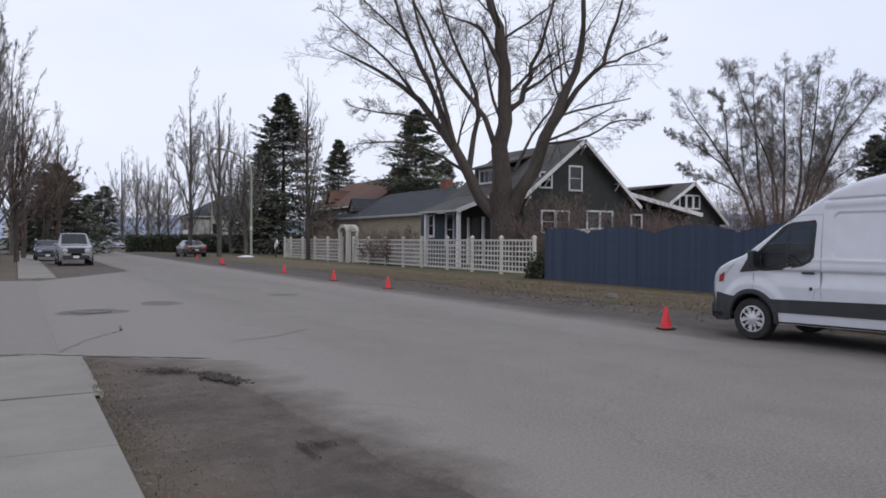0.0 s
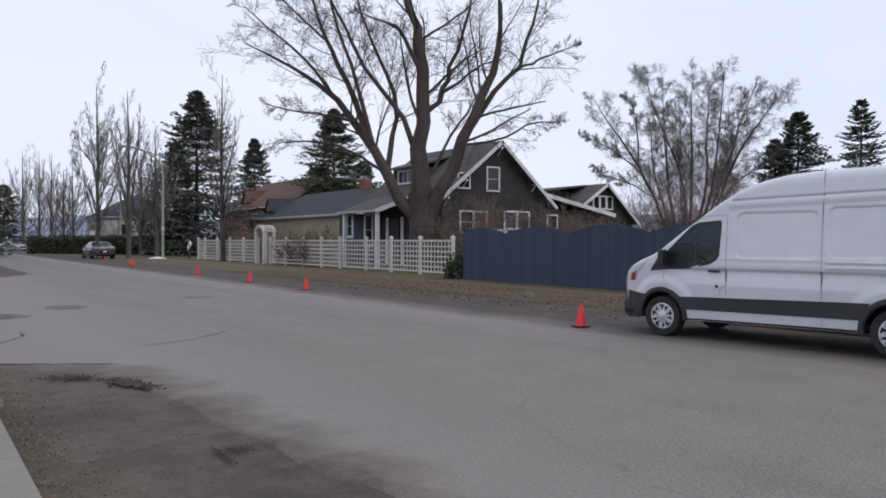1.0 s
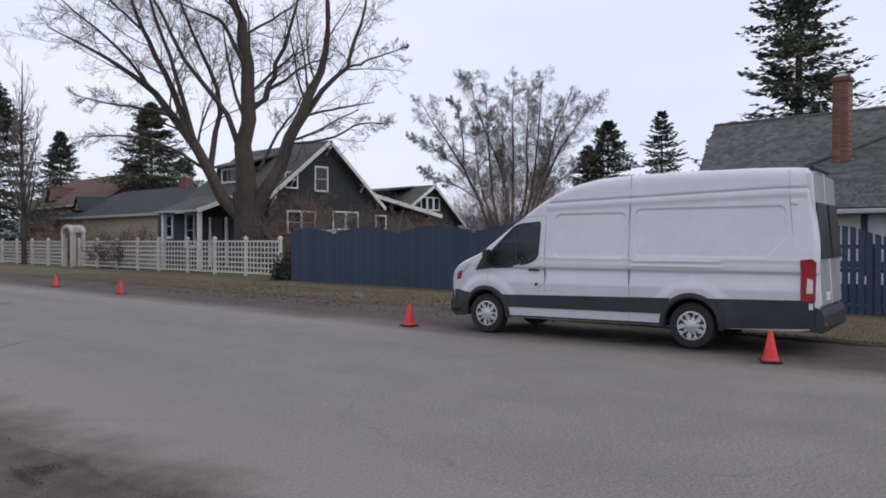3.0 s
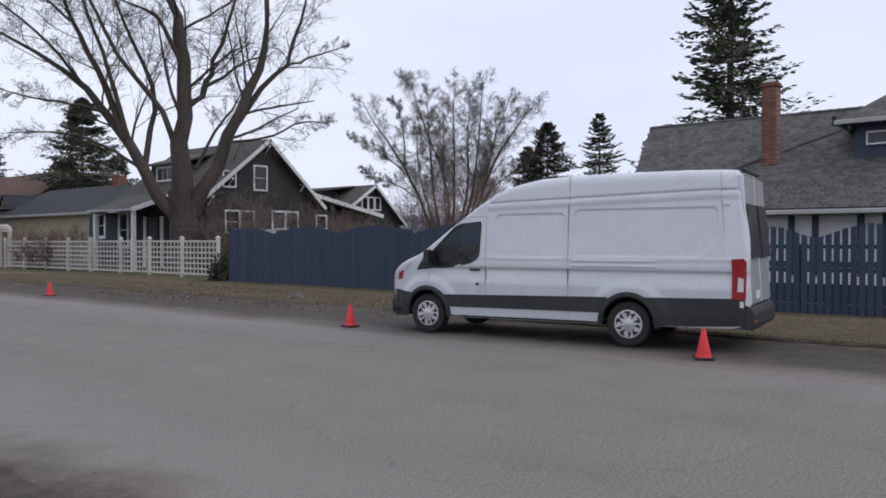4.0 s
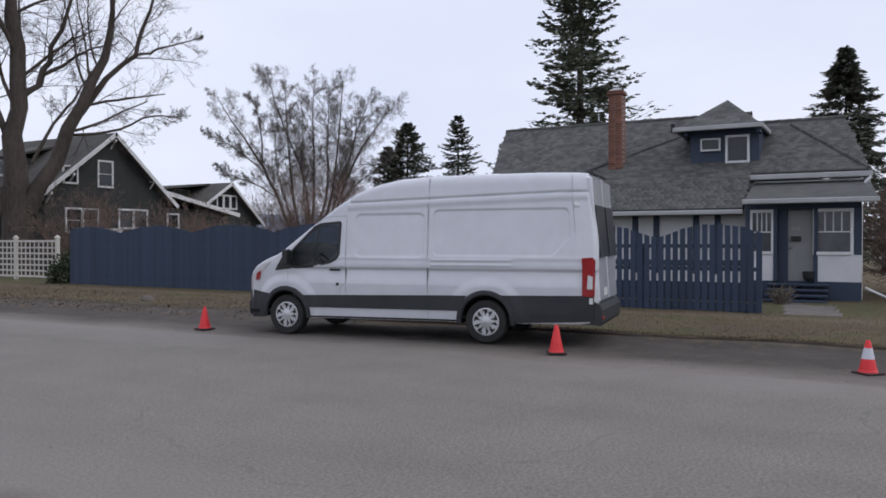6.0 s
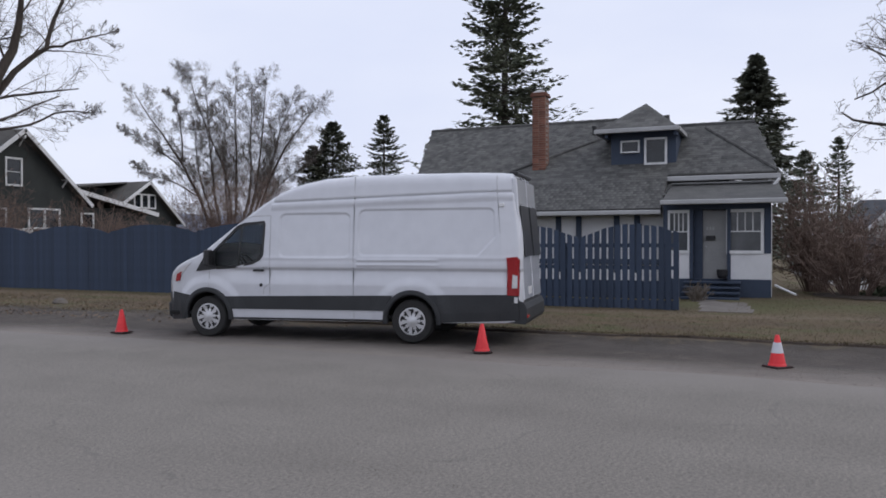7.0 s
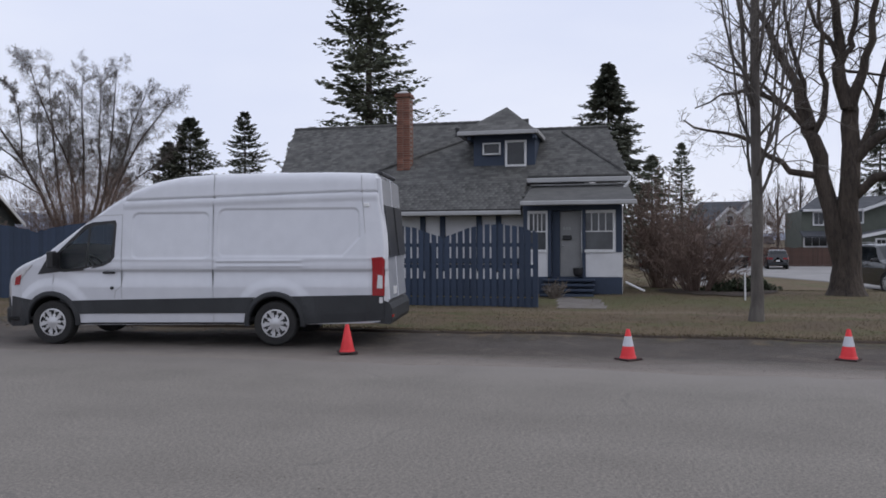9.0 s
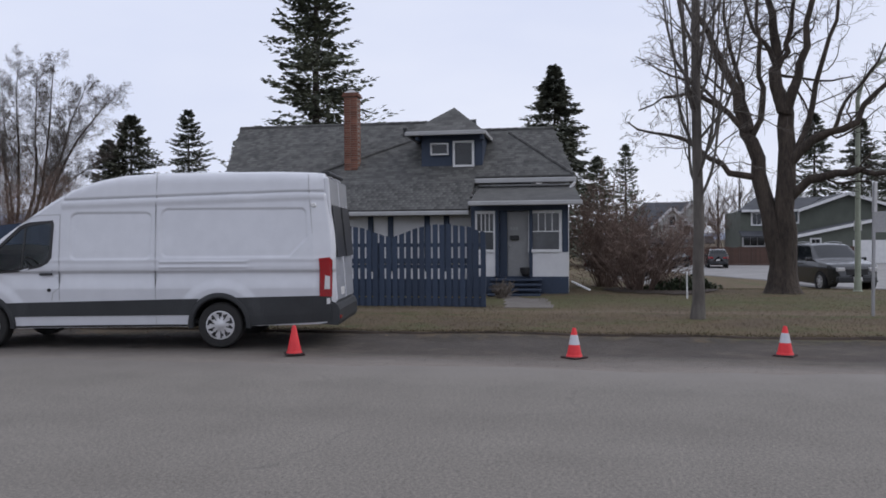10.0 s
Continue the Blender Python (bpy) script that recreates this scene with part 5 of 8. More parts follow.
    part("mailbox", Mesh().box((X + 0.22, 1.85, 1.70), (0.10, 0.26, 0.13), 0.015), M_BLACK, door, "small black mailbox")
    for k in range(3):
        part("number_bar", Mesh().box((X + 0.265, 1.78 + 0.08 * k, 1.97), (0.01, 0.05, 0.09)), M_GUTTER, door, "plain pale bar")
    window(h, pose(X + 0.05, 0.93, 1.88, 0, 0, -90), 0.80, 1.06, 4, 2, bar_top=0.53, label="white small-paned porch window", pane=M_PANE)
    window(h, pose(X + 0.05, 2.70, 1.88, 0, 0, -90), 0.48, 1.06, 4, 2, bar_top=0.53, label="white small-paned porch window", pane=M_PANE)
    for k in range(4):
        part("step", Mesh().box((X - 0.14 - 0.27 * k, 1.78, 0.44 - 0.13 * k + 0.02), (0.30, 1.5, 0.06), 0.012), M_NAVY, h, "navy painted wooden step tread")
        part("riser", Mesh().box((X - 0.06 - 0.27 * k, 1.78, 0.24 - 0.065 * k), (0.03, 1.44, 0.42 - 0.13 * k), 0.004), M_NAVY, h, "navy step riser")
    # dormer
    dx = 25.35
    part("dormer_wall", Mesh().box((dx + 1.0, 4.03, 4.52), (2.0, 2.02, 1.25), 0.01), M_NAVY, h, "navy shingled dormer wall")
    dr = Mesh()
    a0, a1, a2, a3 = (24.85, 5.42, 5.12), (24.85, 2.92, 5.12), (28.4, 2.92, 5.12), (28.4, 5.42, 5.12)
    p0, p1 = (26.75, 4.15, 6.2), (28.4, 4.15, 6.2)
    dr.slab([a0, a1, p0], 0.10).slab([a1, a2, p1, p0], 0.10).slab([a3, a0, p0, p1], 0.10)
    part("dormer_roof", dr, M_SHINGLE, h, "small hipped grey dormer roof")
    n = 9
    tabs = Mesh()
    for r in range(n):
        s = r / n
        z = 5.14 + 1.06 * s
        x = 24.85 + 1.9 * s
        half = 1.25 * (1 - s)
        y = 4.16 - half + 0.2
        while y < 4.16 + half - 0.42:
            tabs.add([(x, y, z + 0.006), (x, y + 0.29, z + 0.006), (x + 0.211, y + 0.29, z + 0.122), (x + 0.211, y, z + 0.122), (x, y, z - 0.02), (x, y + 0.29, z - 0.02)], [(0, 1, 2, 3), (0, 4, 5, 1)])
            y += 0.3
    part("dormer_shingles", tabs, M_SHINGLE, h, "rows of grey shingles", kind="stuff", fix=False)
    for c, s in (((24.80, 4.17, 5.07), (0.10, 2.56, 0.13)), ((26.2, 2.90, 5.07), (2.7, 0.10, 0.13)), ((26.2, 5.44, 5.07), (2.7, 0.10, 0.13))):
        part("dormer_fascia", Mesh().box(c, s, 0.015), M_GUTTER, h, "pale grey dormer fascia")
    for y in (3.0, 5.1):
        part("bracket", Mesh().box((25.15, y, 4.93), (0.5, 0.1, 0.12), 0.01), M_NAVY, h)
    window(h, pose(dx - 0.03, 3.64, 4.44, 0, 0, -90), 0.56, 0.72, 1, 1, trim_w=0.07, label="white framed dormer window")
    window(h, pose(dx - 0.03, 4.43, 4.61, 0, 0, -90), 0.50, 0.30, 1, 1, trim_w=0.05, label="small white framed dormer window")
    # roof vent, downpipe
    part("roof_vent", Mesh().lathe([(0.06, 0), (0.06, 0.22), (0.09, 0.22), (0.08, 0.3)], 12, Matrix.Translation(on_roof(6.05, 5.35))), M_BLACK, h, "dark roof vent pipe")
    part("downpipe", Mesh().tube([(23.0, 0.16, 0.42), (22.7, -0.2, 0.26), (22.6, -0.35, 0.2)], 0.03), M_TRIM, h, "white downspout end")
    part("downpipe", Mesh().tube([(24.6, 0.05, 3.42), (24.6, 0.2, 3.25), (24.5, 0.24, 3.05)], 0.045), M_TRIM, h, "white downspout")
    part("porch_pot", Mesh().lathe([(0.09, 0.55), (0.14, 0.62), (0.16, 0.78), (0.13, 0.8)], 14, pose(X + 0.0, 1.52, 0.02)), M_BLACK, h, "dark pot by the door")
    return h


bungalow()


def brick_chimney():
    """Each brick on its own, four courses of a wythe round a dark core."""
    c = thing("brick_chimney", pose(25.45, 7.41, 3.6), "tall red brick chimney rising from the shingle roof", "chimney")
    W, D, H = 0.46, 0.46, 2.92
    part("core", Mesh().box((0, 0, H / 2), (W - 0.03, D - 0.03, H)), M_MORTAR, c, "pale mortar joints")
    bl, bh = 0.215, 0.064
    long_b = Mesh().box((0, 0, 0), (0.10, bl, bh), 0.005).data("brick")
    long_b.materials.append(M_BRICK)
    n = int((H - 0.5) / 0.0755)
    for k in range(3, n + 6):
        z = 0.04 + 0.0755 * k
        if z > H - 0.12:
            break
        s = 0.115 if k % 2 else -0.115
        for sg in (-1, 1):
            part("brick", long_b, M_BRICK, c, m=pose(sg * (W / 2 - 0.05), s, z))
            part("brick", long_b, M_BRICK, c, m=pose(sg * (W / 2 - 0.05), s - math.copysign(0.225, s), z))
            if k % 2:
                part("brick", long_b, M_BRICK, c, m=pose(0, sg * (D / 2 - 0.05), z, 0, 0, 90))
    part("cap", Mesh().box((0, 0, H - 0.07), (W + 0.10, D + 0.10, 0.07), 0.01).box((0, 0, H), (W + 0.04, D + 0.04, 0.07), 0.01), M_BRICK, c, "corbelled brick cap")
    part("flue_cap", Mesh().lathe([(0.30, 0.0), (0.28, 0.03), (0.12, 0.11), (0.10, 0.12)], 4, pose(0, 0, H + 0.03, 0, 0, 45)), M_GUTTER, c, "weathered mortar flue cap")


brick_chimney()


def roof_pair(parent, x0, xr, x1, y0, y1, ze0, zr, ze1, mat, trim, thick=0.14, over=0.5):
    """Two slopes on a ridge along y, with white rake boards on the end that faces -y."""
    part("roof", Mesh().slab([(x0, y0 - over, ze0), (x0, y1 + over, ze0), (xr, y1 + over, zr), (xr, y0 - over, zr)], thick), mat, parent)
    part("roof", Mesh().slab([(x1, y0 - over, ze1), (x1, y1 + over, ze1), (xr, y1 + over, zr), (xr, y0 - over, zr)], thick), mat, parent)
    if trim:
        for xa, za in ((x0, ze0), (x1, ze1)):
            d = Vector((xr - xa, 0, zr - za)).normalized()
            nrm = Vector((-d.z, 0, d.x)) if d.x > 0 else Vector((d.z, 0, -d.x))
            a, b = Vector((xa, y0 - over - 0.03, za)) - d * 0.25, Vector((xr, y0 - over - 0.03, zr))
            m = Mesh().slab([a + nrm * 0.02, b + nrm * 0.02, b + nrm * 0.02 + Vector((0, 0.07, 0)), a + nrm * 0.02 + Vector((0, 0.07, 0))], 0.2)
            part("rake_board", m, trim, parent, "white rake board")


def gable_wall(x0, xr, x1, y0, y1, ze0, zr, ze1):
    v = []
    for y in (y0, y1):
        v += [(x0, y, -0.2), (x1, y, -0.2), (x1, y, ze1), (xr, y, zr), (x0, y, ze0)]
    return Mesh().add(v, [(0, 1, 2, 3, 4), (9, 8, 7, 6, 5), (0, 5, 6, 1), (1, 6, 7, 2), (2, 7, 8, 3), (3, 8, 9, 4), (4, 9, 5, 0)])


def green_house():
    h = thing("gabled_house", pose(-0.2, 0.15, 0.06), "dark green shingled craftsman house with white trim", "house")
    Y, Y1 = 37.0, 45.6
    part("wall", gable_wall(25.6, 29.6, 33.4, Y, Y1, 4.15, 7.3, 4.3), M_GREENWALL, h, "dark green shingled wall")
    roof_pair(h, 24.8, 29.6, 33.85, Y, Y1, 3.75, 7.58, 3.85, M_GREENROOF, M_TRIM)
    # rear extension with a shallow roof
    part("extension", Mesh().box((36.0, Y + 3.2, 1.8), (5.2, 6, 3.6)), M_GREENWALL, h, "dark green rear extension")
    part("extension_roof", Mesh().slab([(33.2, Y - 0.4, 4.55), (39.2, Y - 0.4, 3.4), (39.2, Y + 6.6, 3.4), (33.2, Y + 6.6, 4.55)], 0.14), M_GREENROOF, h, "shallow grey-brown extension roof")
    part("rake_board", Mesh().slab([(33.2, Y - 0.46, 4.57), (39.3, Y - 0.46, 3.42), (39.3, Y - 0.38, 3.42), (33.2, Y - 0.38, 4.57)], 0.25), M_TRIM, h, "white rake board")
    # knee brackets under the rakes
    for x, z in ((29.6, 7.15), (27.0, 5.1), (32.3, 5.1), (25.7, 4.05)):
        part("bracket", Mesh().box((x, Y - 0.25, z), (0.12, 0.5, 0.14), 0.01).tube([(x, Y - 0.45, z), (x, Y - 0.02, z - 0.45)], 0.05, 6), M_TRIM, h, "white knee bracket")
    for x, z, w, hh in ((29.25, 5.28, 0.82, 1.32), (27.1, 5.1, 0.72, 0.78), (30.6, 2.85, 0.85, 0.95), (31.6, 2.85, 0.85, 0.95), (27.3, 2.7, 0.85, 1.15), (28.3, 2.7, 0.85, 1.15), (34.0, 2.8, 0.75, 0.75)):
        window(h, pose(x, Y - 0.02, z), w, hh, 1, 2 if hh > 1 else 1, trim_w=0.1)
    # street side: porch roof on white columns, shed dormer
    part("porch_roof", Mesh().slab([(22.9, 39.9, 3.4), (22.9, 44.9, 3.4), (26.4, 44.9, 4.7), (26.4, 39.9, 4.7)], 0.14).slab([(22.9, 44.9, 3.4), (26.4, 49.9, 3.45), (26.4, 44.9, 4.7)], 0.14), M_GREENROOF, h, "porch roof")
    part("porch_fascia", Mesh().box((22.86, 42.4, 3.33), (0.08, 5.0, 0.12), 0.01), M_GUTTER, h, "grey porch fascia")
    part("porch_rake", Mesh().slab([(22.8, 39.85, 3.42), (25.5, 39.85, 4.42), (25.5, 39.92, 4.42), (22.8, 39.92, 3.42)], 0.24), M_TRIM, h, "white porch rake board")
    part("side_wall", Mesh().box((27.0, 47.6, 1.7), (2.9, 4.5, 3.4), 0.02), M_TEAL, h, "dark teal side wall")
    for y in (40.3, 44.45):
        part("column", Mesh().box((23.2, y, 1.62), (0.22, 0.22, 3.3), 0.02), M_TRIM, h, "white square porch column")
    for y, w, zz in ((45.5, 0.85, 2.3), (48.2, 0.7, 2.6)):
        window(h, pose(25.52, y, zz, 0, 0, -90), w, 1.9 if y < 46 else 1.3, 1, 2, trim_w=0.2)
    part("front_door", Mesh().box((25.55, 42.2, 1.55), (0.08, 1.0, 2.9), 0.01), M_BLACK, h, "dark front door")
    for y in (41.3, 43.1):
        part("door_casing", Mesh().box((25.53, y, 1.55), (0.1, 0.26, 3.0), 0.01), M_TRIM, h, "white door casing")
    part("shed_dormer", Mesh().box((27.6, 42.6, 5.6), (2.0, 3.2, 1.2), 0.02), M_GREENWALL, h)
    part("dormer_roof", Mesh().slab([(26.2, 40.7, 6.25), (26.2, 44.5, 6.25), (29.4, 44.5, 7.2), (29.4, 40.7, 7.2)], 0.12), M_GREENROOF, h)
    window(h, pose(26.57, 42.6, 5.65, 0, 0, -90), 1.6, 0.7, 3, 1, trim_w=0.12)
    ch = Mesh().box((30.4, 43.0, 7.1), (0.5, 0.6, 1.0), 0.02)
    part("chimney", ch, M_BRICK, h, "red brick chimney")


green_house()


def back_house():
    h = thing("rear_house", pose(-0.2, 0.17, 0), "green gabled rear house with grey-brown roof and white trim", "house")
    Y, Y1 = 42.0, 53.0
    part("wall", gable_wall(40.6, 43.8, 46.9, Y, Y1, 3.6, 5.75, 3.3), M_GREENWALL, h, "dark green wall")
    roof_pair(h, 40.0, 43.8, 47.2, Y, Y1, 3.6, 6.0, 3.05, M_GREENROOF, M_TRIM)
    part("wall_dormer", Mesh().box((41.2, 46.5, 4.85), (2.4, 4.2, 1.3), 0.02), M_GREENWALL, h)
    part("dormer_roof", Mesh().slab([(39.4, 43.6, 5.45), (39.4, 49.4, 5.45), (43.6, 49.4, 6.0), (43.6, 43.6, 6.0)], 0.12), M_GREENROOF, h)
    for k in range(7):
        part("rafter_end", Mesh().box((39.5, 43.9 + 0.85 * k, 5.32), (0.5, 0.1, 0.14), 0.01), M_TRIM, h)
    for x in (43.0, 43.7, 44.4):
        window(h, pose(x, Y - 0.02, 4.55), 0.5, 0.85, 1, 1, trim_w=0.11)
    window(h, pose(39.98, 46.5, 4.9, 0, 0, -90), 2.6, 0.55, 3, 1, trim_w=0.12)


back_house()


def hipped(name, label, x0, x1, y0, y1, zw, zr, wall_mat, roof_mat, inset, windows, over=0.5, trim=None):
    """A hipped house with its ridge along y."""
    h = thing(name, Matrix(), label, "house")
    part("wall", Mesh().box(((x0 + x1) / 2, (y0 + y1) / 2, zw / 2), (x1 - x0, y1 - y0, zw), 0.02), wall_mat, h)
    xa, xb, ya, yb, xm = x0 - over, x1 + over, y0 - over, y1 + over, (x0 + x1) / 2
    p, q = (xm, y0 + inset, zr), (xm, y1 - inset, zr)
    r = Mesh().slab([(xa, ya, zw), (xa, yb, zw), q, p], 0.15).slab([(xb, ya, zw), (xb, yb, zw), q, p], 0.15).slab([(xa, ya, zw), (xb, ya, zw), p], 0.15).slab([(xa, yb, zw), (xb, yb, zw), q], 0.15)
    part("roof", r, roof_mat, h)
    for c, s in (((xa, (y0 + y1) / 2, zw - 0.08), (0.1, yb - ya, 0.2)), ((xm, ya, zw - 0.08), (xb - xa, 0.1, 0.2))):
        part("gutter", Mesh().box(c, s, 0.02), trim or M_GUTTER, h)
    for x, y, z, w, hh, rz in windows:
        window(h, pose(x, y, z, 0, 0, rz), w, hh, 2 if w > 0.9 else 1, 1, trim_w=0.11)
    return h


ch = hipped("cream_house", "cream stucco bungalow with a charcoal hipped roof", 31.5, 41, 60, 84, 4.0, 6.7, M_CREAM, M_DARKROOF, 5.0, [(31.46, 80.5, 2.2, 1.4, 1.4, -90)])
part("gablet", Mesh().add([(32.0, 78.6, 4.75), (32.0, 80.4, 4.75), (32.0, 79.5, 6.0)], [(0, 1, 2)]), M_CREAM, ch, "small cream gablet")
part("gablet_roof", Mesh().slab([(31.8, 78.4, 4.7), (31.8, 79.5, 6.15), (35.5, 79.5, 6.15), (33.0, 78.4, 4.7)], 0.1).slab([(31.8, 80.6, 4.7), (31.8, 79.5, 6.15), (35.5, 79.5, 6.15), (33.0, 80.6, 4.7)], 0.1), M_DARKROOF, ch)
part("chimney", Mesh().box((36.2, 66, 6.7), (0.8, 1.1, 1.6), 0.02), M_BRICK, ch, "red brick chimney")
rh = hipped("red_roofed_house", "house with a red-brown roof and cream gable", 40, 52, 92, 118, 6.2, 10.4, M_CEDAR, M_REDROOF, 2.0, [(39.95, 104, 4.5, 1.5, 1.5, -90)])
part("gablet", Mesh().add([(40.6, 108.0, 7.2), (40.6, 110.6, 7.2), (40.6, 109.3, 8.7)], [(0, 1, 2)]), M_CREAM, rh, "cream front gable")
part("gable_roof", Mesh().slab([(40.2, 107.7, 7.0), (40.2, 109.3, 8.95), (44.0, 109.3, 8.95), (41.5, 107.7, 7.0)], 0.15).slab([(40.2, 110.9, 7.0), (40.2, 109.3, 8.95), (44.0, 109.3, 8.95), (41.5, 110.9, 7.0)], 0.15), M_REDROOF, rh)
part("chimney", Mesh().box((44.5, 95, 10.2), (1.0, 1.2, 2.0), 0.02), M_BRICK, rh, "red brick chimney")
hipped("far_white_house", "low white house far down the street", -3, 7.5, 236, 252, 5.5, 8.2, M_STUCCO, M_SLATE, 4.0, [(0.5, 235.9, 3.2, 2.0, 1.4, 0), (4.0, 235.9, 3.2, 2.0, 1.4, 0)])
hipped("far_grey_house", "low grey-roofed house at the end of the street", 9.5, 22, 238, 256, 4.0, 7.8, M_GREYWALL, M_GREENROOF, 4.0, [(12, 237.9, 2.4, 2.0, 1.4, 0)])
hipped("far_white_cottage", "pale house behind the street trees", 23, 34, 118, 130, 5.0, 8.4, M_GREYWALL, M_DARKROOF, 4.0, [(26, 117.9, 3.2, 1.6, 1.5, 0)])


def town_house():
    """Two-storey pale grey house far behind the corner, gables towards the street."""
    h = thing("townhouse", Matrix(), "pale grey two-storey house with white-trimmed dark gables", "house")
    X = 118.0
    part("wall", Mesh().box((X + 5, -12.2, 1.6), (10, 11.0, 4.6), 0.02), M_GREYWALL, h)
    part("roof", Mesh().slab([(X - 0.6, -6.4, 3.75), (X - 0.6, -18.2, 3.75), (X + 5, -16.8, 7.2), (X + 5, -10.0, 7.2)], 0.2), M_SLATE, h)
    part("roof", Mesh().slab([(X + 10.6, -6.4, 3.75), (X + 10.6, -18.2, 3.75), (X + 5, -16.8, 7.2), (X + 5, -10.0, 7.2)], 0.2), M_SLATE, h)
    for yc, w, zb, zt, x0 in ((-16.2, 3.0, 3.9, 7.0, X - 0.5), (-13.4, 3.0, 3.2, 6.2, X - 1.5)):
        part("gable", Mesh().add([(x0, yc - w, zb), (x0, yc + w, zb), (x0, yc, zt), (X + 5, yc, zt)], [(0, 1, 2), (0, 2, 3), (1, 3, 2)]), M_GREYWALL, h)
        for sg in (-1, 1):
            a, b = Vector((x0 - 0.5, yc + sg * (w + 0.4), zb - 0.2)), Vector((x0 - 0.5, yc, zt + 0.15))
            part("gable_roof", Mesh().slab([a, b, b + Vector((6, 0, 0)), a + Vector((6, 0, 0))], 0.18), M_SLATE, h)
            part("rake_board", Mesh().slab([a + Vector((-0.05, 0, 0.02)), b + Vector((-0.05, 0, 0.02)), b + Vector((0.05, 0, 0.02)), a + Vector((0.05, 0, 0.02))], 0.35), M_TRIM, h, "white rake board")
    part("wing", Mesh().box((X - 0.7, -14.4, 1.4), (1.6, 6.0, 4.2), 0.02), M_GREYWALL, h)
    part("skirt_roof", Mesh().slab([(X - 3.2, -6.4, 1.1), (X - 3.2, -19.0, 1.1), (X - 0.4, -19.0, 2.0), (X - 0.4, -6.4, 2.0)], 0.18), M_SLATE, h)
    for y, z in ((-9.0, 2.9), (-10.2, 2.9), (-13.4, 4.2), (-15.4, 2.9), (-16.4, 2.9), (-8.4, 0.4), (-12.5, 0.4)):
        window(h, pose((X - 0.05) if y > -11.3 else X - 1.55, y, z, 0, 0, -90), 0.8, 1.3, 1, 2, trim_w=0.16)


town_house()


def green_town_house():
    h = thing("green_townhouse", Matrix(), "sage-green two-storey house with grey roofs and white garage", "house")
    X, ya, ym, yb, yr = 92.0, -18.0, -24.0, -34.0, -29.0
    part("wall", Mesh().box((X + 5, (ya + yb) / 2, 1.8), (9.5, ya - yb, 5.8), 0.02), M_OLIVE, h, "sage green siding")
    part("gable", Mesh().add([(X + 0.2, ym, 4.6), (X + 0.2, yb, 4.6), (X + 0.2, yr, 6.45), (X + 9.5, ym, 4.6), (X + 9.5, yb, 4.6), (X + 9.5, yr, 6.45)], [(0, 1, 2), (3, 5, 4), (0, 2, 5, 3), (1, 4, 5, 2)]), M_OLIVE, h)
    for a in (ym + 0.2, yb - 0.6):
        part("roof", Mesh().slab([(X - 0.6, a, 4.75), (X + 10.4, a, 4.75), (X + 10.4, yr, 6.6), (X - 0.6, yr, 6.6)], 0.2), M_SLATE, h)
        part("rake_board", Mesh().slab([(X - 0.7, a, 4.77), (X - 0.55, a, 4.77), (X - 0.55, yr, 6.62), (X - 0.7, yr, 6.62)], 0.3), M_TRIM, h, "white rake board")
    part("wing_roof", Mesh().slab([(X - 0.4, ya + 0.4, 4.75), (X - 0.4, ym, 4.75), (X + 5, yr + 1, 6.4), (X + 5, ya - 2.5, 6.4)], 0.2), M_SLATE, h, "grey wing roof")
    part("fascia", Mesh().box((X - 0.45, (ya + ym) / 2, 4.68), (0.12, ya - ym, 0.25), 0.02), M_TRIM, h)
    for y, z, w in ((-19.7, 3.8, 0.9), (-22.0, 4.0, 0.7), (-23.6, 4.0, 0.8)):
        window(h, pose(X + 0.2, y, z, 0, 0, -90), w, 1.2, 2, 1, trim_w=0.16)
    window(h, pose(X + 0.2, -19.4, 1.3, 0, 0, -90), 2.2, 0.9, 3, 1, trim_w=0.16)
    part("skirt_roof", Mesh().slab([(X - 1.6, ya + 0.2, 1.9), (X - 1.6, -22.4, 1.9), (X + 0.3, -22.4, 2.5), (X + 0.3, ya + 0.2, 2.5)], 0.15), M_SLATE, h)
    # garage gable towards the street
    part("lower_wall", Mesh().add([(X - 5, -22.4, -1.2), (X - 5, -38, -1.2), (X - 5, -38, 1.8), (X - 5, -30.2, 3.4), (X - 5, -22.4, 1.8), (X + 0.2, -22.4, -1.2), (X + 0.2, -38, -1.2), (X + 0.2, -38, 1.8), (X + 0.2, -30.2, 3.4), (X + 0.2, -22.4, 1.8)],
                                  [(0, 1, 2, 3, 4), (9, 8, 7, 6, 5), (0, 5, 6, 1), (1, 6, 7, 2), (2, 7, 8, 3), (3, 8, 9, 4), (4, 9, 5, 0)]), M_OLIVE, h)
    for a in (-22.0, -38.4):
        part("garage_roof", Mesh().slab([(X - 5.5, a, 1.85), (X + 0.3, a, 1.85), (X + 0.3, -30.2, 3.6), (X - 5.5, -30.2, 3.6)], 0.15), M_SLATE, h)
        part("rake_board", Mesh().slab([(X - 5.6, a, 1.87), (X - 5.45, a, 1.87), (X - 5.45, -30.2, 3.62), (X - 5.6, -30.2, 3.62)], 0.3), M_TRIM, h, "white rake board")
    part("garage_door", Mesh().box((X - 5.02, -31.0, 0.2), (0.1, 6.0, 2.4), 0.02), M_TRIM, h, "white garage door")
    window(h, pose(X - 5.02, -24.4, 1.0, 0, 0, -90), 0.8, 1.0, 2, 1, trim_w=0.16)


green_town_house()


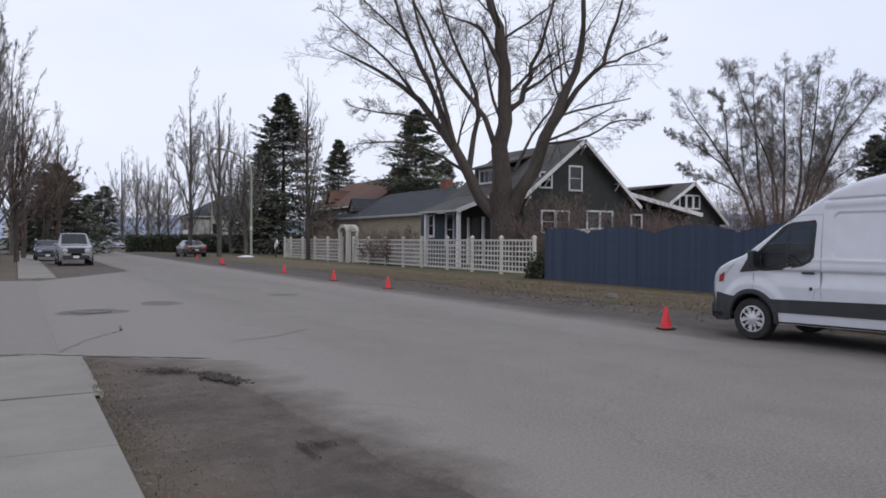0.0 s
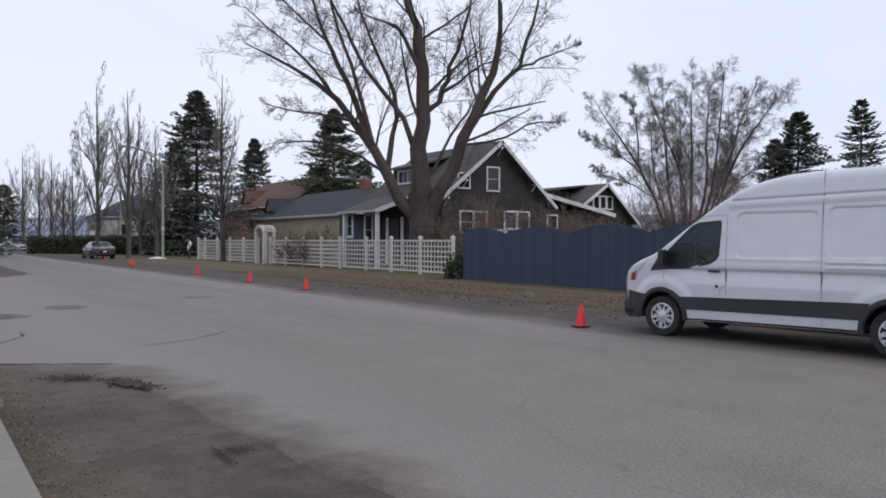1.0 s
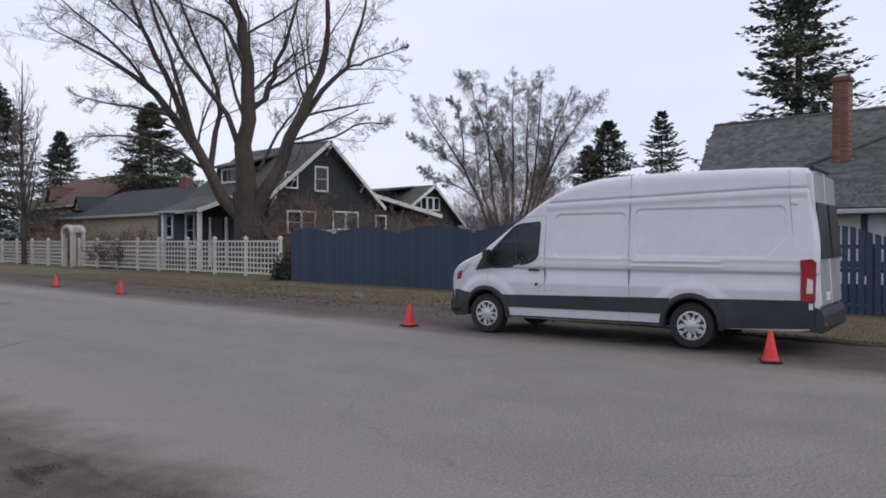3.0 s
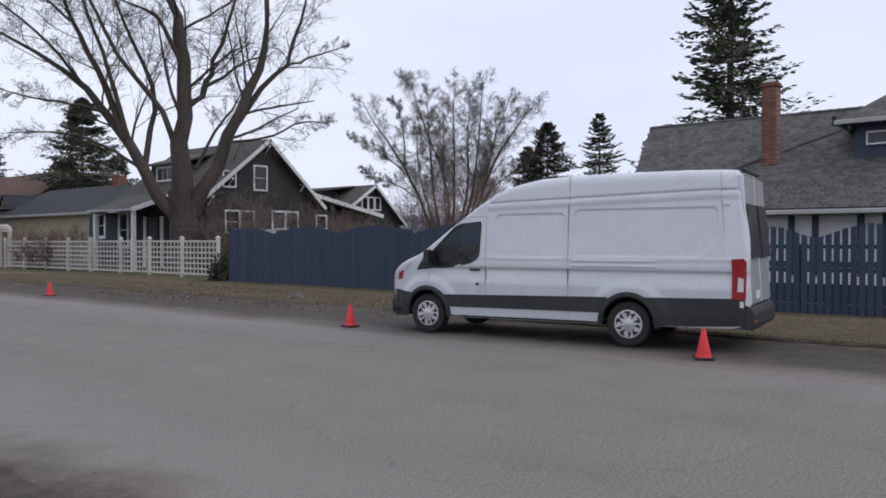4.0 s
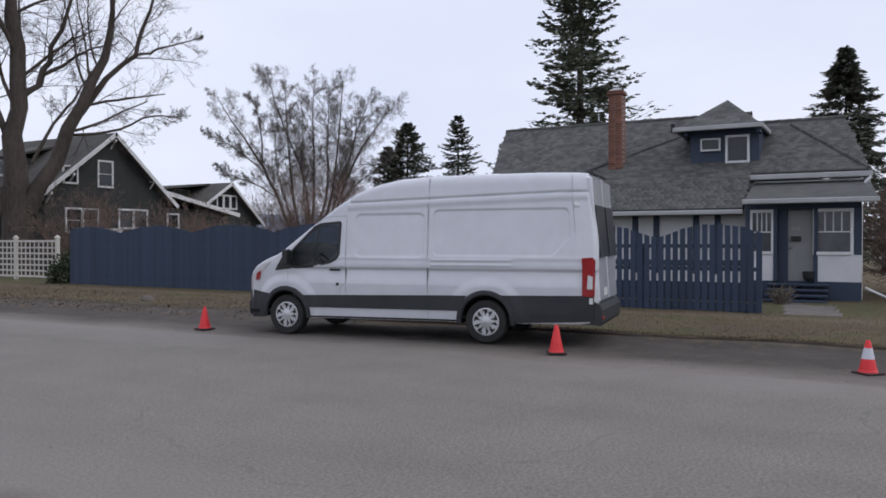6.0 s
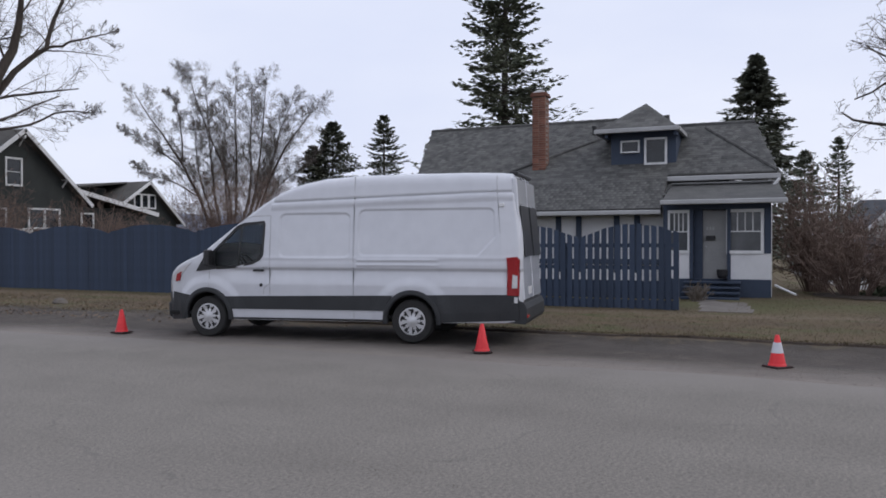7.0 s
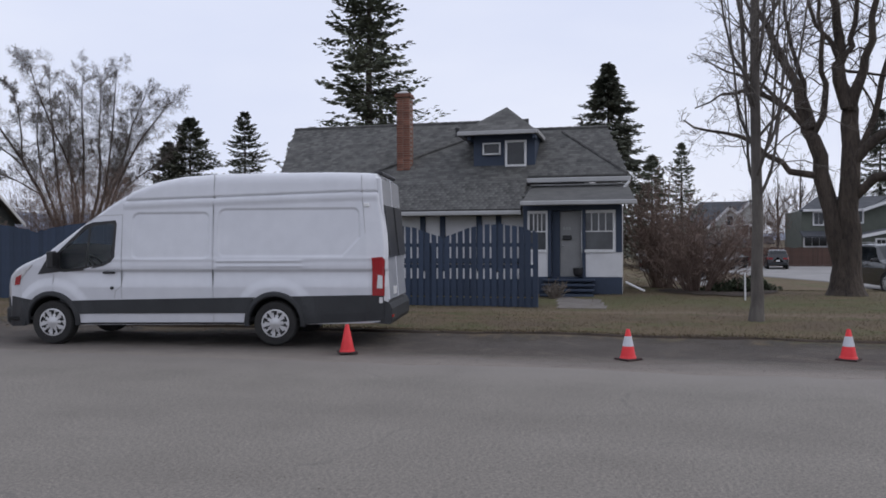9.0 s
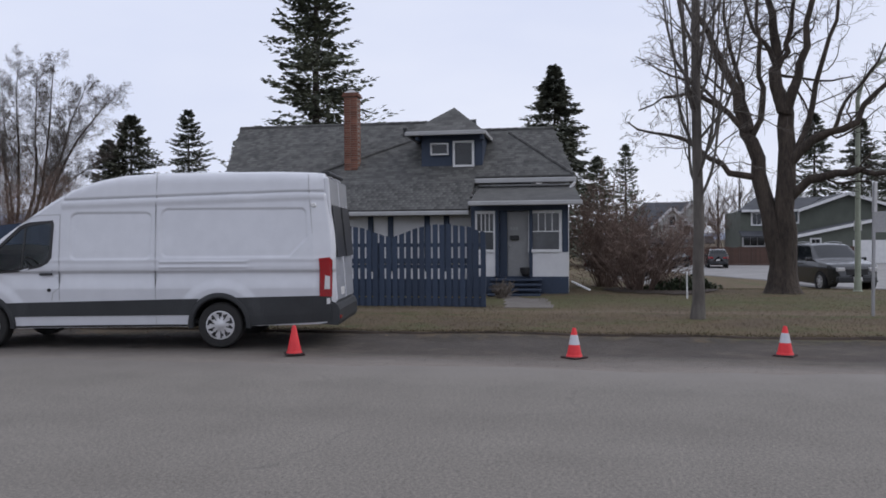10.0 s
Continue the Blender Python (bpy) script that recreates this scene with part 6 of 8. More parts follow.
def cedar_fence():
    f = thing("cedar_fence", pose(80.0, -4.0, -1.05), "red-brown wooden fence behind the parked cars", "fence")
    b = Mesh().box((0, 0, 0.95), (0.03, 0.19, 1.8), 0.004).data("board")
    for k in range(110):
        part("board", b, M_CEDAR, f, m=pose(0, -0.2 * k, 0.04 * math.sin(k)))
    for z in (0.4, 1.5):
        part("rail", Mesh().box((0.05, -10.9, z), (0.06, 22, 0.1)), M_CEDAR, f)


cedar_fence()

# ---- trees and shrubs ----
def tubes(P, R, k):
    """Tapered tubes round many lines at once."""
    N, K, _ = P.shape
    d = P[:, -1] - P[:, 0]
    d /= np.linalg.norm(d, axis=1, keepdims=True) + 1e-9
    ref = np.where(np.abs(d[:, 2:3]) > 0.8, np.array([[1.0, 0, 0]]), np.array([[0, 0, 1.0]]))
    u = np.cross(d, ref)
    u /= np.linalg.norm(u, axis=1, keepdims=True) + 1e-9
    w = np.cross(d, u)
    if k == 1:
        turn = (np.arange(N) * 2.399)[:, None]
        across = (np.cos(turn) * u + np.sin(turn) * w)[:, None, :] * R[:, :, None] * 1.3
        V = np.stack([P - across, P + across], 2)
        q = np.stack([np.array([2 * i, 2 * i + 1, 2 * i + 3, 2 * i + 2]) for i in range(K - 1)])[None]
        return V.reshape(-1, 3), ((np.arange(N) * K * 2)[:, None, None] + q).reshape(-1, 4)
    a = np.arange(k) * 2 * np.pi / k
    ring = np.cos(a)[None, :, None] * u[:, None, :] + np.sin(a)[None, :, None] * w[:, None, :]
    V = P[:, :, None, :] + R[:, :, None, None] * ring[:, None, :, :]
    base = (np.arange(N) * K * k)[:, None, None]
    i, j = np.meshgrid(np.arange(K - 1), np.arange(k), indexing="ij")
    q = np.stack([i * k + j, i * k + (j + 1) % k, (i + 1) * k + (j + 1) % k, (i + 1) * k + j], -1).reshape(1, -1, 4)
    return V.reshape(-1, 3), (base + q).reshape(-1, 4)


def grow(rng, P, R, n, t0, t1, angle, ratio, up, wig, K, thin=0.55, rmin=0.004, keep=0.0):
    """n side branches on every line; up bends them to the sky (or the ground)."""
    N, KP, _ = P.shape
    idx = np.repeat(np.arange(N), n)
    slot = np.tile(np.arange(n), N)
    t = t0 + (t1 - t0) * (slot + rng.random(N * n)) / n
    s = t * (KP - 1)
    a = np.minimum(s.astype(int), KP - 2)
    f = (s - a)[:, None]
    base = P[idx, a] * (1 - f) + P[idx, a + 1] * f
    rad = R[idx, a] * (1 - f[:, 0]) + R[idx, a + 1] * f[:, 0]
    tan = P[idx, a + 1] - P[idx, a]
    tan /= np.linalg.norm(tan, axis=1, keepdims=True) + 1e-9
    perp = rng.normal(size=(N * n, 3))
    perp -= (perp * tan).sum(1, keepdims=True) * tan
    perp /= np.linalg.norm(perp, axis=1, keepdims=True) + 1e-9
    ang = np.radians(angle * rng.uniform(0.65, 1.3, N * n))[:, None]
    d = np.cos(ang) * tan + np.sin(ang) * perp
    L = np.linalg.norm(np.diff(P, axis=1), axis=2).sum(1)[idx] * ratio * (1.15 - 0.6 * t) * rng.uniform(0.6, 1.2, N * n)
    Q = np.zeros((N * n, K, 3))
    Q[:, 0] = base
    for k in range(1, K):
        d = d + wig * rng.normal(size=d.shape)
        d[:, 2] += up
        d /= np.linalg.norm(d, axis=1, keepdims=True)
        Q[:, k] = Q[:, k - 1] + d * (L / (K - 1))[:, None]
    r0 = np.maximum(rad * thin, rmin)
    S = r0[:, None] * np.linspace(1, 0.35, K)[None, :]
    return Q, np.maximum(S, rmin * 0.7)


def bent(points, radii, K=9):
    """A smooth limb through a few (x, y, z) points."""
    p, r = np.array(points, float), np.array(radii, float)
    t = np.linspace(0, len(p) - 1, K)
    x = np.arange(len(p))
    out = np.stack([np.interp(t, x, p[:, i]) for i in range(3)], 1)
    out[1:-1] = 0.25 * out[:-2] + 0.5 * out[1:-1] + 0.25 * out[2:]
    return out, np.interp(t, np.linspace(0, len(p) - 1, len(r)), r)


def mesh_of(name, groups, material, smooth=True):
    vs, fs, k = [], [], 0
    for P, R, n in groups:
        v, f = tubes(P, R, n)
        vs.append(v)
        fs.append(f + k)
        k += len(v)
    me = big_mesh(name, np.concatenate(vs), np.concatenate(fs))
    me.materials.append(material)
    if smooth:
        me.shade_smooth()
    return me


def bare_tree(name, m, label, limbs, levels, seed, trunk_mat, twig_mat, group="", own=1, skip=0, crook=0.3, sides=12):
    """limbs: lines of (points, radii). levels: side-branch rows; the first few thick ones belong to the trunk mesh."""
    rng = np.random.default_rng(seed)
    P, R = zip(*(bent(p, r, 11) for p, r in limbs))
    P, R = np.array(P), np.array(R)
    seg = np.linalg.norm(np.diff(P, axis=1), axis=2).mean(1)[:, None, None]
    P[:, 2:] += rng.normal(size=P[:, 2:].shape) * np.minimum(np.minimum(R[:, 2:, None] * crook, 0.14), 0.11 * seg)
    thick, fine = [(P, R, sides)], []
    cur = (P, R)
    for k, (n, t0, t1, angle, ratio, up, wig, K, thin, rmin) in enumerate(levels):
        src = cur
        if k == 0:
            src = (P[skip:], R[skip:])
        cur = grow(rng, *src, n, t0, t1, angle, ratio, up, wig, K, thin, rmin)
        (thick if k < own else fine).append((cur[0], cur[1], min(sides // 2, 6) if k == 0 else 1 if k >= 2 else 3))
    t = thing(name, m, label, "tree", group)
    part("trunk", mesh_of("trunk", thick, trunk_mat), trunk_mat, t)
    part("crown", mesh_of("crown", fine, twig_mat), twig_mat, t, "bare leafless twigs")
    return t


def sprays(rng, centres, dirs, size, width, droop, blades=1):
    """Leaf-shaped bent blades, one or two crossed for each centre."""
    N = len(centres)
    d = dirs / (np.linalg.norm(dirs, axis=1, keepdims=True) + 1e-9)
    side = np.cross(d, np.array([[0, 0, 1.0]])) + 0.6 * rng.normal(size=(N, 3))
    side /= np.linalg.norm(side, axis=1, keepdims=True) + 1e-9
    nrm = np.cross(side, d)
    L = (size * rng.uniform(0.6, 1.3, N))[:, None]
    W = (width * rng.uniform(0.6, 1.3, N))[:, None]
    dr = np.array([[0, 0, -1.0]]) * droop * L
    V, F = [], []
    for s in (side,) if blades == 1 else (side, nrm):
        a = centres
        V += [a, a + 0.45 * L * d + W * s + 0.3 * dr, a + L * d + dr, a + 0.45 * L * d - W * s + 0.3 * dr]
        k = len(F)
        F.append(np.stack([np.arange(N) + (4 * k + j) * N for j in range(4)], 1))
    return np.concatenate(V), np.concatenate(F)


def conifer(m, label, h, half, seed, mat, branches=170, per=26, base=0.06, droop=0.25, size=0.5, open_=0.0, tip=0.03, power=0.8, name="conifer"):
    """Trunk, drooping limbs in whorls and needle sprays along them."""
    rng = np.random.default_rng(seed)
    branches, per, size = int(branches * (1.6 - 0.3 * open_)), int(per * 1.5), size * (0.66 - 0.06 * open_)
    t = base + (1 - base) * (np.sort(rng.random(branches)) ** 0.95)
    az = np.arange(branches) * 2.399 + rng.normal(size=branches) * 0.4
    ln = 1.7 * half * ((1 - t) ** power * (1 - tip) + tip * (1 - t) ** 0.3) * rng.uniform(0.7 - 0.3 * open_, 1.1 + 0.1 * open_, branches)
    # ragged sectors and missing whorls
    ln *= 1 - 0.28 * (1 + open_) * np.maximum(0, np.sin(az * 2 + t * 23 + seed)) ** 2
    K = 6
    s = np.linspace(0, 1, K)
    P = np.zeros((branches, K, 3))
    rise = 0.4 * (t - 0.35) + rng.normal(size=branches) * 0.16
    P[:, :, 0] = np.cos(az)[:, None] * ln[:, None] * s
    P[:, :, 1] = np.sin(az)[:, None] * ln[:, None] * s
    P[:, :, 2] = (t * h)[:, None] + ln[:, None] * (rise[:, None] * s - droop * s ** 1.5 + 0.22 * s ** 3)
    R = np.maximum(0.02 * h / 12 * (1.1 - t)[:, None] * (1.1 - s), 0.006)
    tr = thing(name, m, label, "tree")
    P0 = np.array([[(0.03 * math.sin(5 * k / 9), 0, h * k / 9) for k in range(10)]])
    R0 = (0.018 * h * (1 - 0.93 * np.linspace(0, 1, 10)))[None]
    part("trunk", mesh_of("trunk", [(P0, R0, 10), (P, R, 3)], M_BARK1), M_BARK1, tr)
    cs, ds = [], []
    for k in range(per):
        u = 0.12 + 0.88 * (k + rng.random(branches)) / per
        f = u * (K - 1)
        a = np.minimum(f.astype(int), K - 2)
        w = (f - a)[:, None]
        i = np.arange(branches)
        c = P[i, a] * (1 - w) + P[i, a + 1] * w
        tan = P[i, a + 1] - P[i, a]
        tan /= np.linalg.norm(tan, axis=1, keepdims=True) + 1e-9
        sd = np.cross(tan, [[0, 0, 1.0]]) * np.where(rng.random(branches) < 0.5, 1, -1)[:, None]
        reach = (rng.random(branches) ** 1.3 * 0.34 * ln * (1.05 - u * 0.6))[:, None]
        hang = np.array([[0, 0, -1.0]]) * (rng.random(branches) * (0.12 + 0.5 * droop) * size * 1.6)[:, None]
        cs.append(c + sd * reach + tan * reach * 0.5 + hang + rng.normal(size=c.shape) * 0.08 * size)
        ds.append(tan * rng.uniform(0.3, 1.0, branches)[:, None] + sd * rng.uniform(0.1, 1.0, branches)[:, None] + np.array([[0, 0, 0.1]]))
    # leader
    n = 30
    lt = 0.9 + 0.1 * rng.random(n)
    c = np.stack([np.zeros(n), np.zeros(n), lt * h], 1)
    d = rng.normal(size=(n, 3))
    d[:, 2] = np.abs(d[:, 2]) * 1.2
    v, f = sprays(rng, np.concatenate(cs + [c]), np.concatenate(ds + [d * 0.6]), size, size * 0.24, 0.3)
    me = big_mesh("crown", v, f)
    me.materials.append(mat)
    part("crown", me, mat, tr, "dark evergreen needles")
    return tr


def polar(az, d):
    a = radians(az)
    return d * math.sin(a), d * math.cos(a)


def view_frame(x, y):
    """A pose at (x, y) whose x axis lies square to the line from the tripod and whose y axis leads away from it."""
    return pose(x, y, 0, 0, 0, -math.degrees(math.atan2(x, y)))


# the great maple by the lattice fence
rise = [(10, 0.25, 1.0, 46, 0.33, 0.02, 0.10, 8, 0.28, 0.015), (8, 0.12, 1.0, 44, 0.52, 0.03, 0.13, 6, 0.4, 0.010), (5, 0.12, 1.0, 44, 0.55, 0.03, 0.14, 4, 0.5, 0.006), (4, 0.12, 1.0, 46, 0.62, 0.02, 0.16, 2, 0.7, 0.0045)]
def limb(points, r0, r1, depth=0.0):
    """A limb given by (sideways, height) pairs; depth leans it away step by step."""
    n = len(points) - 1
    return [(u, depth * k / n, z) for k, (u, z) in enumerate(points)], [r0 + (r1 - r0) * k / n for k in range(n + 1)]


maple = [([(0.1, 0, -0.1), (0.1, 0, 0.6), (0.1, 0, 2.0), (0.05, 0, 4.2)], [0.95, 0.74, 0.66, 0.58]),
         ([(0.05, 0, 4.0), (0.05, 0, 5.4), (0.07, 0, 7.2), (0.1, 0, 9.0), (0.1, 0, 10.8), (0.05, 0.1, 12.4), (-0.35, 0.2, 13.3), (-0.85, 0.3, 14.6), (-1.3, 0.4, 18)], [0.57, 0.47, 0.40, 0.35, 0.33, 0.29, 0.2, 0.15, 0.05]),
         limb([(-0.1, 2.8), (-1.2, 3.75), (-1.95, 5.2), (-2.45, 6.5), (-2.95, 7.3), (-3.6, 8.2), (-4.4, 9.1), (-5.2, 9.9), (-6.6, 10.75), (-8.1, 11.5), (-9.4, 12.2)], 0.36, 0.025, 0.8),
         limb([(-4.4, 9.1), (-6.2, 11.4), (-8.0, 12.9), (-9.4, 14.2)], 0.09, 0.022, 1.2),
         limb([(-5.0, 12.2), (-6.6, 13.6), (-8.2, 15.2)], 0.07, 0.022, -0.6),
         limb([(-2.6, 6.7), (-3.3, 8.7), (-4.05, 10.4), (-4.5, 11.5), (-5.0, 12.3), (-5.4, 13.6), (-6.2, 16.5)], 0.18, 0.04, -0.8),
         limb([(-2.3, 6.2), (-2.9, 8.2), (-3.2, 9.8), (-3.9, 11.6), (-4.5, 13.4), (-5.0, 17)], 0.14, 0.04, -1.6),
         limb([(-1.75, 4.9), (-1.5, 6.9), (-1.25, 8.0), (-1.25, 9.7), (-2.0, 11.2), (-2.75, 12.5), (-3.4, 14.5), (-3.9, 17)], 0.17, 0.035, 1.2),
         limb([(-0.2, 6.2), (-0.7, 7.8), (-1.25, 8.6), (-2.55, 10.0), (-3.1, 11.2), (-3.9, 12.5), (-4.8, 14.3), (-5.6, 17)], 0.16, 0.035, -1.8),
         limb([(0.0, 10.6), (-0.7, 12.1), (-1.25, 12.85), (-2.0, 13.1), (-3.5, 13.6)], 0.14, 0.03, -0.6),
         limb([(0.5, 3.0), (0.9, 4.1), (1.6, 5.6), (2.5, 7.1), (2.8, 8.0), (3.25, 9.3), (3.9, 10.6), (4.2, 11.6), (4.27, 12.7), (4.05, 13.9), (4.0, 18)], 0.42, 0.05, -0.8),
         limb([(2.75, 7.7), (3.6, 9.1), (4.7, 10.4), (5.3, 10.9), (5.6, 12.0), (6.05, 13.3), (6.4, 15), (6.6, 17.5)], 0.17, 0.035, 0.8),
         limb([(5.2, 10.8), (7.0, 11.55), (8.6, 12.2)], 0.07, 0.02, 0.3),
         limb([(0.2, 8.3), (1.0, 8.95), (1.3, 9.9), (1.6, 10.8), (2.3, 12.5), (2.8, 14.4), (3.0, 17)], 0.19, 0.035, 1.0),
         limb([(1.25, 9.5), (2.1, 10.05), (3.05, 10.9), (4.2, 11.4)], 0.10, 0.025, 0.5),
         limb([(0.7, 5.3), (1.75, 7.45), (2.7, 8.75), (3.1, 9.6)], 0.09, 0.03, 1.2),
         limb([(2.3, 6.7), (4.2, 6.9), (5.85, 7.85), (7.1, 7.75)], 0.08, 0.025, -1.2),
         limb([(-3.4, 7.9), (-5.15, 8.25), (-6.65, 8.35), (-7.95, 8.7)], 0.08, 0.022, -0.6),
         limb([(-2.1, 5.4), (-3.85, 6.5), (-5.7, 6.85), (-7.6, 6.65)], 0.09, 0.022, -0.8)]
bare_tree("maple_tree", view_frame(22.4, 34.9), "great leafless maple with spreading dark limbs behind the lattice fence", maple, rise, 11, M_BARK1, M_TWIG1, skip=1, crook=0.45)

# the fan-shaped tree behind the garden
fan = [limb([(0.3, 0.0), (-1.0, 3.6), (-1.95, 6.1), (-2.8, 8.0), (-3.4, 9.3), (-5.0, 11.7), (-6.1, 13.3), (-6.9, 14.9)], 0.17, 0.021, -2.0),
       limb([(-2.7, 7.9), (-4.7, 9.8), (-6.4, 11.0), (-8.1, 11.8)], 0.07, 0.014, -1.0),
       limb([(-3.2, 8.9), (-3.25, 11.3), (-3.4, 12.9), (-3.8, 14.8), (-4.6, 15.7)], 0.08, 0.014, 1.0),
       limb([(-1.8, 5.8), (-3.8, 7.2), (-6.2, 8.1), (-7.2, 9.2)], 0.06, 0.014, 1.5),
       limb([(0.5, 0.0), (-0.2, 3.5), (-0.55, 6.3), (-0.7, 8.7), (-1.0, 11.3), (-1.15, 14.1), (-1.15, 17.4)], 0.15, 0.017, 1.5),
       limb([(0.7, 0.0), (1.0, 3.5), (0.6, 7.0), (0.0, 9.4), (-1.4, 12.5), (-2.4, 15.8), (-2.6, 16.9)], 0.12, 0.014, -2.5),
       limb([(0.9, 0.0), (1.2, 3.5), (1.35, 6.8), (1.35, 10.1), (1.2, 13.7), (1.35, 16.8)], 0.15, 0.017, -1.0),
       limb([(1.1, 0.0), (2.0, 3.5), (2.5, 6.4), (2.75, 9.0), (2.55, 11.8), (2.75, 14.4), (2.9, 17.0)], 0.15, 0.017, 2.5),
       limb([(1.3, 0.0), (2.4, 3.5), (3.0, 6.4), (3.45, 9.7), (3.7, 14.2), (3.9, 17.0)], 0.15, 0.017, -1.5),
       limb([(1.5, 0.0), (2.7, 3.5), (3.5, 6.4), (4.6, 9.2), (4.9, 11.9), (6.0, 14.2), (6.5, 16.0)], 0.15, 0.017, 1.5),
       limb([(1.6, 0.0), (2.9, 3.5), (3.75, 6.1), (4.7, 9.1), (6.3, 11.6), (7.7, 13.8), (8.3, 14.9)], 0.15, 0.017, -1.0),
       limb([(1.7, 0.0), (3.1, 3.5), (4.0, 5.9), (5.4, 7.6), (7.2, 8.8), (8.4, 10.3)], 0.10, 0.014, 0.8),
       limb([(0.8, 0.0), (0.6, 4.0), (0.3, 8.0), (0.4, 12.0), (0.2, 15.8)], 0.11, 0.014, 3.0),
       limb([(1.2, 0.0), (2.2, 4.0), (4.0, 8.4), (5.2, 11.0), (5.4, 14.2)], 0.11, 0.014, 3.5),
       limb([(0.4, 0.0), (-0.8, 4.0), (-2.0, 8.4), (-2.2, 11.6), (-2.0, 14.4)], 0.11, 0.014, 3.0)]
fan = [([(x, y, 0.945 * z) for x, y, z in p], r) for p, r in fan]
fx, fy = polar(50.9, 72)
bare_tree("fan_shaped_tree", view_frame(fx, fy), "large leafless vase-shaped tree with pale budding twigs", fan,
          [(26, 0.28, 1.0, 40, 0.17, 0.05, 0.12, 5, 0.3, 0.010), (12, 0.1, 1.0, 46, 0.5, 0.05, 0.15, 3, 0.4, 0.006), (8, 0.1, 1.0, 50, 0.55, 0.03, 0.2, 3, 0.45, 0.0045), (5, 0.1, 1.0, 50, 0.75, 0.03, 0.2, 2, 0.6, 0.004)], 21, M_TWIG1, M_TWIG4, own=1, crook=0.5, sides=8)


def upright_tree(m, label, h, spread, seed, r=0.2, limbs=9, group="", twigs=M_TWIG1, trunk=M_BARK1, clear=0.2, fine=5, low=None):
    rr = random.Random(seed)
    lm = [([(0, 0, -0.1), (0, 0, h * 0.2), (rr.uniform(-.1, .1), rr.uniform(-.1, .1), h * 0.6), (rr.uniform(-.2, .2), 0, h)], [r * 1.15, r, r * 0.6, 0.02])]
    for k in range(limbs):
        a = k * 2.4 + rr.uniform(-.3, .3)
        z0 = h * (clear + 0.42 * k / limbs)
        s = spread * rr.uniform(0.45, 0.95) * (1 - 0.35 * k / limbs)
        top = h * (1 - 0.32 * (s / spread) ** 2) * rr.uniform(0.82, 0.96)
        lm.append(([(0, 0, z0), (0.4 * s * math.cos(a), 0.4 * s * math.sin(a), z0 + 0.13 * h), (0.75 * s * math.cos(a), 0.75 * s * math.sin(a), z0 + 0.5 * (top - z0)), (s * math.cos(a), s * math.sin(a), top)], [r * 0.32, r * 0.25, r * 0.15, 0.01]))
    return bare_tree("street_tree", m, label, lm, [(9, 0.15, 0.97, 24, 0.26, 0.12, 0.04, 5, 0.42, 0.012), (7, 0.12, 1.0, 28, 0.42, 0.10, 0.06, 3, 0.45, 0.009), (fine + 1, 0.12, 1.0, 32, 0.5, 0.08, 0.1, 2, 0.5, 0.006), (5 if low else 2, 0.1, 1.0, 34, 0.75, 0.05, 0.12, 2, 0.8, 0.0055)], seed, trunk, twigs, group, sides=8)


G = "street trees"
upright_tree(pose(20.3, 59.8, 0), "slim leafless upright tree on the grass by the fence", 14.5, 2.0, 31, 0.17, 8, G, M_TWIG5, M_BARK1, 0.12, 4)
for az, d, h, sp, sd in ((10.7, 82, 16.6, 3.4, 41), (12.6, 76, 15.0, 2.6, 42), (13.4, 88, 11.5, 3.0, 47), (6.3, 150, 17.0, 5.5, 43), (7.9, 140, 15.5, 5.5, 44), (9.2, 150, 15.0, 5.0, 45), (7.2, 165, 18.5, 6.0, 46), (8.6, 128, 12.0, 4.6, 48), (14.4, 80, 12.0, 2.8, 49)):
    upright_tree(pose(*polar(az, d), 0), "leafless upright street tree along the far pavement", h, sp, sd, 0.2, 12, G, M_TWIG5, M_BARK2, 0.14, 5, sd < 42)
for x, y, h, sp, sd in ((-2.3, 50, 16.0, 4.2, 51), (-1.2, 60, 17.0, 4.2, 52), (-4.6, 56, 16.5, 4.2, 58), (-3.4, 74, 19.5, 5.0, 53), (-0.4, 88, 18.0, 4.6, 54)):
    upright_tree(pose(x, y, 0), "leafless street tree beside the far sidewalk", h, sp, sd, 0.22, 13, G, M_TWIG5, M_BARK2, 0.14, 6, sd < 52)
# rusty dense undergrowth of twigs under the left-hand trees and in gardens


def twig_shrub(name, m, label, h, w, stems, seed, mat, dense=6):
    rr = random.Random(seed)
    lm = []
    for k in range(stems):
        a = rr.uniform(0, 6.283)
        s = w * math.sqrt(rr.random())
        z = h * rr.uniform(0.75, 1.0) * (1 - 0.35 * (s / w) ** 2)
        lm.append(([(0.25 * s * math.cos(a), 0.25 * s * math.sin(a), 0), (0.55 * s * math.cos(a), 0.55 * s * math.sin(a), 0.45 * z), (s * math.cos(a), s * math.sin(a), z)], [0.02, 0.014, 0.006]))
    t = bare_tree(name, m, label, lm, [(dense - 1, 0.1, 1.0, 40, 0.42, 0.04, 0.2, 4, 0.7, 0.007), (4, 0.1, 1.0, 45, 0.45, 0.02, 0.2, 3, 0.8, 0.007), (4, 0.1, 1.0, 45, 0.5, 0.0, 0.2, 2, 0.8, 0.0065)], seed, mat, mat, sides=6)
    t["category"] = "shrub"
    return t


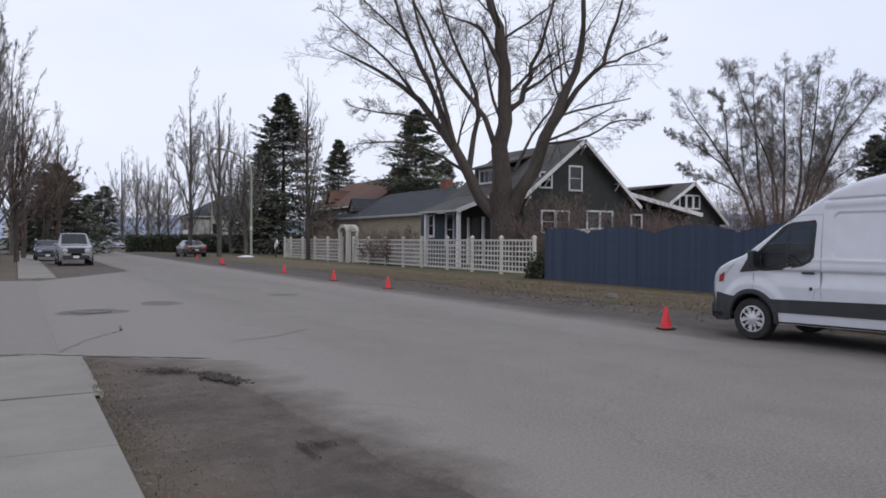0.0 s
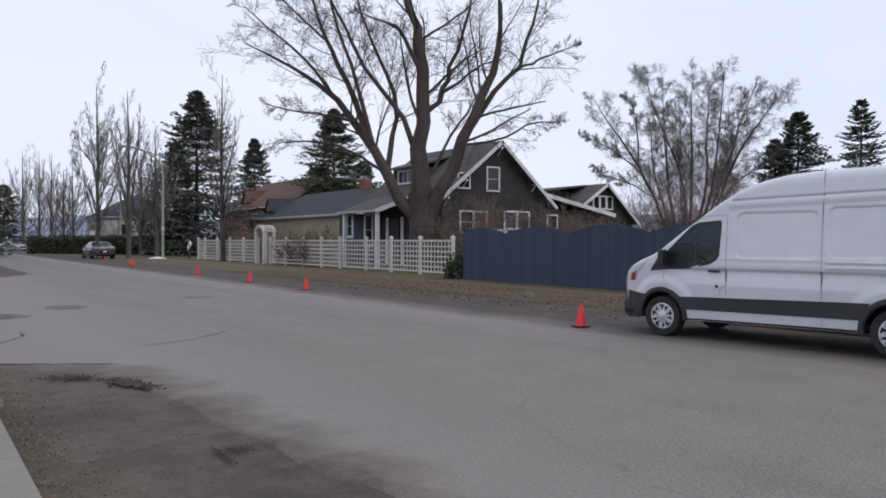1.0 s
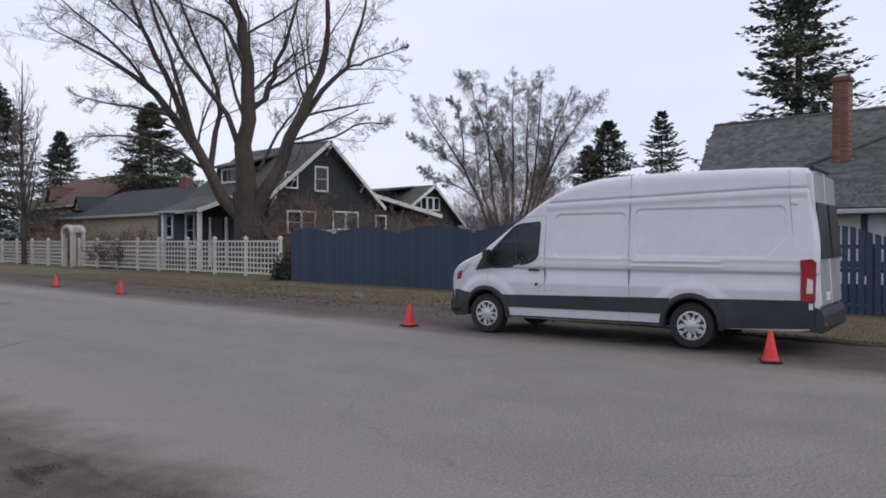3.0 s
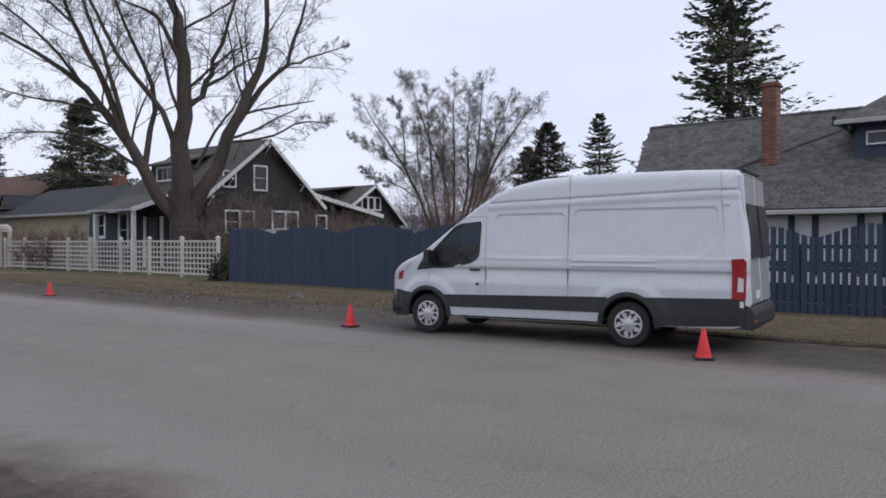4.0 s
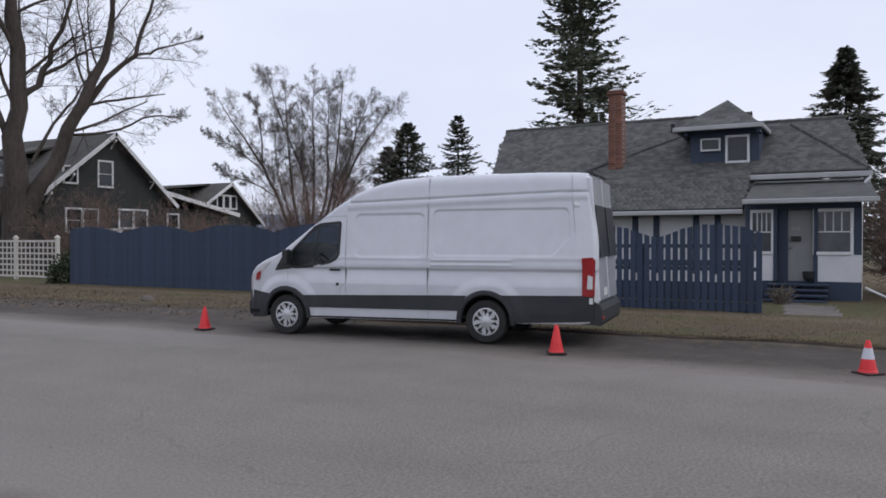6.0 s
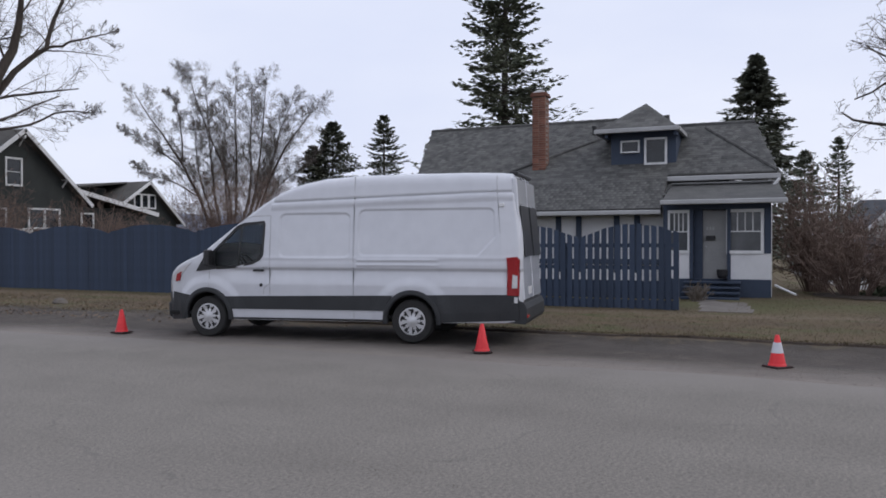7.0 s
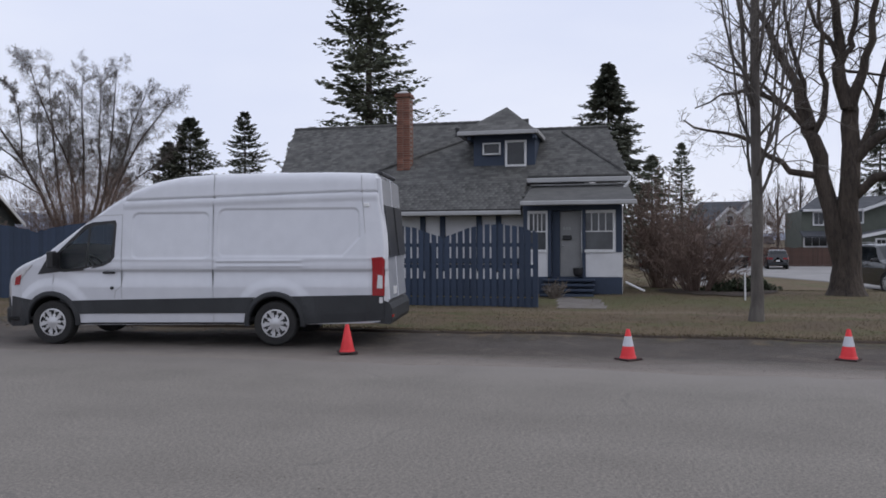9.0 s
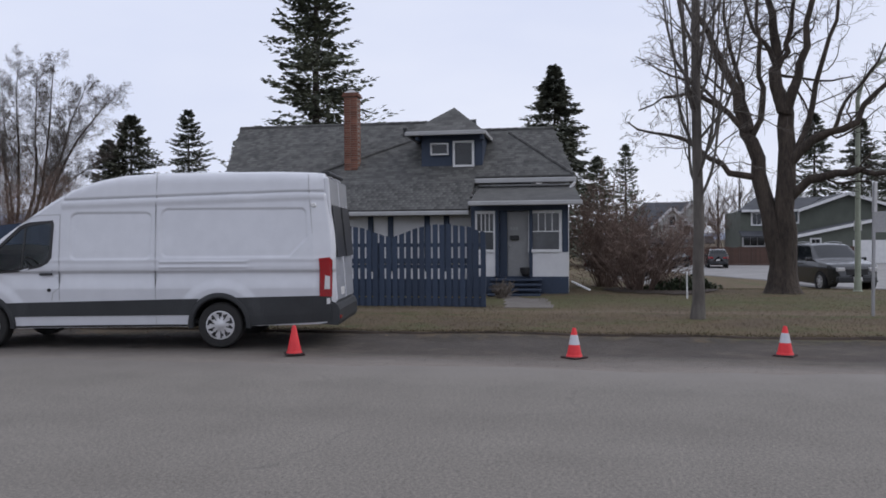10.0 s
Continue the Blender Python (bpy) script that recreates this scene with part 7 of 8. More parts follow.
twig_shrub("bare_shrub", pose(25.3, -1.9, 0), "large leafless brown shrub beside the bungalow porch", 2.8, 2.3, 60, 61, M_TWIG3, 8)
twig_shrub("bare_shrub", pose(27.6, -1.0, 0), "leafless reddish shrub behind the porch", 3.9, 1.5, 52, 62, M_TWIG3, 8)
for y, sd in ((45.2, 63), (47.0, 263), (48.8, 363)):
    twig_shrub("bare_shrub", pose(21.1, y, 0), "brown bushy climber sprawling over the lattice fence", 2.15, 1.3, 46, sd, M_TWIG3, 7)
twig_shrub("bare_shrub", pose(24.8, 33.5, 0), "leafless reddish garden shrub before the green house", 4.6, 3.0, 52, 64, M_TWIG3, 7)
twig_shrub("bare_shrub", pose(29.6, 32.0, 0), "leafless reddish garden shrub before the green house", 4.2, 2.8, 48, 65, M_TWIG3, 7)
twig_shrub("bare_shrub", pose(35.0, 35.5, 0), "leafless rusty shrub by the rear house", 3.4, 2.2, 36, 66, M_TWIG3, 7)
for az, d, h, sp, sd in ((0.0, 62, 9.0, 3.0, 67), (-2.4, 55, 9.0, 3.0, 68), (1.6, 86, 9.5, 3.6, 69), (0.4, 72, 13.5, 3.4, 167), (2.4, 84, 12.5, 3.2, 168)):
    upright_tree(pose(*polar(az, d), 0), "small leafless reddish tree beside the far sidewalk", h, sp, sd, 0.16, 13, G, M_TWIG3, M_BARK1, 0.24, 5, sd < 68)
for az, d, h, w, sd in ((14.6, 110, 8.5, 4.5, 71), (12.0, 118, 8.0, 5.0, 171), (9.8, 125, 8.0, 5.0, 172), (16.4, 100, 5.0, 3.5, 173), (3.4, 150, 8.0, 5.0, 174), (8.4, 150, 10.5, 5.0, 72), (7.0, 165, 10.0, 5.0, 73), (19.3, 78, 3.0, 2.2, 74), (21.5, 62, 3.4, 2.4, 75), (48.9, 66, 7.0, 5.0, 76), (52.0, 66, 8.2, 4.6, 77), (54.6, 66, 7.4, 4.4, 181), (50.4, 64, 7.2, 4.0, 182), (46.0, 56, 3.0, 3.0, 78), (23.9, 56, 2.4, 1.8, 178), (20.6, 66, 2.6, 1.8, 179), (25.6, 52, 2.6, 1.6, 180), (98.6, 96, 7.5, 4.5, 175), (100.2, 102, 8.5, 5.0, 176), (96.9, 104, 7.0, 4.5, 177)):
    twig_shrub("bare_shrub", pose(*polar(az, d), 0), "dense leafless brown thicket in a garden", h, w, 44 if d < 70 else 28, sd, M_TWIG3 if az > 16 else M_TWIG1, 8 if d < 70 else 6)
twig_shrub("dry_plant", pose(21.6, 2.05, 0), "small dry tuft of pale stems beside the steps", 0.55, 0.45, 40, 79, M_TWIG2, 3)

# the near street tree and the gnarled old tree at the corner
rt = random.Random(4)
near = [([(0, 0, -0.1), (0.0, 0, 0.4), (-0.02, 0, 3), (-0.05, 0.05, 7), (0, 0.1, 13)], [0.17, 0.112, 0.096, 0.078, 0.028])]
for k in range(15):
    a = k * 2.4 + rt.uniform(-.4, .4)
    z0 = 2.3 + 0.25 * k
    s = rt.uniform(0.5, 1.25)
    near.append(([(0, 0, z0), (0.55 * s * math.cos(a), 0.55 * s * math.sin(a), z0 + 0.7), (0.8 * s * math.cos(a), 0.8 * s * math.sin(a), z0 + 2.2), (s * math.cos(a), s * math.sin(a), z0 + rt.uniform(3.2, 5.5))], [0.034, 0.027, 0.017, 0.007]))
bare_tree("street_tree", view_frame(16.15, -2.34), "slim leafless street tree with upswept branches on the lawn", near,
          [(7, 0.15, 1.0, 36, 0.38, -0.02, 0.2, 7, 0.5, 0.007), (6, 0.12, 1.0, 46, 0.42, -0.05, 0.28, 5, 0.6, 0.005), (4, 0.1, 1.0, 50, 0.45, -0.04, 0.3, 4, 0.7, 0.004)], 81, M_BARK2, M_TWIG4, skip=1)
old = [([(-0.12, 0, -0.15), (-0.12, 0, 0.25), (-0.12, 0, 0.9), (-0.1, 0, 1.6)], [0.7, 0.44, 0.36, 0.36]),
       limb([(-0.2, 0.9), (-0.4, 1.7), (-0.6, 2.5), (-0.77, 3.45), (-0.9, 4.3), (-1.05, 4.95), (-1.25, 5.4)], 0.27, 0.16),
       limb([(-0.05, 1.1), (0.0, 2.5), (-0.03, 3.6), (-0.05, 4.9), (-0.1, 5.5), (-0.2, 5.9)], 0.30, 0.18, 0.2),
       limb([(-1.05, 4.75), (-1.3, 5.3), (-1.47, 6.15), (-1.83, 7.05), (-2.2, 7.7), (-2.5, 8.3), (-2.7, 10)], 0.17, 0.05, 0.3),
       limb([(-1.1, 4.7), (-1.57, 5.3), (-2.1, 5.8), (-2.75, 5.9), (-3.4, 5.85), (-4.1, 5.5)], 0.11, 0.025, -0.5),
       limb([(-0.95, 4.8), (-1.2, 5.75), (-1.3, 6.4), (-1.55, 7.2), (-1.75, 8.1), (-1.8, 9.8)], 0.09, 0.03, 0.6),
       limb([(-0.95, 4.6), (-0.5, 5.4), (-0.75, 6.0), (-0.67, 6.75), (-0.85, 7.6), (-0.7, 8.6), (-0.8, 10)], 0.10, 0.03, -0.5),
       limb([(-0.07, 5.25), (-0.28, 5.95), (-0.32, 6.6), (-0.25, 7.1), (-0.4, 7.95), (-0.55, 8.6), (-0.6, 10.3)], 0.21, 0.06, 0.3),
       limb([(-0.05, 5.2), (0.12, 5.85), (0.24, 6.2), (0.36, 6.55), (0.53, 7.3), (0.7, 8.4), (0.8, 10.3)], 0.17, 0.05, -0.3),
       limb([(-0.27, 6.5), (0.02, 7.3), (0.19, 8.4), (0.2, 10)], 0.10, 0.03, 0.4),
       limb([(-0.3, 6.6), (-0.6, 7.3), (-1.1, 7.9), (-1.2, 9.6)], 0.08, 0.03, -0.4),
       limb([(0.08, 3.9), (0.53, 4.7), (0.74, 5.6), (0.95, 6.7), (1.2, 7.75), (1.4, 8.4), (1.6, 10)], 0.10, 0.03, 0.5),
       limb([(0.08, 3.8), (0.53, 4.4), (1.2, 4.65), (1.7, 4.8), (2.1, 5.55), (2.5, 5.9), (3.6, 6.6)], 0.16, 0.03, -0.4),
       limb([(0.08, 2.8), (0.6, 3.3), (1.2, 3.46), (1.85, 3.44), (2.4, 3.3), (3.6, 3.7)], 0.16, 0.04, -0.6),
       limb([(-0.8, 3.4), (-1.3, 3.5), (-1.8, 3.6), (-2.2, 4.2), (-2.6, 4.5), (-3.35, 4.8), (-4.1, 4.85), (-4.45, 5.2)], 0.11, 0.022, -0.5),
       limb([(1.2, 4.65), (1.5, 5.5), (2.1, 6.1), (2.6, 7.2)], 0.06, 0.022, 0.4),
       limb([(-1.6, 5.3), (-2.4, 6.3), (-3.2, 6.6), (-4.0, 7.1)], 0.06, 0.02, 0.6)]
bare_tree("corner_tree", view_frame(23.9, -5.95), "gnarled leafless old tree with a forked trunk on the corner lawn", old,
          [(8, 0.25, 1.0, 58, 0.40, 0.07, 0.28, 8, 0.30, 0.012), (6, 0.12, 1.0, 54, 0.46, 0.04, 0.32, 6, 0.45, 0.007), (4, 0.12, 1.0, 54, 0.5, 0.03, 0.32, 4, 0.55, 0.0045), (3, 0.15, 1.0, 52, 0.5, 0.02, 0.25, 3, 0.7, 0.0035)], 91, M_BARK3, M_TWIG1, skip=3, crook=0.6)
for az, d, h, sp, sd in ((80.5, 95, 13.5, 4, 93), (87.0, 110, 16, 5, 94), (99.6, 130, 12, 5, 95), (101.0, 125, 14, 6, 96), (103.5, 135, 13, 6, 97), (98.3, 150, 11, 5, 98)):
    upright_tree(pose(*polar(az, d), 0), "leafless tree far behind the houses", h, sp, sd, 0.2, 11, "", M_TWIG5, M_BARK1, 0.1, 4)

# evergreens: bearing, distance, height, half width
for az, d, h, half, sd, mat, opn, lab, br, per, dr, size in (
        (71.2, 44, 19.5, 3.5, 101, M_FIR, 0.95, "tall ragged evergreen fir behind the bungalow", 190, 42, 0.12, 0.66),
        (88.4, 52, 13.0, 3.1, 102, M_SPRUCE, 0.6, "dark drooping spruce behind the bungalow", 200, 46, 0.4, 0.6),
        (58.7, 75, 12.9, 3.7, 103, M_SPRUCE, 0.2, "dark dense spruce in a distant garden", 230, 34, 0.2, 0.55),
        (57.3, 76, 10.8, 2.6, 104, M_SPRUCE, 0.2, "dark dense spruce in a distant garden", 180, 28, 0.2, 0.5),
        (62.4, 75, 13.6, 3.0, 105, M_SPRUCE, 0.5, "slim dark spruce in a distant garden", 170, 32, 0.2, 0.5),
        (65.6, 80, 11.5, 2.1, 106, M_FIR, 0.8, "ragged evergreen behind the bungalow roof", 120, 20, 0.2, 0.5),
        (26.5, 100, 18.2, 6.0, 107, M_FIR, 0.4, "dark spreading spruce behind the cream house", 250, 44, 0.3, 0.8),
        (28.6, 105, 12.2, 4.6, 108, M_FIR, 0.4, "dark spreading spruce behind the cream house", 170, 30, 0.3, 0.7),
        (17.0, 88, 17.6, 5.2, 109, M_SPRUCE, 0.4, "tall dark spruce beside the street", 250, 40, 0.25, 0.7),
        (15.6, 92, 12.5, 3.4, 110, M_SPRUCE, 0.4, "dark spruce beside the street", 190, 30, 0.25, 0.7),
        (20.9, 142, 19.5, 4.6, 111, M_SPRUCE, 0.2, "dark rounded spruce behind the red roof", 200, 30, 0.2, 0.9),
        (2.2, 92, 9.5, 4.4, 112, M_SPRUCE, 0.2, "dark low evergreen beside the sidewalk", 200, 34, 0.25, 0.8),
        (5.2, 170, 12.0, 4.0, 113, M_SPRUCE, 0.2, "dark evergreen far down the street", 140, 22, 0.2, 1.0),
        (4.2, 205, 12.0, 5.0, 114, M_SPRUCE, 0.2, "dark evergreen far down the street", 140, 22, 0.2, 1.1),
        (93.4, 90, 12.2, 2.4, 115, M_FIR, 1.0, "thin open fir behind the far houses", 110, 22, 0.15, 0.6),
        (91.4, 85, 10.4, 2.6, 116, M_FIR, 0.6, "dull evergreen behind the shrub", 150, 26, 0.2, 0.6),
        (105.6, 125, 19.5, 4.4, 117, M_SPRUCE, 0.7, "dark spruce behind the green house", 170, 28, 0.35, 0.9),
        (108.3, 125, 18.5, 4.0, 118, M_SPRUCE, 0.7, "dark spruce behind the green house", 170, 28, 0.35, 0.9),
        (110.3, 120, 17, 5, 119, M_SPRUCE, 0.7, "dark spruce behind the green house", 170, 28, 0.35, 0.9)):
    conifer(pose(*polar(az, d), 0, 0, 0, sd * 40), lab, h, half, sd, mat, br, per, 0.08 if opn < 0.9 else 0.2, dr, size, opn)


def leafy_shrub(m, label, w, h, n, seed, mat=M_EVERGREEN, d=None):
    rng = np.random.default_rng(seed)
    a = rng.normal(size=(n, 3))
    a /= np.linalg.norm(a, axis=1, keepdims=True)
    a[:, 2] = np.abs(a[:, 2])
    r = rng.uniform(0.55, 1.0, n)[:, None]
    lump = 1 + 0.25 * np.sin(a[:, :1] * 5 + seed) * np.cos(a[:, 1:2] * 6)
    c = a * r * lump * np.array([[w, d or w, h]])
    v, f = sprays(rng, c, a + 0.6 * rng.normal(size=(n, 3)), 0.16, 0.04, 0.1)
    t = thing("evergreen_shrub", m, label, "shrub")
    P = np.zeros((14, 3, 3))
    k = rng.integers(0, n, 14)
    P[:, 1], P[:, 2] = c[k] * 0.4, c[k] * 0.85
    part("stems", mesh_of("stems", [(P, np.tile([[0.02, 0.015, 0.008]], (14, 1)), 4)], M_BARK1), M_BARK1, t)
    me = big_mesh("foliage", v, f)
    me.materials.append(mat)
    part("foliage", me, mat, t, "small dark green leaves")
    return t


leafy_shrub(pose(19.9, 27.6, 0), "dark evergreen bush where the two fences meet", 0.75, 1.15, 2600, 1)
leafy_shrub(pose(27.0, -3.6, lie(27, -3.6)), "low dark juniper on the corner lawn", 0.85, 0.36, 2200, 2)
leafy_shrub(pose(25.4, -3.0, 0), "low dark juniper on the corner lawn", 0.8, 0.3, 1500, 3)
# clipped hedge far along the street
rng_h = np.random.default_rng(17)
hn = 26000
hc = np.stack([rng_h.uniform(-0.7, 0.7, hn), rng_h.uniform(-15, 15, hn), rng_h.uniform(0.05, 2.1, hn) + 0.08 * np.sin(np.linspace(0, 90, hn))], 1)
hv, hf = sprays(rng_h, hc, rng_h.normal(size=(hn, 3)), 0.35, 0.09, 0.1)
hme = big_mesh("foliage", hv, hf)
hme.materials.append(M_EVERGREEN)
hedge = thing("hedge", pose(22, 94, 0, 0, 0, 40.5), "long dark clipped evergreen hedge beside the far pavement", "hedge")
part("foliage", hme, M_EVERGREEN, hedge)
part("core", Mesh().box((0, 0, 1.0), (0.9, 29, 1.9), 0.2), M_BARK1, hedge, "dark inner branches")

# ---- parked vehicles ----
P_SILVER, P_BLACK, P_WHITE = paint("silver_car_paint", (0.26, 0.27, 0.285)), paint("black_car_paint", (0.012, 0.012, 0.014)), paint("white_car_paint", (0.62, 0.63, 0.65))
P_GREY, P_MAROON, P_NAVY = paint("dark_grey_car_paint", (0.014, 0.016, 0.018)), paint("maroon_car_paint", (0.12, 0.012, 0.018)), paint("dark_blue_car_paint", (0.02, 0.024, 0.04))
plain_car("pickup_truck", pose(3.15, 54.6, 0, 0, 0, 180), P_SILVER, "silver pickup truck facing down the street on the verge", "pickup", "pickup", long=5.4, tall=1.95, wide=2.0)
plain_car("coupe", pose(14.1, 74.6, 0, 0, 0, 2), P_BLACK, "black coupe parked on the verge, seen from behind", "car", "sedan", long=4.7, tall=1.5, wide=1.95)
plain_car("sedan", pose(2.0, 66, 0, 0, 0, 180), P_NAVY, "dark car parked behind the pickup", "car", "sedan", long=4.6, tall=1.5)
plain_car("sedan", pose(13.2, 132, 0, 0, 0, 205), P_SILVER, "silver sedan parked far down the street", "car", "sedan", long=4.8, tall=1.5)
plain_car("suv", pose(-0.5, 96, 0, 0, 0, 92), P_WHITE, "white car standing across the lane", "car", "suv", long=4.9, tall=1.75)
plain_car("suv", pose(31.5, -9.2, lie(31.5, -9.2) + 0.05, 0, 0, 99), P_GREY, "dark grey compact utility vehicle parked beside the corner lawn", "car", "suv", long=4.55, tall=1.68, wide=1.85)
plain_car("sedan", pose(74.5, -8.6, -1.0, 0, 0, 62), P_BLACK, "black sedan parked before the wooden fence", "car", "sedan", long=4.7, tall=1.45)
plain_car("suv", pose(74.2, -12.4, -1.0, 0, 0, -96), P_BLACK, "dark utility vehicle parked before the wooden fence", "car", "suv", long=4.6, tall=1.7)
plain_car("sedan", pose(76.0, -6.6, -1.0, 0, 0, 70), P_MAROON, "maroon car parked before the wooden fence", "car", "sedan", long=4.5, tall=1.45)
plain_car("sedan", pose(53, -2.8, lie(53, -2.8) + 0.05, 0, 0, 172), P_BLACK, "black car half hidden behind the brown shrub", "car", "sedan", long=4.6, tall=1.4)

# ---- street furniture ----


def street_lamp(m, label, h, reach, pole_r=0.09):
    t = thing("street_lamp", m, label, "street lamp", "street lamps")
    part("base", Mesh().lathe([(pole_r * 1.6, -0.02), (pole_r * 1.6, 0.04), (pole_r * 1.2, 0.07), (pole_r * 1.15, 0.35), (pole_r, 0.4)], 14), M_LAMPPOST, t, "flanged base")
    pts = [(0, 0, 0.3), (0, 0, h * 0.4), (0, 0, h * 0.78)] + [(-reach * (1 - math.cos(a)), 0, h * 0.78 + h * 0.22 * math.sin(a)) for a in (0.3, 0.6, 0.9, 1.2, 1.45)]
    part("pole", Mesh().tube(pts, [pole_r, pole_r * 0.85, pole_r * 0.7] + [pole_r * 0.68] * 5, 10), M_LAMPPOST, t, "pale green curved pole", smooth=True)
    e = pts[-1]
    head = part("lamp_head", Mesh().box((e[0] - 0.3, 0, e[2] - 0.02), (0.7, 0.26, 0.14), 0.05), M_LAMPPOST, t)
    part("lens", Mesh().box((e[0] - 0.35, 0, e[2] - 0.1), (0.42, 0.18, 0.05), 0.02), M_LENS, head, "pale lamp lens")
    part("notice", Mesh().box((0, -0.1, h * 0.27), (0.22, 0.02, 0.3), 0.004), M_PLATE, t, "small white plate")
    return t


street_lamp(pose(19.2, 72.8, 0, 0, 0, -10), "pale green curved street lamp on the grass verge", 10.0, 3.4, 0.13)
street_lamp(pose(24.0, 112, 0, 0, 0, -10), "pale green curved street lamp farther along", 9.6, 3.0, 0.13)
street_lamp(pose(25.2, -8.25, 0, 0, 0, 72), "pale green street lamp at the corner", 7.4, 2.6, 0.09)

s = thing("sign_post", pose(17.15, -5.9, 0, 0, -1.5, 0), "grey steel sign post with its plate edge-on", "sign post")
part("post", Mesh().box((0, 0, 1.35), (0.055, 0.055, 2.8), 0.006), M_STEEL, s)
part("plate", Mesh().box((-0.03, 0.0, 2.45), (0.16, 0.012, 0.6), 0.004, pose(0, 0, 0, 0, 0, 14)), M_PLATE, s, "pale sign plate")
part("plate", Mesh().box((-0.0, -0.12, 1.95), (0.02, 0.28, 0.42), 0.004), M_STEEL, s, "grey back of a small sign")
for x, y, hh in ((21.5, -2.85, 0.72), (30.2, -3.6, 0.5)):
    solid("marker_stake", Mesh().box((0, 0, hh / 2 - 0.03), (0.045, 0.03, hh), 0.006), M_TRIM, pose(x, y, lie(x, y) + 0.02, 0, 2, 20), "thin white wooden marker stake in the lawn", "stake", "marker stakes")
st = thing("information_stand", pose(20.6, 69.5, 0), "small dark lectern sign with a slanted white panel", "sign")
part("leg", Mesh().box((0, 0, 0.5), (0.1, 0.3, 1.0), 0.01), M_BLACK, st)
part("panel", Mesh().box((0, 0, 1.18), (0.12, 0.9, 0.5), 0.02, pose(0, 0, 0, -38, 0, 0)), M_TRIM, st, "slanted white panel")
sg = thing("sign_board", pose(18.5, 100, 0), "small white sign board on posts beside the hedge", "sign")
part("board", Mesh().box((0, 0, 2.3), (1.1, 0.06, 0.9), 0.01), M_TRIM, sg)
for xx in (-0.45, 0.45):
    part("post", Mesh().box((xx, 0.04, 1.1), (0.08, 0.08, 2.2), 0.005), M_STEEL, sg)
solid("utility_cabinet", Mesh().box((0, 0, 0.75), (2.0, 1.2, 1.5), 0.06), M_GREYWALL, pose(16.2, 112, 0), "pale metal utility cabinet on the verge", "cabinet", smooth=True)
for x, y, w, sd in ((18.4, 71.5, 0.9, 1), (14.6, 118, 1.5, 2)):
    snow = Mesh()
    pr = [(w * (1 - k / 6) * (1 + 0.1 * math.sin(k * sd)), 0.22 * math.sin(k / 6 * 1.57) - 0.02) for k in range(6)] + [(0.01, 0.22)]
    solid("snow_patch", snow.lathe(pr, 16), M_SNOW, pose(x, y, 0), "small melting patch of old snow", "snow", smooth=True)
pil = thing("garden_bench", pose(26.2, 33.6, 0), "white curved garden bench top behind the navy fence", "bench")
part("seat", Mesh().box((0, 0, 0.45), (2.4, 0.5, 0.06), 0.02), M_TRIM, pil)
part("backrest", Mesh().box((0, 0.25, 1.45), (2.6, 0.06, 1.7), 0.03), M_TRIM, pil)
for xx in (-1.1, 1.1):
    part("leg", Mesh().box((xx, 0.1, 0.3), (0.08, 0.5, 0.6), 0.01), M_TRIM, pil)

# hills at the horizon, their haze painted into the pale blue colour
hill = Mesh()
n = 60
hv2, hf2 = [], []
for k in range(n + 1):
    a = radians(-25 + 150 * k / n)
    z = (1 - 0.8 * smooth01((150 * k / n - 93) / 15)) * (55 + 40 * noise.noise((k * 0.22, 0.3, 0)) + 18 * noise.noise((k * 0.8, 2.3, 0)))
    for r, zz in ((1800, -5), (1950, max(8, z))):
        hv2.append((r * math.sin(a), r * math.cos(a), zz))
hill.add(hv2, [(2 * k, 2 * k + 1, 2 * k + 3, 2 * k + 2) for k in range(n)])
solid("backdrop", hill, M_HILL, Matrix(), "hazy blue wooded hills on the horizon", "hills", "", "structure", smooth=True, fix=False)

# ---- ground details: sidewalk slabs, path, patches, leaves, grass ----
walk_near = thing("sidewalk", Matrix(), "pale worn concrete sidewalk slabs", "sidewalk", "", "structure")
for x0, x1, ys in ((-0.95, 0.70, (-3.1, -1.5, 0.1, 1.7, 3.3, 4.9, 6.55, 8.82)), (0.05, 1.45, tuple(35.6 + 1.6 * k for k in range(60)))):
    for a, b in zip(ys, ys[1:]):
        part("slab", Mesh().box(((x0 + x1) / 2, (a + b) / 2, 0.0), (x1 - x0, b - a - 0.014, 0.06), 0.008), M_CONC, walk_near, m=pose(0, 0, 0.002 * math.sin(7 * a)))
path = thing("garden_path", pose(0, 0, 0), "short concrete path from the porch steps", "path", "", "structure")
for k in range(4):
    part("slab", Mesh().box((21.8 - 0.95 * k, 1.45 - 0.1 * k, 0.02), (0.93, 1.15, 0.05), 0.008), M_PATH, path)


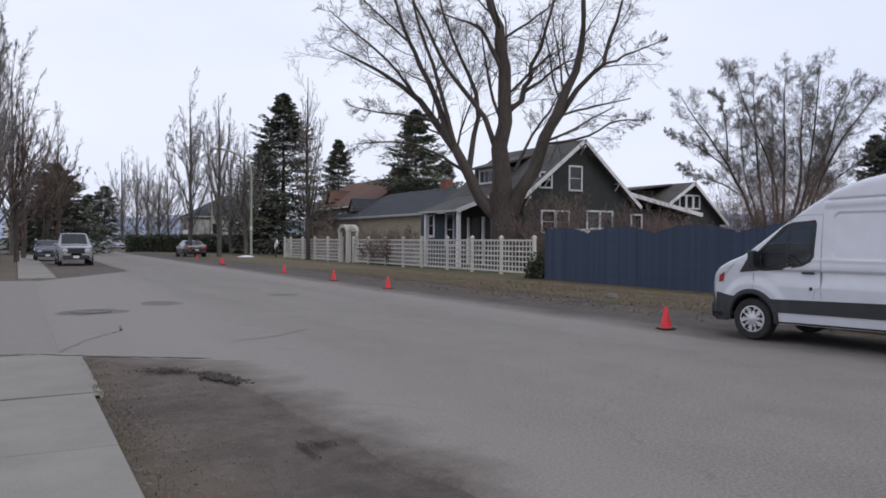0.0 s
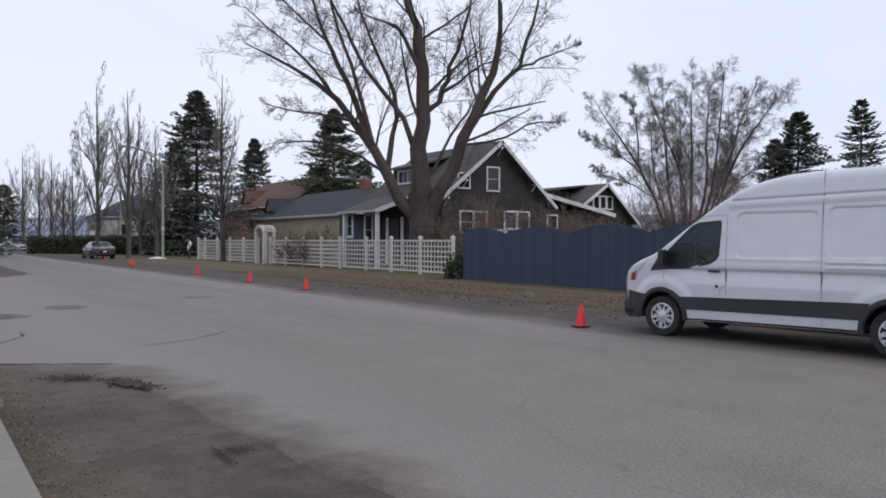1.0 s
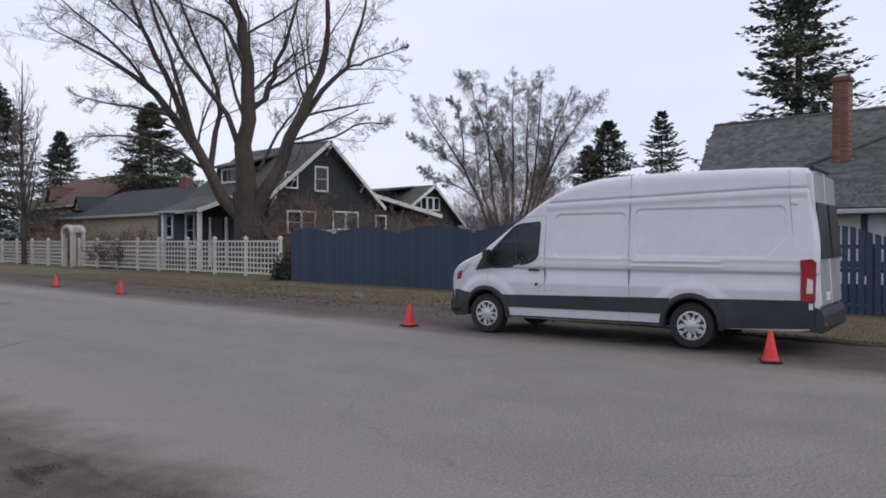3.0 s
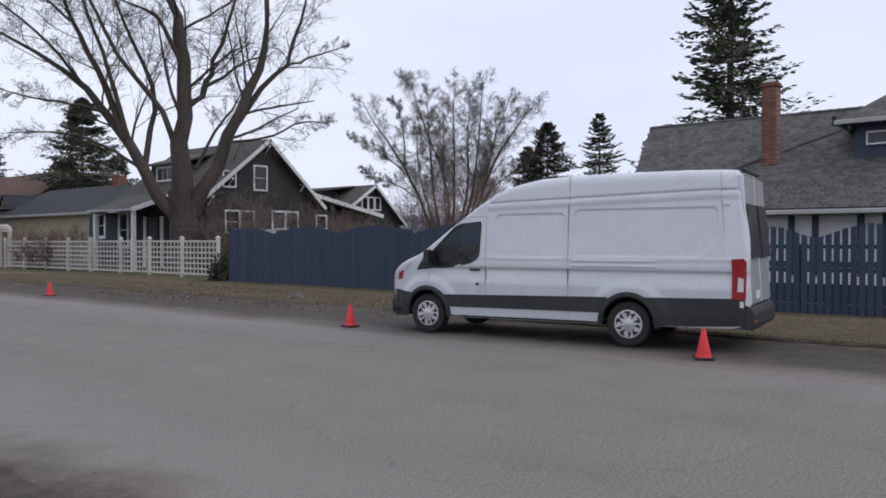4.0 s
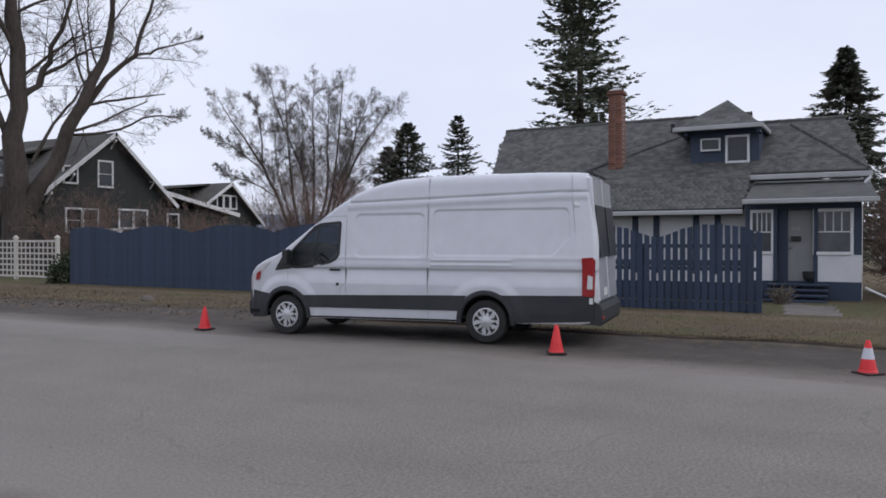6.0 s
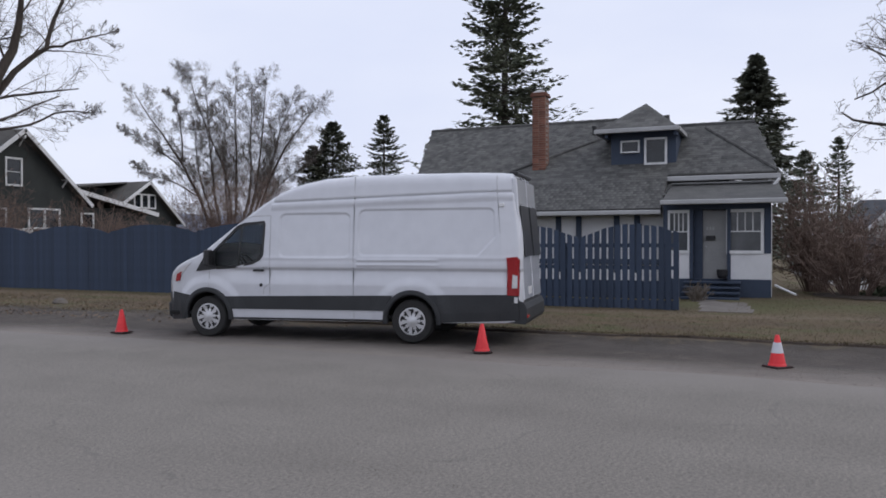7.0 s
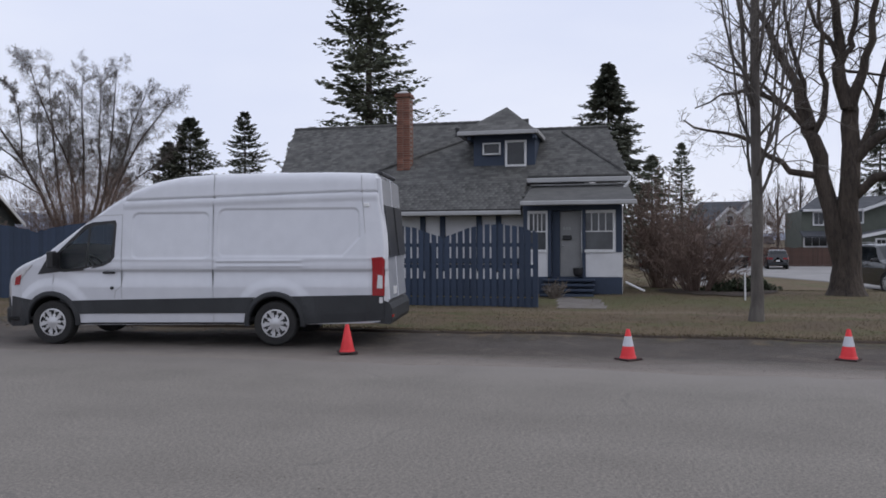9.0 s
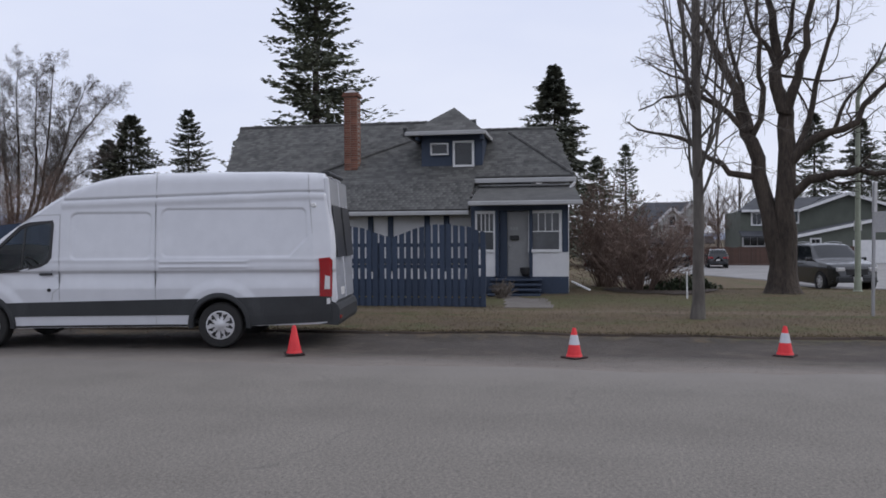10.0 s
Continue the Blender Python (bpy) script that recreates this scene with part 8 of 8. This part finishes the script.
def blot(name, x, y, rx, ry, turn, material, label, seed, z=0.006, follow=False):
    """An irregular thin patch with a ragged rim."""
    v = [(0, 0, z + 0.002)]
    n = 64
    for ring in (0.5, 1.0):
        for k in range(n):
            a = 2 * math.pi * k / n
            q = 1 + 0.22 * noise.noise((math.cos(a) * 1.3, math.sin(a) * 1.3, seed)) + 0.16 * noise.noise((math.cos(a) * 4, math.sin(a) * 4, seed + 5))
            q = ring * q
            v.append((rx * q * math.cos(a), ry * q * math.sin(a), z + (0.002 if ring < 1 else -0.002)))
    if follow:
        v = [(p, q, lie(x + p, y + q) + w) for p, q, w in v]
    f = [(0, 1 + k, 1 + (k + 1) % n) for k in range(n)] + [(1 + k, 1 + n + k, 1 + n + (k + 1) % n, 1 + (k + 1) % n) for k in range(n)]
    me = Mesh().add(v, f)
    return solid(name, me, material, pose(x, y, 0, 0, 0, turn), label, "patch", "", "structure", smooth=True, fix=False)


def crack(points, width, material, label, z=0.004):
    """A thin ragged filled crack along a line."""
    rc = random.Random(int(100 * width) + len(points))
    v, n = [], 14
    line = []
    for (x0, y0), (x1, y1) in zip(points, points[1:]):
        line += [(x0 + (x1 - x0) * k / n + rc.uniform(-0.03, 0.03), y0 + (y1 - y0) * k / n + rc.uniform(-0.03, 0.03)) for k in range(n)]
    for x, y in line:
        h = width * rc.uniform(0.25, 1.0)
        v += [(x, y - h, z), (x, y + h, z)]
    return solid("road_crack", Mesh().add(v, [(2 * k, 2 * k + 1, 2 * k + 3, 2 * k + 2) for k in range(len(line) - 1)]), material, Matrix(), label, "crack", "", "structure", fix=False)


blot("tar_patch", 1.45, 19.0, 0.72, 0.75, 0, M_PATCH, "dark round tar patch round a cover", 4, 0.004)
blot("tar_patch", 3.2, 20.9, 0.5, 0.7, 0, M_PATCH, "dark worn tar patch", 5, 0.004)
blot("tar_patch", 6.95, 22.6, 0.5, 0.4, 0, M_PATCH, "dark worn tar patch", 6, 0.004)
blot("soil_patch", 11.55, 6.9, 0.3, 0.3, 0, M_GRIT, "small dark patch on the ground under the van", 7, 0.0)
crack([(-1.6, 12.55), (0.14, 12.45), (1.17, 11.68), (2.44, 10.85)], 0.05, M_GRIT, "dark crumbling joint between apron and lane", 0.008)
crack([(0.54, 12.5), (1.0, 13.8), (1.64, 15.0), (1.7, 15.8)], 0.07, M_PATCH, "dark crack wandering over the lane")
crack([(3.0, 12.6), (3.9, 13.0), (4.8, 13.9)], 0.035, M_PATCH, "thin dark crack in the asphalt")
blot("soil_patch", 0.0, 8.86, 0.75, 0.035, 3, M_GRIT, "dark joint filled with soil", 9, 0.034)
blot("mulch_bed", 25.4, -2.5, 2.3, 1.6, 0, M_MULCH, "dark mulch bed round the corner shrubs", 15, 0.03, True)
cover = thing("manhole_cover", pose(1.45, 19.0, 0.008), "round iron cover in the asphalt", "cover", "", "structure")
part("plate", Mesh().lathe([(0.42, 0), (0.42, 0.012), (0.36, 0.012), (0.36, 0.006), (0.01, 0.006)], 32), M_PATCH, cover)

# the turf ends in a low ragged step whose dark earth colour includes shadow
tv, te = [], 170
for k in range(te + 1):
    y = -14 + 24 * k / te
    x = 13.2 + 0.16 * noise.noise((y * 0.35, 4, 0)) + 0.07 * noise.noise((y * 1.7, 6, 0)) + 0.03 * noise.noise((y * 6.0, 8, 0))
    z = lie(13.6, y)
    h = 0.035 + 0.02 * noise.noise((y * 2.5, 11, 0))
    tv += [(x - 0.06, y, -0.04), (x, y, z + h * 0.7), (x + 0.05, y, z + h), (x + 0.5, y, lie(x + 0.5, y) - 0.01)]
turf = Mesh().add(tv, [(4 * k + i, 4 * k + i + 1, 4 * k + i + 5, 4 * k + i + 4) for k in range(te) for i in range(3)]).data("turf_edge", 2, fix=False)
turf.materials.append(M_MULCH)
turf.materials.append(M_GROUND)
for k, p in enumerate(turf.polygons):
    p.material_index = 1 if k % 3 == 2 else 0
tagged(new("turf_edge", turf), "ragged dark earth edge of the lawn turf, shadow included in its colour", "verge", "", "structure")

rl = np.random.default_rng(5)


def scatter(name, n, xs, ys, size, width, material, label, up=0.25, z0=0.03, keep=None):
    x, y = xs(n), ys(n)
    if keep is not None:
        ok = keep(x, y)
        x, y = x[ok], y[ok]
    n = len(x)
    c = np.stack([x, y, np.full(n, z0) if np.isscalar(z0) else z0(x, y)], 1)
    d = rl.normal(size=(n, 3))
    d[:, 2] = np.abs(d[:, 2]) * up + up
    v, f = sprays(rl, c, d, size, width, 0.15)
    me = big_mesh(name, v, f)
    me.materials.append(material)
    return tagged(new(name, me), label, name, "", "stuff")


def lawn_z(x, y):
    return np.array([lie(p, q) + 0.004 for p, q in zip(x, y)])


scatter("grass", 9000, lambda n: 13.22 + 0.1 * np.abs(rl.normal(size=n)), lambda n: rl.uniform(-13, 12, n), 0.06, 0.006, M_BLADE, "shaggy dry grass along the turf edge", 0.9, lambda x, y: lawn_z(x, y) + 0.02)
scatter("grass", 52000, lambda n: 13.2 + 5.8 * rl.random(n) ** 1.3, lambda n: rl.uniform(-9, 40, n), 0.05, 0.005, M_BLADE, "short half-dormant grass along the verge", 1.2, lawn_z)
scatter("grass", 16000, lambda n: rl.uniform(19, 34, n), lambda n: rl.uniform(-10, 1.0, n), 0.05, 0.005, M_BLADE, "short half-dormant grass on the corner lawn", 1.2, lawn_z)
scatter("fallen_leaves", 6500, lambda n: rl.uniform(12.2, 17.5, n), lambda n: 20 + 6.0 * rl.normal(size=n), 0.075, 0.022, M_DRYLEAF, "dry brown leaves scattered on the verge", 0.12, 0.035)
scatter("fallen_leaves", 900, lambda n: 0.72 + np.abs(rl.normal(size=n)) * 0.25, lambda n: rl.uniform(3.0, 11.2, n), 0.035, 0.008, M_DRYLEAF, "dry leaf litter along the sidewalk edge", 0.15, 0.0)
scatter("grass", 900, lambda n: 0.72 + np.abs(rl.normal(size=n)) * 0.12, lambda n: rl.uniform(3.0, 9.5, n), 0.04, 0.004, M_BLADE, "sparse grass along the sidewalk edge", 1.0, 0.0)


def pebbles(name, n, xs, ys, lo, hi, material, label, z=0.0):
    x, y = xs(n), ys(n)
    s = rl.uniform(lo, hi, n) ** 1.0
    dirs = np.array([(1, 0, 0), (0, 1, 0), (-1, 0, 0), (0, -1, 0), (0, 0, 0.7), (0, 0, -0.7)])
    V = dirs[None] * s[:, None, None] * rl.uniform(0.6, 1.3, (n, 6, 1)) + np.stack([x, y, np.full(n, z)], 1)[:, None, :]
    tri = np.array([(0, 1, 4), (1, 2, 4), (2, 3, 4), (3, 0, 4), (1, 0, 5), (2, 1, 5), (3, 2, 5), (0, 3, 5)])
    F = (np.arange(n) * 6)[:, None, None] + tri[None]
    me = big_mesh(name, V.reshape(-1, 3), F.reshape(-1, 3))
    me.materials.append(material)
    return tagged(new(name, me), label, name, "", "stuff")


M_STONE = surface("pebble_grey", (0.08, 0.069, 0.06), (0.19, 0.17, 0.15), 2, 30, 0.95, 0.2, vary=0.4, island=True)
pebbles("gravel", 6000, lambda n: rl.uniform(0.75, 3.1, n), lambda n: rl.uniform(3.2, 11, n), 0.002, 0.008, M_STONE, "loose grit and pebbles on the bare verge", -0.012)
pebbles("gravel", 2600, lambda n: 9.9 + rl.random(n) ** 1.5 * 2.8, lambda n: rl.uniform(-5, 30, n), 0.003, 0.009, M_STONE, "loose grit and pebbles on the road shoulder", -0.002)
pebbles("gravel", 800, lambda n: rl.uniform(2.6, 9.8, n), lambda n: rl.uniform(1, 22, n), 0.003, 0.009, M_STONE, "stray grit on the asphalt", 0.0)
# broken asphalt lumps in the pothole at the road edge
rp = random.Random(12)


def rubble(x, y, sx, sy, lean, n, lo, hi, label):
    m = Mesh()
    for k in range(n):
        q = lo + (hi - lo) * rp.random() ** 2
        a, c = rp.gauss(0, sy), rp.gauss(0, sx)
        m.box((x + c - lean * a, y + a, 0.001), (q, q * rp.uniform(0.6, 1.3), q * 0.5), q * 0.12, pose(0, 0, 0, rp.uniform(-20, 20), rp.uniform(-20, 20), rp.uniform(0, 90)))
    return solid("broken_asphalt", m, M_RUBBLE, Matrix(), label, "rubble", "", "stuff", fix=False)


M_RUBBLE = surface("wet_dark_crumbs", (0.022, 0.018, 0.015), (0.075, 0.063, 0.054), 6, 60, 0.97, 0.8, 0.01, vary=0.35, island=True)
rubble(2.12, 9.4, 0.07, 0.2, 0.28, 620, 0.008, 0.05, "broken dark asphalt crumbs in a pothole")
rubble(1.6, 10.2, 0.14, 0.12, 0.5, 420, 0.006, 0.025, "dark crumbled earth on the verge")
rubble(1.99, 5.85, 0.012, 0.13, 0.0, 260, 0.004, 0.016, "dark crumbs in a scraped rut")
rubble(2.13, 5.98, 0.06, 0.06, 0.4, 260, 0.004, 0.014, "dark crumbs beside a scraped rut")
rubble(0.95, 7.4, 0.14, 1.3, 0.02, 260, 0.004, 0.013, "dark damp litter and crumbs beside the slabs")
rubble(1.7, 7.6, 0.45, 1.5, 0.0, 350, 0.003, 0.012, "scattered dark crumbs on the bare verge")
solid("stone", Mesh().lathe([(0.16, -0.03), (0.2, 0.05), (0.15, 0.13), (0.05, 0.17)], 7), M_STONE, pose(14.6, 17.0, 0.03, 8, 5, 0), "grey fieldstone lying on the leaf-strewn verge", "stone")
